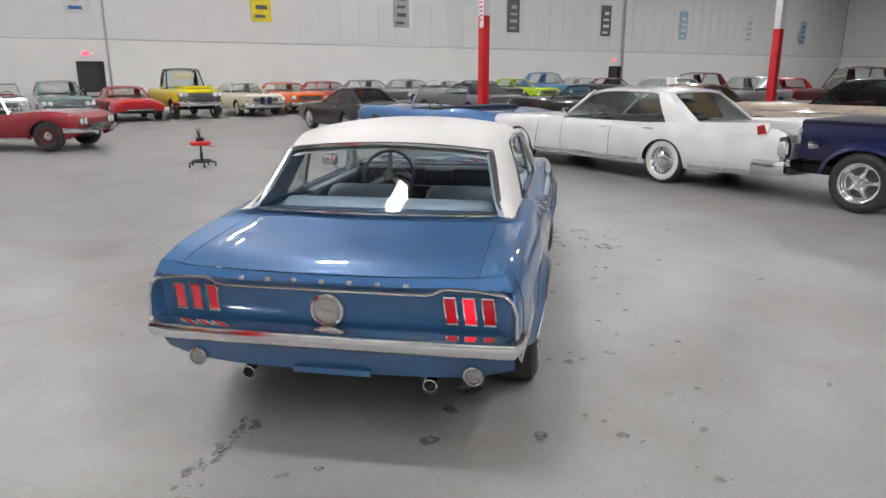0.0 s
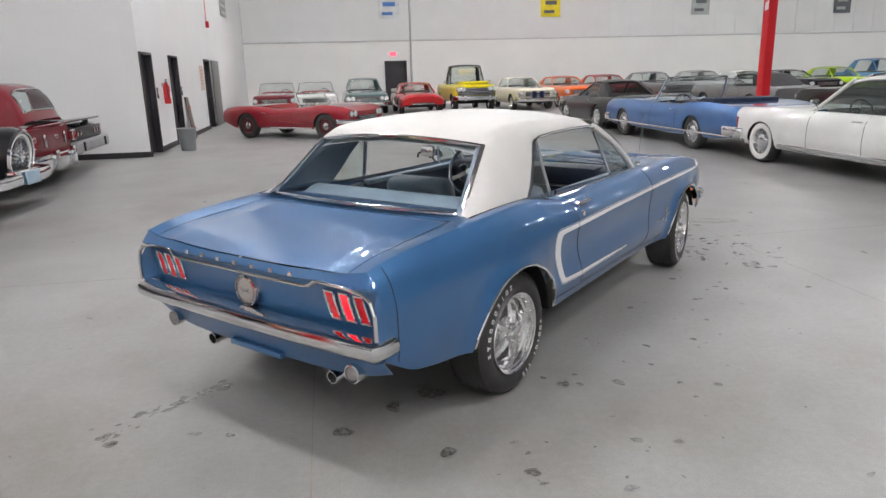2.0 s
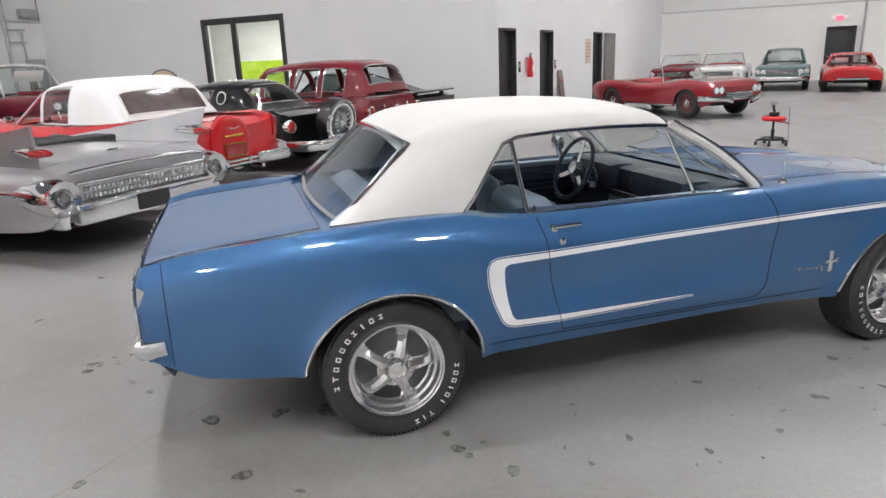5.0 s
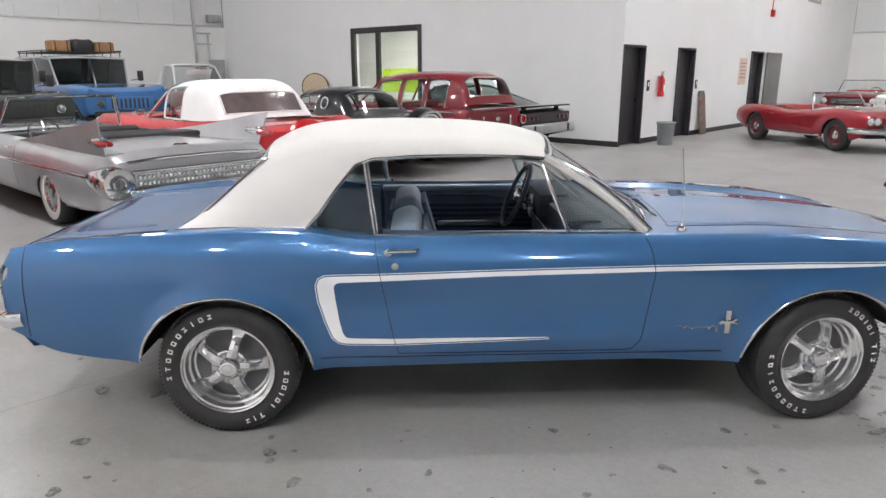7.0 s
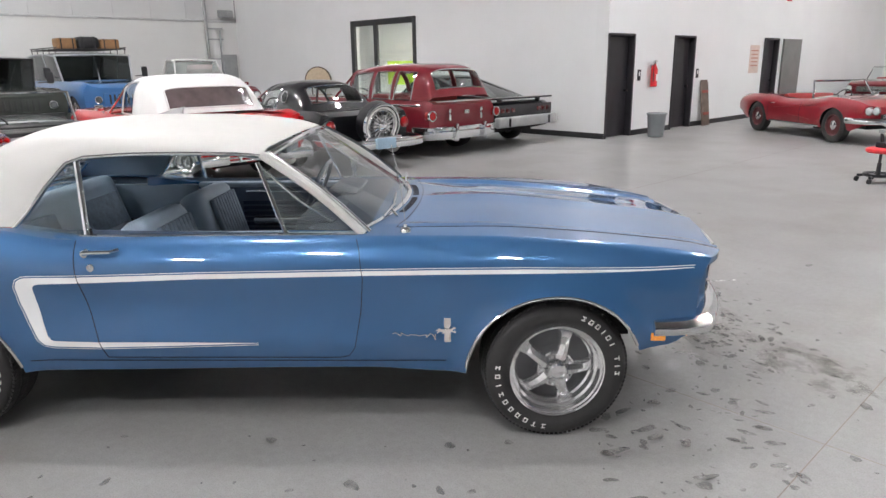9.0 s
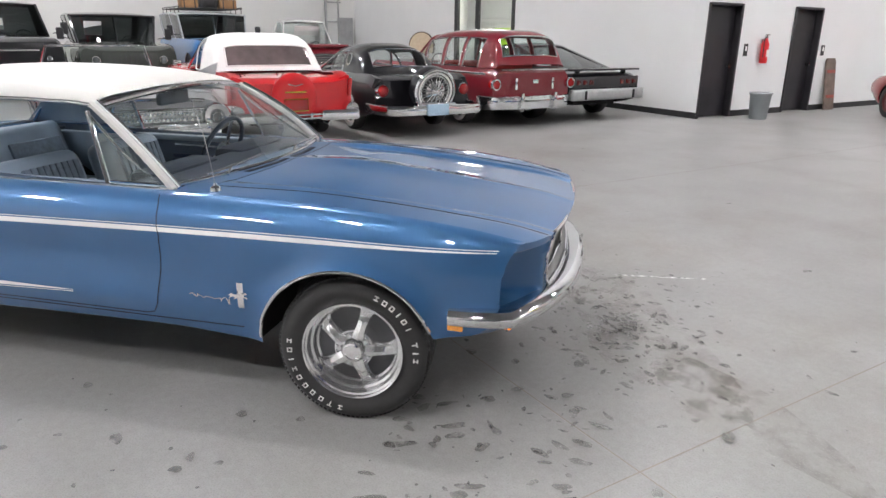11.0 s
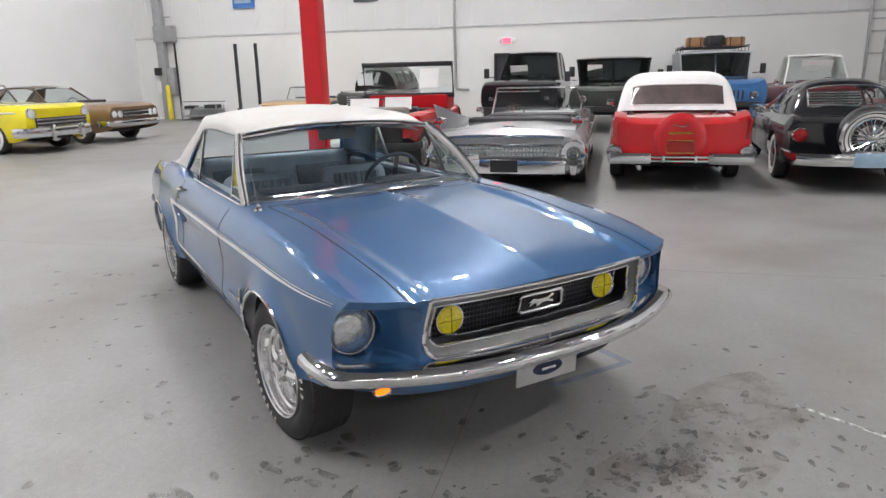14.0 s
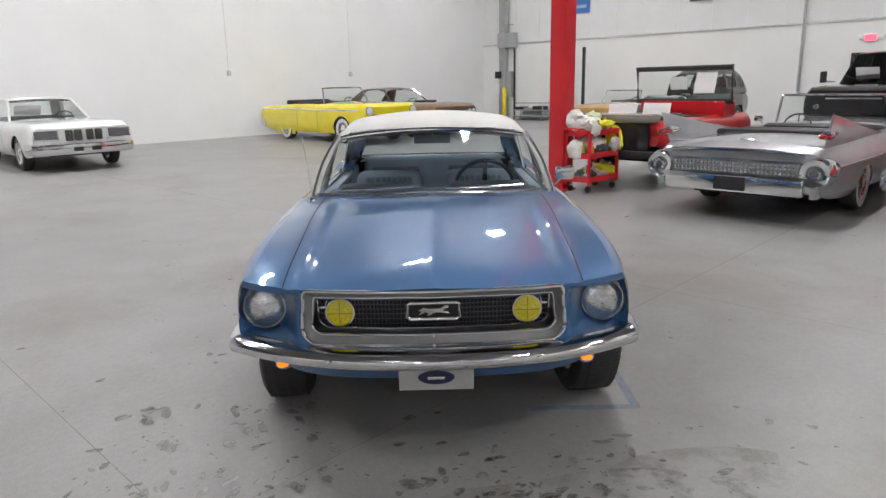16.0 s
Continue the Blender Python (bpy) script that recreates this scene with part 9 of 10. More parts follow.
# ----- tall vehicles under the rear wall, noses towards the aisle
def boxy(m, label, paint, roof_paint, zr=1.85, belt=1.15, W=0.98, wb=3.3, hood=1.18, r=0.44, rack=False, split=False, name="off_road_car", lights=0.82, gz=0.86, glass=None, rake=0.22, lamp=0.075, cab=None, slots=9):
    car = start_car(name, m, label, "car")
    sh = auto_shape(1.0, 0.8, wb, W, belt, hood, belt, sill=0.5, arch=0.5, hub=r, bow=(0.0, 0.04), flat=6.0, taper=(0.98, 0.97))
    c1 = wb * 0.62
    common(car, sh, paint, (-0.8, c1), SEAT_BLK, "hubcap", r, 0.28, seats=(0.2, 1.1), floor_z=0.7)
    greenhouse(sh, car, -0.9, -0.8, c1 - rake, c1, zr, cab or W - 0.2, roof_paint, pillar=roof_paint, post=0.9, cw=(0.2, 0.15), trim=roof_paint, glass=glass or SMOKED)
    y = sh.warp(0, sh.y1)
    g = bmesh.new()
    box(g, (0, y, gz), (1.2, 0.05, 0.32), 0.02)
    gr = part("grille", g, paint, car)
    bm = bmesh.new()
    box(bm, (0, 0, 0), (0.05, 0.02, 0.24), 0.01)
    slot = finish("grille_slot", bm, BLACK)
    for k in range(slots):
        shared("grille_slot", slot, gr, pose(-0.44 + 0.11 * k, y + 0.02, gz))
    for s in (-1, 1):
        head_lamp(car, s * 0.72, y, gz, lamp, LAMP_DULL)
        bm = tube([(s * (W - 0.1), c1, belt + 0.1), (s * (W + 0.1), c1 + 0.05, belt + 0.12)], 0.012, 6)
        box(bm, (s * (W + 0.16), c1 + 0.05, belt + 0.22), (0.16, 0.06, 0.28), 0.03)
        part("side_mirror", bm, BLACK, car)
    bm = bmesh.new()
    box(bm, (0, y + 0.1, 0.62), (1.8, 0.1, 0.14), 0.02)
    part("bumper", bm, BLACK, car)
    if split:
        part("screen_bar", tube([(0, c1 + 0.1, belt), (0, c1 - 0.15, zr - 0.05)], 0.03, 6), roof_paint, car)
    if rack:
        rk = bmesh.new()
        for s in (-1, 1):
            tube([(s * (W - 0.2), -0.7, zr + 0.14), (s * (W - 0.2), c1 - 0.2, zr + 0.14)], 0.015, 6, rk)
            for yy in np.linspace(-0.6, c1 - 0.3, 5):
                tube([(s * (W - 0.2), yy, zr - 0.02), (s * (W - 0.2), yy, zr + 0.14)], 0.012, 6, rk)
        for yy in np.linspace(-0.7, c1 - 0.2, 8):
            tube([(-(W - 0.2), yy, zr + 0.1), (W - 0.2, yy, zr + 0.1)], 0.012, 6, rk)
        part("roof_rack", rk, BLACK, car, "black tube roof rack")
        leather = plain("brown_leather", (0.3, 0.16, 0.07), 0.6, 0, 0.2, 6)
        for x, yy, sx, sy, sz, mat in ((-0.55, c1 - 0.65, 0.5, 0.6, 0.26, leather), (0.0, c1 - 0.65, 0.56, 0.6, 0.32, BLACK), (0.55, c1 - 0.65, 0.48, 0.5, 0.28, leather)):
            bm = bmesh.new()
            box(bm, (0, 0, sz / 2), (sx, sy, sz), 0.12 if mat is BLACK else 0.045, None, 3)
            st = single("travel_case", bm, mat, car.matrix_basis @ pose(x, yy, zr + 0.113), "old travel case strapped on the roof rack", "suitcase", "roof luggage")
            bm = bmesh.new()
            for q in (-0.15, 0.15):
                box(bm, (q, 0, sz / 2), (0.03, sy + 0.012, sz + 0.012), 0.006)
            part("strap", bm, BLACK, st)
    return car


def big_pickup():
    car = boxy(hall(-17.2, 0.3, 0, -90), "black full-size modern pickup facing the aisle", BLACK_P, BLACK_P, 2.14, 1.32, 1.06, 3.6, 1.38, 0.42, name="pickup_truck", gz=0.9, rake=0.8, lamp=0.045, cab=0.72, slots=0)
    paper_sheet(car, 0.3, 2.1, 1.62, 60, 0.5, 0.3)
    for k in range(3):
        bm = bmesh.new()
        box(bm, (0, 4.44, 0.88 + 0.1 * k), (1.1, 0.03, 0.035), 0.01)
        part("grille_bar", bm, CHROME, car)
    return car


big_pickup()
wide_car = boxy(hall(-16.9, 2.65, 0, -90), "wide dark olive off-roader facing the aisle", OLIVE_P, BLACK_P, 1.92, 1.2, 1.09, 3.3, 1.2, 0.46, split=True, cab=1.02)
paper_sheet(wide_car, 0.5, 1.98, 1.55, 70, 0.4, 0.35)
boxy(hall(-18.4, 5.5, 0, -90), "blue off-roader with pale roof pillars and loaded rack", P("deep_sky_paint", (0.06, 0.17, 0.38)), P("pale_silver_paint", (0.5, 0.52, 0.54)), 2.04, 1.3, 1.1, 3.3, 1.28, 0.48, rack=True, split=True, cab=1.0)
old_pickup(hall(-16.8, 7.8, 0, -90), "dark red and white seventies pickup facing the aisle", MAROON, WHITE_P, None, 0.38, True, 0.95, None, 1.84, False)


def rounded_sedan():
    paint = P("dark_grey_green_paint", (0.045, 0.048, 0.042), 0.1, 0.45)
    sh = auto_shape(0.95, 0.6, 2.8, 0.78, 1.15, 1.15, 1.1, sill=0.42, arch=0.45, hub=0.38, bow=(0.06, 0.1), flat=2.4, taper=(0.86, 0.7))
    car = start_car("sedan_car", hall(-16.4, -4.25, 0, -90), "dark grey-green thirties sedan with a rounded roof")
    common(car, sh, paint, (-0.75, 1.75), SEAT_BLK, "hubcap", 0.38, 0.16, seats=(0.2, 1.1), floor_z=0.6)
    pts = dome_top(car, paint, [(1.78, 1.72, 0.66, 0.56, 1.14), (1.4, 1.87, 0.70, 0.58, 1.14), (0.6, 1.96, 0.73, 0.6, 1.14), (-0.1, 1.93, 0.72, 0.6, 1.14), (-0.5, 1.82, 0.7, 0.58, 1.14), (-0.75, 1.6, 0.67, 0.56, 1.14), (-0.9, 1.2, 0.64, 0.58, 1.14)], [(-0.62, -0.76, 11, 21, "rear_window", "")] + [(a, b, k, k + 5, "side_window", "") for a, b in ((1.5, 0.9), (0.75, 0.15), (0.0, -0.4)) for k in (1, 26)], 3.0, rows=40, trim=paint, label="rounded dark roof")
    part("windshield", grid([[Vector((x, 1.80 - 0.02 * k, 1.16 + 0.12 * k)) for x in np.linspace(-0.56, 0.56, 6)] for k in range(5)]), GLASS, car)
    grille(car, 0.5, 0.5, sh.warp(0, sh.y1) + 0.01, 0.78, 8)
    for q in (-1, 1):
        head_lamp(car, q * 0.5, sh.y1 - 0.1, 0.98, 0.11, LAMP_DULL)
        bm = grid(smooth_rows([[Vector((q * x, y, z)) for x in (0.55, 0.7, 0.85, 0.88)] for y, z in ((3.4, 0.5), (3.3, 0.72), (3.05, 0.88), (2.7, 0.9), (2.35, 0.78), (2.1, 0.5), (1.9, 0.42))], 4))
        part("fender", bm, paint, car)
    bumper(sh, car, False, 0.5, 0.07)
    paper_sheet(car, 0.3, 1.83, 1.45, 75, 0.5, 0.36)
    return car


rounded_sedan()
row_car(-15.2, -7.2, "tan open sixties sports car near the rear wall", TAN_P, "open", turn=-90, zr=1.28, belt=0.85, W=0.85, wb=2.5, grill=(0.9, 0.12, 0.5, 3))


# ----- red open utility car seen from behind
def red_utility():
    car = start_car("utility_car", hall(-5.6, -0.97, 0, 89), "red open utility car with black windscreen frame and paper signs", "car")
    sh = auto_shape(0.72, 0.75, 2.05, 0.76, 0.98, 1.0, 0.98, sill=0.5, arch=0.42, hub=0.36, bow=(0.0, 0.02), flat=6.0, taper=(0.98, 0.9))
    common(car, sh, RED, (-0.66, 1.45), SEAT_BLK, "hubcap", 0.36, 0.2, seats=(0.45,), floor_z=0.6)
    y = sh.y0
    bm = bmesh.new()
    box(bm, (0, y - 0.02, 0.73), (1.16, 0.05, 0.46), 0.03)
    part("tailgate", bm, BLACK_P, car, "black tailgate panel")
    bm = bmesh.new()
    box(bm, (0, y + 0.05, 1.02), (1.3, 0.3, 0.13), 0.06)
    part("folded_top", bm, plain("grey_canvas", (0.2, 0.185, 0.165), 0.85, 0, 0.15, 6), car, "folded grey canvas top")
    part("cowl", boxes(((0, 1.62, 1.08), (1.5, 0.5, 0.26)), bevel=0.05), RED, car, "red cowl under the windscreen")
    pts = [(-0.84, 1.45, 1.2), (-0.84, 1.38, 1.74), (0.84, 1.38, 1.74), (0.84, 1.45, 1.2)]
    part("screen_frame", sweep(pts, oval(0.04, 0.045, 8, 3), closed=True), BLACK, car, "black windscreen frame")
    part("windshield", grid([[Vector((x, 1.44 - 0.06 * t, 1.22 + 0.5 * t)) for x in (-0.82, 0.82)] for t in (0, 1)]), GLASS, car)
    for x, w, h in ((-0.3, 0.5, 0.16), (0.28, 0.45, 0.2), (0.42, 0.35, 0.35)):
        paper_sheet(car, x, 0.0 if h < 0.3 else 1.35, 1.12 if h < 0.3 else 1.5, 75, w, h)
    bumper(sh, car, True, 0.5, 0.06, BLACK)
    for s in (-1, 1):
        tail_lamp(car, (s * 0.68, y - 0.03, 0.82), (0.09, 0.05, 0.09))
        bm = bmesh.new()
        box(bm, (s * 0.72, 0.0, 0.9), (0.16, 1.0, 0.1), 0.03)
        part("rear_fender", bm, RED, car)
    return car


red_utility()

# ---------- marks on the floor


def mark_mat(name, col, rough, lo, hi, scale, most=1.0):
    m, n, l, b = principled(name)
    b.inputs["Base Color"].default_value = (*col, 1)
    b.inputs["Roughness"].default_value = rough
    t = noise_node(n, l, scale, 5, 0.65)
    r = ramp_node(n, l, t.outputs[0], [(lo, (0, 0, 0)), (hi, (most, most, most))])
    l.new(r.outputs[0], b.inputs["Alpha"])
    return m


OIL = mark_mat("oil_mark", (0.075, 0.07, 0.066), 0.35, 0.3, 0.62, 30.0, 0.7)
DAMP = mark_mat("damp_mark", (0.13, 0.12, 0.11), 0.3, 0.3, 0.55, 14.0, 0.5)
RUST = mark_mat("brown_film", (0.2, 0.165, 0.13), 0.4, 0.45, 0.75, 5.0, 0.4)


def blob(bm, x, y, r, rng, sx=1.0, sy=1.0, turn=0.0, z=0.0011, n=18):
    ph = [rng.uniform(0, 6.28) for _ in range(4)]
    c, s = math.cos(turn), math.sin(turn)
    vs = []
    for k in range(n):
        a = 2 * math.pi * k / n
        q = r * (1 + 0.18 * math.sin(2 * a + ph[0]) + 0.11 * math.sin(3 * a + ph[1]) + 0.05 * math.sin(5 * a + ph[2]) + 0.03 * math.sin(7 * a + ph[3]))
        px, py = q * math.cos(a) * sx, q * math.sin(a) * sy
        vs.append(bm.verts.new((x + px * c - py * s, y + px * s + py * c, z)))
    bm.faces.new(vs)


def stain(label, mat, blobs, seed, z):
    rng = random.Random(seed)
    bm = bmesh.new()
    for i, b in enumerate(blobs):
        blob(bm, *b[:3], rng, *b[3:], z=z + 0.000018 * i)
    return single("floor_stain", bm, mat, pose(0, 0, 0), label, "floor stain", kind="stuff", smooth=0)


rng = random.Random(4)
stain("small black oil drips on the concrete under the tail", OIL, [(0.52, -0.26, 0.065), (0.46, -0.49, 0.04), (0.41, -0.80, 0.042), (0.92, -0.67, 0.036), (-0.01, -1.11, 0.02), (1.05, 0.2, 0.03), (1.3, -0.6, 0.03), (0.75, -1.3, 0.025)], 1, 0.0012)
trail = []
for k in range(46):
    t = rng.random()
    trail.append((-0.50 + rng.gauss(0, 0.04), -0.75 - 0.75 * t, 0.006 + 0.02 * rng.random() ** 2, 1.0, rng.uniform(1, 1.8)))
stain("broken trail of dark drips behind the tail", DAMP, trail, 2, 0.0022)
wet = []
for k in range(430):
    a, d = rng.uniform(0, 6.28), abs(rng.gauss(0, 0.6))
    wet.append((-0.4 + d * math.cos(a) * 1.15, 3.85 + d * math.sin(a) * 0.62, 0.004 + 0.021 * rng.random() ** 2.2, rng.uniform(0.9, 2.0), rng.uniform(0.6, 1.0), rng.gauss(0.5, 0.6)))
stain("scattered dark damp flecks on the concrete ahead of the car", DAMP, wet, 3, 0.0045)
stain("faint brown film on the concrete ahead of the car", RUST, [(-0.35, 3.95, 0.5, 1.6, 0.7, 0.3), (0.35, 4.35, 0.35, 1.5, 0.6, 0.5), (-1.1, 3.6, 0.3, 1.4, 0.6, 0.2)], 8, 0.0035)
side = []
for k in range(110):
    side.append((rng.uniform(0.55, 1.55), rng.uniform(2.9, 3.75), 0.005 + 0.026 * rng.random() ** 2, rng.uniform(1.0, 2.2), 0.8, rng.uniform(0, 3)))
for k in range(60):
    side.append((rng.uniform(0.9, 1.9), rng.uniform(-1.2, 2.6), 0.005 + 0.02 * rng.random() ** 2, rng.uniform(0.8, 1.7), 1.0, rng.uniform(0, 3)))
for k in range(150):
    a, d = rng.uniform(0, 6.28), rng.uniform(1.5, 7.0)
    side.append((d * math.cos(a), 1.2 + d * math.sin(a), 0.005 + 0.018 * rng.random() ** 2, rng.uniform(0.8, 2.4), 1.0, rng.uniform(0, 3)))
stain("small dark spots scattered over the concrete", DAMP, side, 4, 0.0105)

TAPE = plain("grey_blue_tape", (0.17, 0.19, 0.24), 0.6, 0, 0.2, 12)
bm = bmesh.new()
box(bm, (-0.73, 3.01, 0.0165), (0.54, 0.045, 0.0012))
box(bm, (-0.985, 2.8, 0.0165), (0.045, 0.42, 0.0012))
single("floor_tape", bm, TAPE, pose(0, 0, -0.0155), "worn grey tape corner stuck on the floor", "floor tape", kind="structure", smooth=0)
bm = bmesh.new()
box(bm, (0, 0, 0.0006), (0.6, 0.02, 0.0012))
single("floor_scuff", bm, mark_mat("pale_scuff", (0.7, 0.7, 0.69), 0.5, 0.35, 0.6, 20.0), pose(-1.33, 4.1, 0, 0, 0, 98), "pale scuff line on the concrete", "floor mark", kind="structure", smooth=0)

# ---------- red service cart with cleaning supplies, beside the column


def service_cart():
    m = pose(-2.324, -3.873, 0, 0, 0, 224)
    c = thing("service_cart", m, "red steel three-shelf service cart on casters", "cart")
    L, D = 0.76, 0.4
    for nm, z in (("bottom_shelf", 0.16), ("middle_shelf", 0.50), ("top_shelf", 0.82)):
        bm = bmesh.new()
        box(bm, (0, 0, z), (L, D, 0.012), 0.003)
        for s in (-1, 1):
            box(bm, (0, s * D / 2, z + 0.03), (L, 0.012, 0.08), 0.003)
            box(bm, (s * L / 2, 0, z + 0.03), (0.012, D, 0.08), 0.003)
        part(nm, bm, RED_PAINT, c)
    for sx in (-1, 1):
        for sy in (-1, 1):
            bm = bmesh.new()
            box(bm, (sx * (L / 2 - 0.01), sy * (D / 2 - 0.01), 0.5), (0.04, 0.04, 0.78), 0.006)
            part("post", bm, RED_PAINT, c)
            k = part("caster", lathe([(-0.015, 0.0), (-0.015, 0.045), (0.015, 0.045), (0.015, 0.0)], 16, "x", None, (sx * (L / 2 - 0.06), sy * (D / 2 - 0.05), 0.047)), BLACK, c)
            bm = bmesh.new()
            box(bm, (sx * (L / 2 - 0.06), sy * (D / 2 - 0.05), 0.105), (0.05, 0.05, 0.035), 0.008)
            part("caster_fork", bm, STEEL, k)
    part("push_handle", tube([(-L / 2, -D / 2 + 0.04, 0.86), (-L / 2 - 0.12, -D / 2 + 0.04, 0.92), (-L / 2 - 0.12, D / 2 - 0.04, 0.92), (-L / 2, D / 2 - 0.04, 0.86)], 0.013, 8), RED_PAINT, c)
    cols = [plain("bottle_white", (0.75, 0.75, 0.74), 0.4), plain("bottle_yellow", (0.75, 0.68, 0.02), 0.4), plain("bottle_grey", (0.2, 0.21, 0.22), 0.4), plain("bottle_orange", (0.7, 0.2, 0.03), 0.4)]
    r = random.Random(9)
    for z, n in ((0.508, 8), (0.828, 6), (0.168, 6)):
        for k in range(n):
            h = r.uniform(0.14, 0.22)
            x, y = -0.3 + 0.6 * k / (n - 1), r.uniform(-0.12, 0.12)
            b = thing("spray_bottle", m @ pose(x, y, z), "plastic cleaning bottle on the red cart", "bottle", "cleaning bottles")
            part("bottle_body", lathe([(0, 0.0), (0, 0.035), (0.01, 0.04), (h * 0.65, 0.04), (h * 0.8, 0.018), (h, 0.016)], 14, "z"), cols[r.randrange(4)], b)
            part("cap", lathe([(h, 0.018), (h + 0.03, 0.018), (h + 0.03, 0.0)], 12, "z"), cols[r.randrange(4)], b)
    for k, (x, y, z, sc, ci, lb) in enumerate(((-0.22, 0.02, 0.97, (0.2, 0.16, 0.12), 0, "crumpled white rags heaped on the cart"), (-0.05, 0.0, 0.96, (0.17, 0.15, 0.1), 3, "crumpled pale cloth heaped on the cart"), (0.22, 0.02, 0.93, (0.2, 0.15, 0.07), 1, "yellow microfibre cloths heaped on the cart"), (0.40, -0.1, 0.70, (0.05, 0.15, 0.24), 1, "yellow cloth hanging over the cart end"), (0.0, -0.22, 0.97, (0.18, 0.06, 0.05), 1, "rolled yellow cloth on the cart edge"), (0.3, 0.0, 0.27, (0.16, 0.18, 0.09), 1, "yellow cloths on the bottom shelf"), (-0.02, 0.05, 0.68, (0.3, 0.17, 0.13), 0, "white rags bundled on the middle shelf"), (-0.3, -0.24, 0.9, (0.12, 0.03, 0.09), 0, "white rag hanging over the cart edge"), (0.1, 0.0, 0.6, (0.2, 0.16, 0.1), 2, "dark machine and cord on the shelf"), (-0.2, 0.0, 0.24, (0.2, 0.14, 0.08), 2, "grey folded hose on the bottom shelf"), (0.2, 0.0, 0.23, (0.14, 0.14, 0.06), 0, "white rags on the bottom shelf"), (-0.36, 0.05, 1.02, (0.12, 0.14, 0.15), 0, "white plastic bag on the cart corner"), (0.1, 0.08, 1.04, (0.13, 0.1, 0.09), 3, "pale green cloth heaped on the cart"), (-0.46, 0.0, 0.62, (0.06, 0.12, 0.13), 0, "white rag hanging from the push handle"), (0.28, -0.2, 0.66, (0.12, 0.06, 0.1), 0, "white rag stuffed at the shelf edge"))):
        bm = bmesh.new()
        bmesh.ops.create_icosphere(bm, subdivisions=3, radius=1.0)
        for v in bm.verts:
            d = 1 + 0.35 * noise.noise(v.co * 2.2 + Vector((k * 7.1, 0, 0))) + 0.15 * noise.noise(v.co * 6 + Vector((0, k * 3.3, 0)))
            v.co = Vector((v.co.x * sc[0] * d, v.co.y * sc[1] * d, v.co.z * sc[2] * d))
        single("cleaning_cloth", bm, plain("cloth_" + str(ci), ((0.72, 0.72, 0.68), (0.75, 0.72, 0.03), (0.12, 0.13, 0.14), (0.6, 0.66, 0.45))[ci], 0.85, 0, 0.1, 8, 0.3, 80), m @ pose(x, y, z), lb, "cloth", "cleaning cloths")
    return c


service_cart()


# ---------- rolling stool with a cordless tool on it
def rolling_stool():
    m = pose(-5.55, 7.85, 0, 0, 0, 20)
    s = thing("rolling_stool", m, "round red mechanic's stool on a wheeled tray", "stool")
    part("seat", lathe([(0.40, 0.0), (0.40, 0.17), (0.42, 0.185), (0.45, 0.18), (0.465, 0.15), (0.465, 0.0)], 28, "z"), RED_PAINT, s)
    part("gas_post", lathe([(0.1, 0.028), (0.26, 0.028), (0.26, 0.018), (0.4, 0.018)], 16, "z"), BLACK, s)
    part("lever", tube([(0.02, 0, 0.39), (0.24, 0.05, 0.36)], 0.008, 6), RED_PAINT, s)
    part("tray", lathe([(0.085, 0.0), (0.085, 0.16), (0.1, 0.18), (0.125, 0.18), (0.12, 0.17), (0.1, 0.15), (0.1, 0.0)], 24, "z"), BLACK, s)
    for k in range(5):
        a = 2 * math.pi * k / 5
        c, d = math.cos(a), math.sin(a)
        part("leg", tube([(0.1 * c, 0.1 * d, 0.1), (0.24 * c, 0.24 * d, 0.085)], 0.018, 8), BLACK, s)
        part("caster", lathe([(-0.012, 0.0), (-0.012, 0.035), (0.012, 0.035), (0.012, 0.0)], 14, "x", None, (0.24 * c, 0.24 * d, 0.036)), BLACK, s)
    t = thing("cordless_tool", m @ pose(0, 0, 0.465), "small black cordless tool standing on the stool", "tool")
    part("battery", boxes(((0, 0, 0.035), (0.13, 0.09, 0.07)), bevel=0.012), BLACK, t)
    part("grip", tube([(0, 0, 0.06), (-0.02, 0, 0.14), (-0.03, 0, 0.19)], 0.022, 10), BLACK, t)
    part("head", boxes(((-0.02, 0, 0.21), (0.09, 0.07, 0.06)), bevel=0.02), GREY_BOX, t)
    return s


rolling_stool()


# ---------- lift posts and dock gear by the rear wall
for v in (-11.35, -10.5):
    l = thing("lift_post", hall(-19.0, v, 0, 90), "slim black vehicle lift post standing free", "lift post", "lift posts")
    part("mast", boxes(((0, 0, 1.42), (0.1, 0.1, 2.84)), bevel=0.01), BLACK, l)
    part("foot", boxes(((0, 0, 0.02), (0.45, 0.5, 0.04)), bevel=0.008), BLACK, l)
    part("carriage", boxes(((0, -0.07, 0.3), (0.16, 0.1, 0.3)), bevel=0.01), BLACK, l)
    part("arm", boxes(((0.45, -0.1, 0.16), (0.9, 0.08, 0.06)), bevel=0.01), BLACK, l)
ld = thing("door_lift_gear", hall(BACK_U, -15.12, 0, 90), "grey steel door machinery with a control box by the rear wall", "machinery")
part("mast", boxes(((0, -0.14, 2.9), (0.34, 0.26, 5.8)), bevel=0.02), GREY_BOX, ld)
part("motor_box", boxes(((0.25, -0.2, 3.35), (0.85, 0.36, 0.62)), bevel=0.03), GREY_BOX, ld)
part("control_box", boxes(((0.3, -0.12, 1.5), (0.34, 0.2, 1.1)), bevel=0.02), GREY_BOX, ld)
part("junction_box", boxes(((-0.15, -0.34, 1.9), (0.26, 0.16, 0.3)), bevel=0.02), BLACK, ld)
part("paper_tag", boxes(((-0.2, -0.3, 1.3), (0.16, 0.02, 0.45)), bevel=0.004), PAPER, ld)
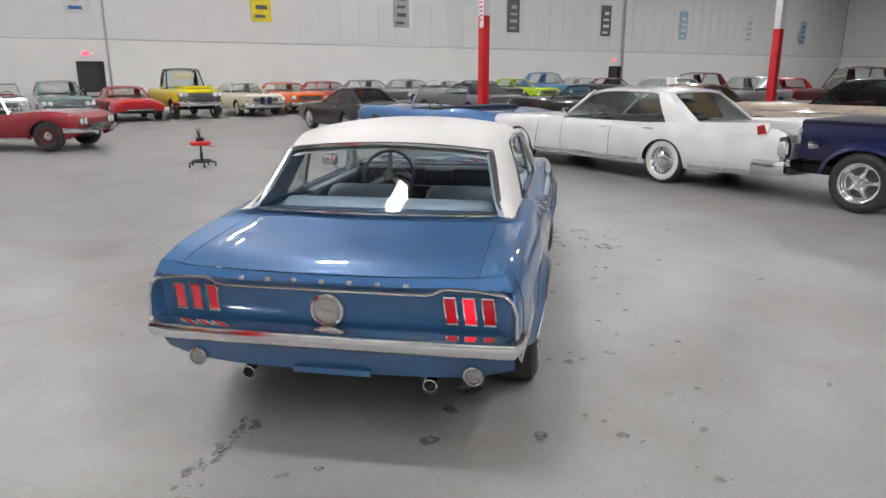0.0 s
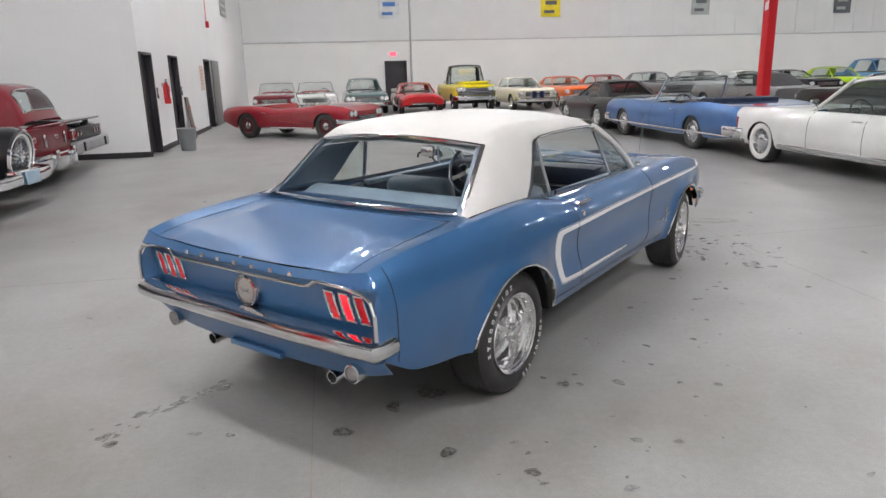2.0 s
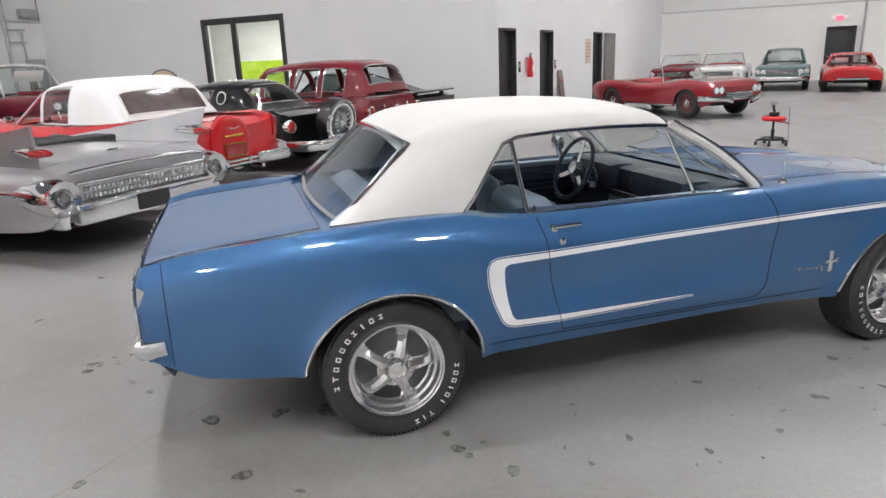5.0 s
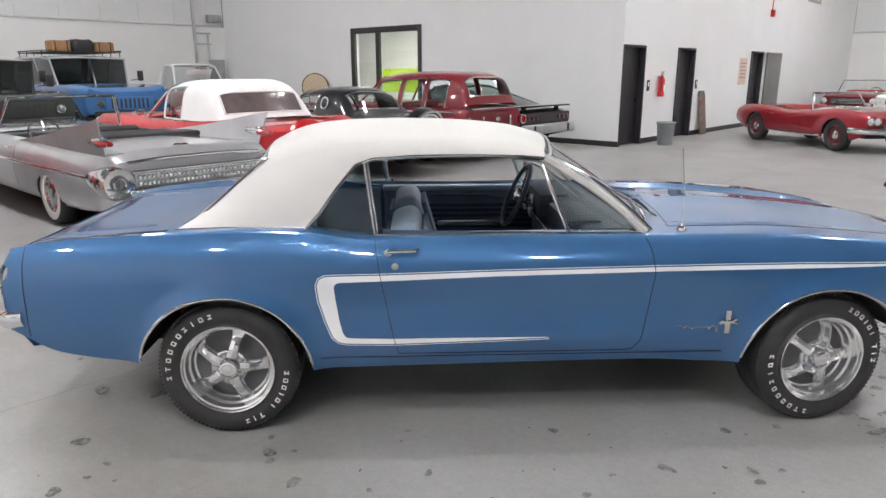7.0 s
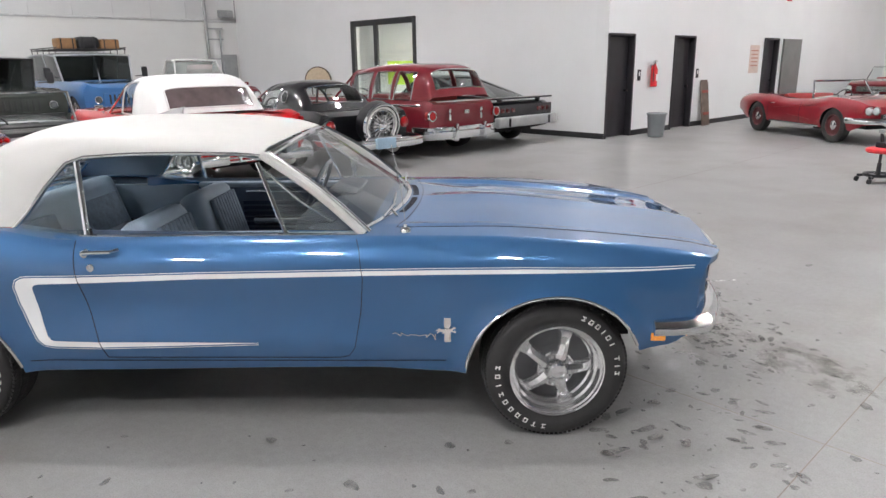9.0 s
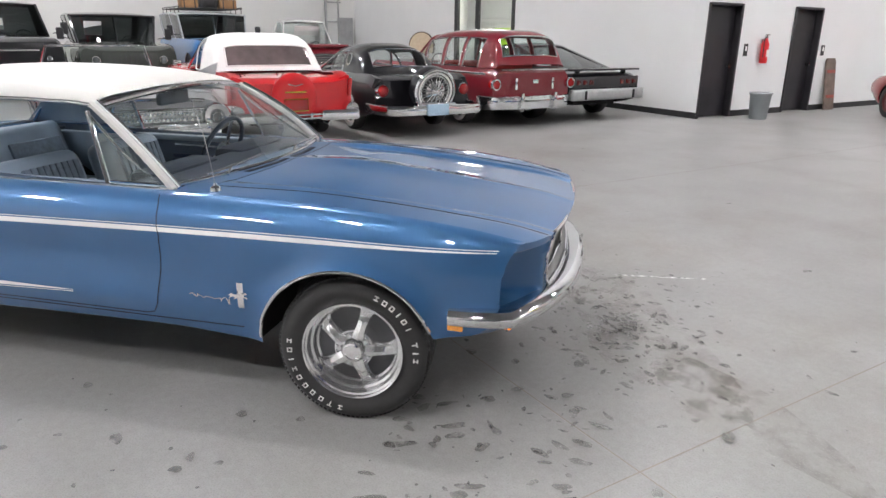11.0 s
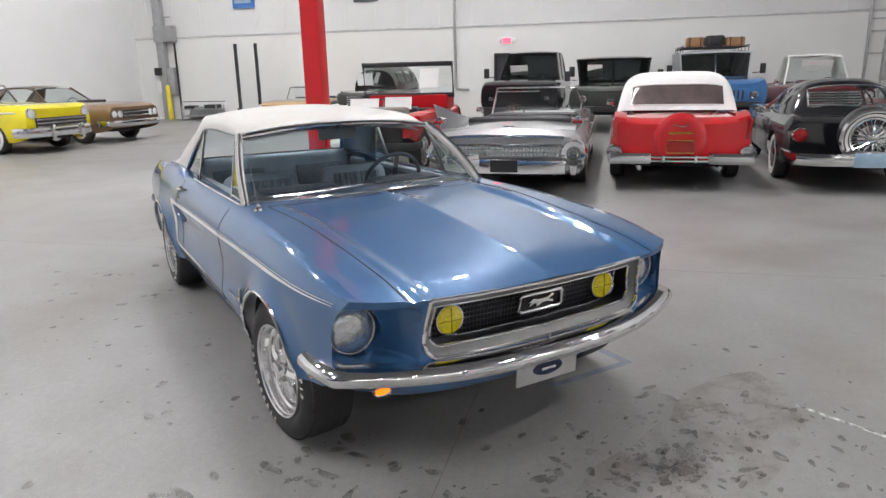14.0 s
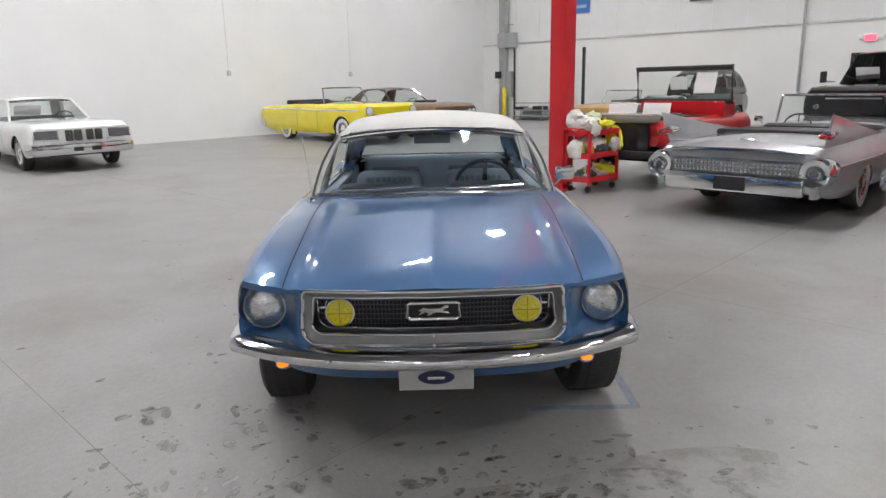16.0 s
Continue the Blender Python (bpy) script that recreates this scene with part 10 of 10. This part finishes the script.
part("yellow_guard", lathe([(0, 0.09), (1.3, 0.09), (1.36, 0.05), (1.37, 0.0)], 16, "z", None, (0.35, -0.55, 0)), plain("guard_yellow", (0.75, 0.6, 0.03), 0.5), ld)
part("guide_rail", tube([(0.55, -0.08, 0), (0.55, -0.08, 3.0)], 0.04, 8), BLACK, ld)
part("cross_rail", tube([(-0.3, -0.1, 4.0), (0.5, -0.1, 4.0)], 0.025, 8), GREY_BOX, ld)
tb = thing("work_rack", hall(-19.3, -13.2, 0, 90), "low steel rack with dark parts stacked on it", "rack")
part("shelf", boxes(((0, 0, 0.42), (1.6, 0.6, 0.04)), ((0, 0, 0.16), (1.6, 0.6, 0.04)), bevel=0.005), GALV, tb)
for x in (-0.76, 0.76):
    for y in (-0.27, 0.27):
        part("leg", boxes(((x, y, 0.29), (0.04, 0.04, 0.58)), bevel=0.004), GALV, tb)
for k, (x, w, h) in enumerate(((-0.5, 0.4, 0.12), (0.0, 0.45, 0.08), (0.45, 0.5, 0.15))):
    bm = bmesh.new()
    box(bm, (0, 0, h / 2), (w, 0.45, h), 0.02)
    single("spare_panel", bm, (BLACK, GREY_BOX, BLACK)[k], hall(-19.3, -13.2 + x, 0.44, 90), "dark spare part lying on the low rack", "spare part")
bm = bmesh.new()
box(bm, (0, 0, 0.5), (1.9, 0.04, 0.7), 0.01)
bd = single("barrier_board", bm, WALL_WHITE, hall(-19.6, -13.3, 0, 90) @ pose(0, 0, -0.15), "white board with a dark edge standing at the wall", "board")
part("edge_rail", tube([(-0.95, -0.02, 0.85), (0.95, -0.02, 0.85)], 0.015, 6), BLACK, bd)

# wall outlets with cords on the white wall
for u, z0 in ((-7.2, 2.05), (-12.2, 2.0)):
    o = thing("wall_outlet", hall(u, WHITE_V, z0, 180), "small grey outlet box with a cord on the white wall", "outlet")
    part("box", boxes(((0, -0.04, 0), (0.12, 0.08, 0.16)), bevel=0.01), plain("pale_box", (0.5, 0.5, 0.5), 0.5), o)
    part("cord", tube([(0, -0.03, 0.08), (0.01, -0.02, 1.5), (0, -0.02, 5.0)], 0.011, 6), WALL_PANEL, o)

# ---------- beige chair against the office wall
ch = thing("banquet_chair", hall(-14.15, WIN_V - 0.5, 0, 218), "beige upholstered chair with a dark frame, its back to the wall", "chair")
wood = plain("dark_chair_frame", (0.05, 0.03, 0.02), 0.4)
fab = plain("beige_fabric", (0.52, 0.42, 0.3), 0.85, 0, 0.08, 12, 0.2, 150)
out = [(0.42 * math.cos(a) * 0.95, 0, 1.14 + 0.42 * math.sin(a)) for a in np.linspace(-0.5, math.pi + 0.5, 22)]
part("backrest", slab([(x, -0.24, z) for x, y, z in out] , 0.06, (0, 1, 0)), fab, ch)
part("back_frame", sweep([(x * 1.03, -0.21, z) for x, y, z in out], oval(0.02, 0.035, 8)), wood, ch)
part("seat", boxes(((0, 0.02, 0.62), (0.52, 0.5, 0.1)), bevel=0.04), fab, ch)
for x in (-0.22, 0.22):
    for y in (-0.2, 0.22):
        part("leg", tube([(x, y, 0.6), (x * 1.05, y * 1.05, 0.0)], 0.02, 8), wood, ch)
part("back_post", tube([(-0.2, -0.22, 0.6), (-0.22, -0.21, 1.0)], 0.018, 6), wood, ch)
part("back_post", tube([(0.2, -0.22, 0.6), (0.22, -0.21, 1.0)], 0.018, 6), wood, ch)

# lime board and desk seen through the office glass
LIME = plain("lime_panel", (0.55, 0.8, 0.03), 0.5)
dk = thing("office_partition", hall(-12.6, WIN_V + 2.2), "lime green office partition on a grey desk", "partition")
part("screen", boxes(((0, 0, 1.35), (2.6, 0.06, 0.75)), bevel=0.01), LIME, dk)
part("desk", boxes(((0, -0.35, 0.73), (2.6, 0.75, 0.04)), bevel=0.006), GREY_BOX, dk)
for x in (-1.2, 1.2):
    part("leg", boxes(((x, -0.3, 0.37), (0.06, 0.6, 0.7)), bevel=0.006), GREY_BOX, dk)
    part("screen_post", boxes(((x, 0, 0.86), (0.05, 0.05, 1.72)), bevel=0.006), GREY_BOX, dk)
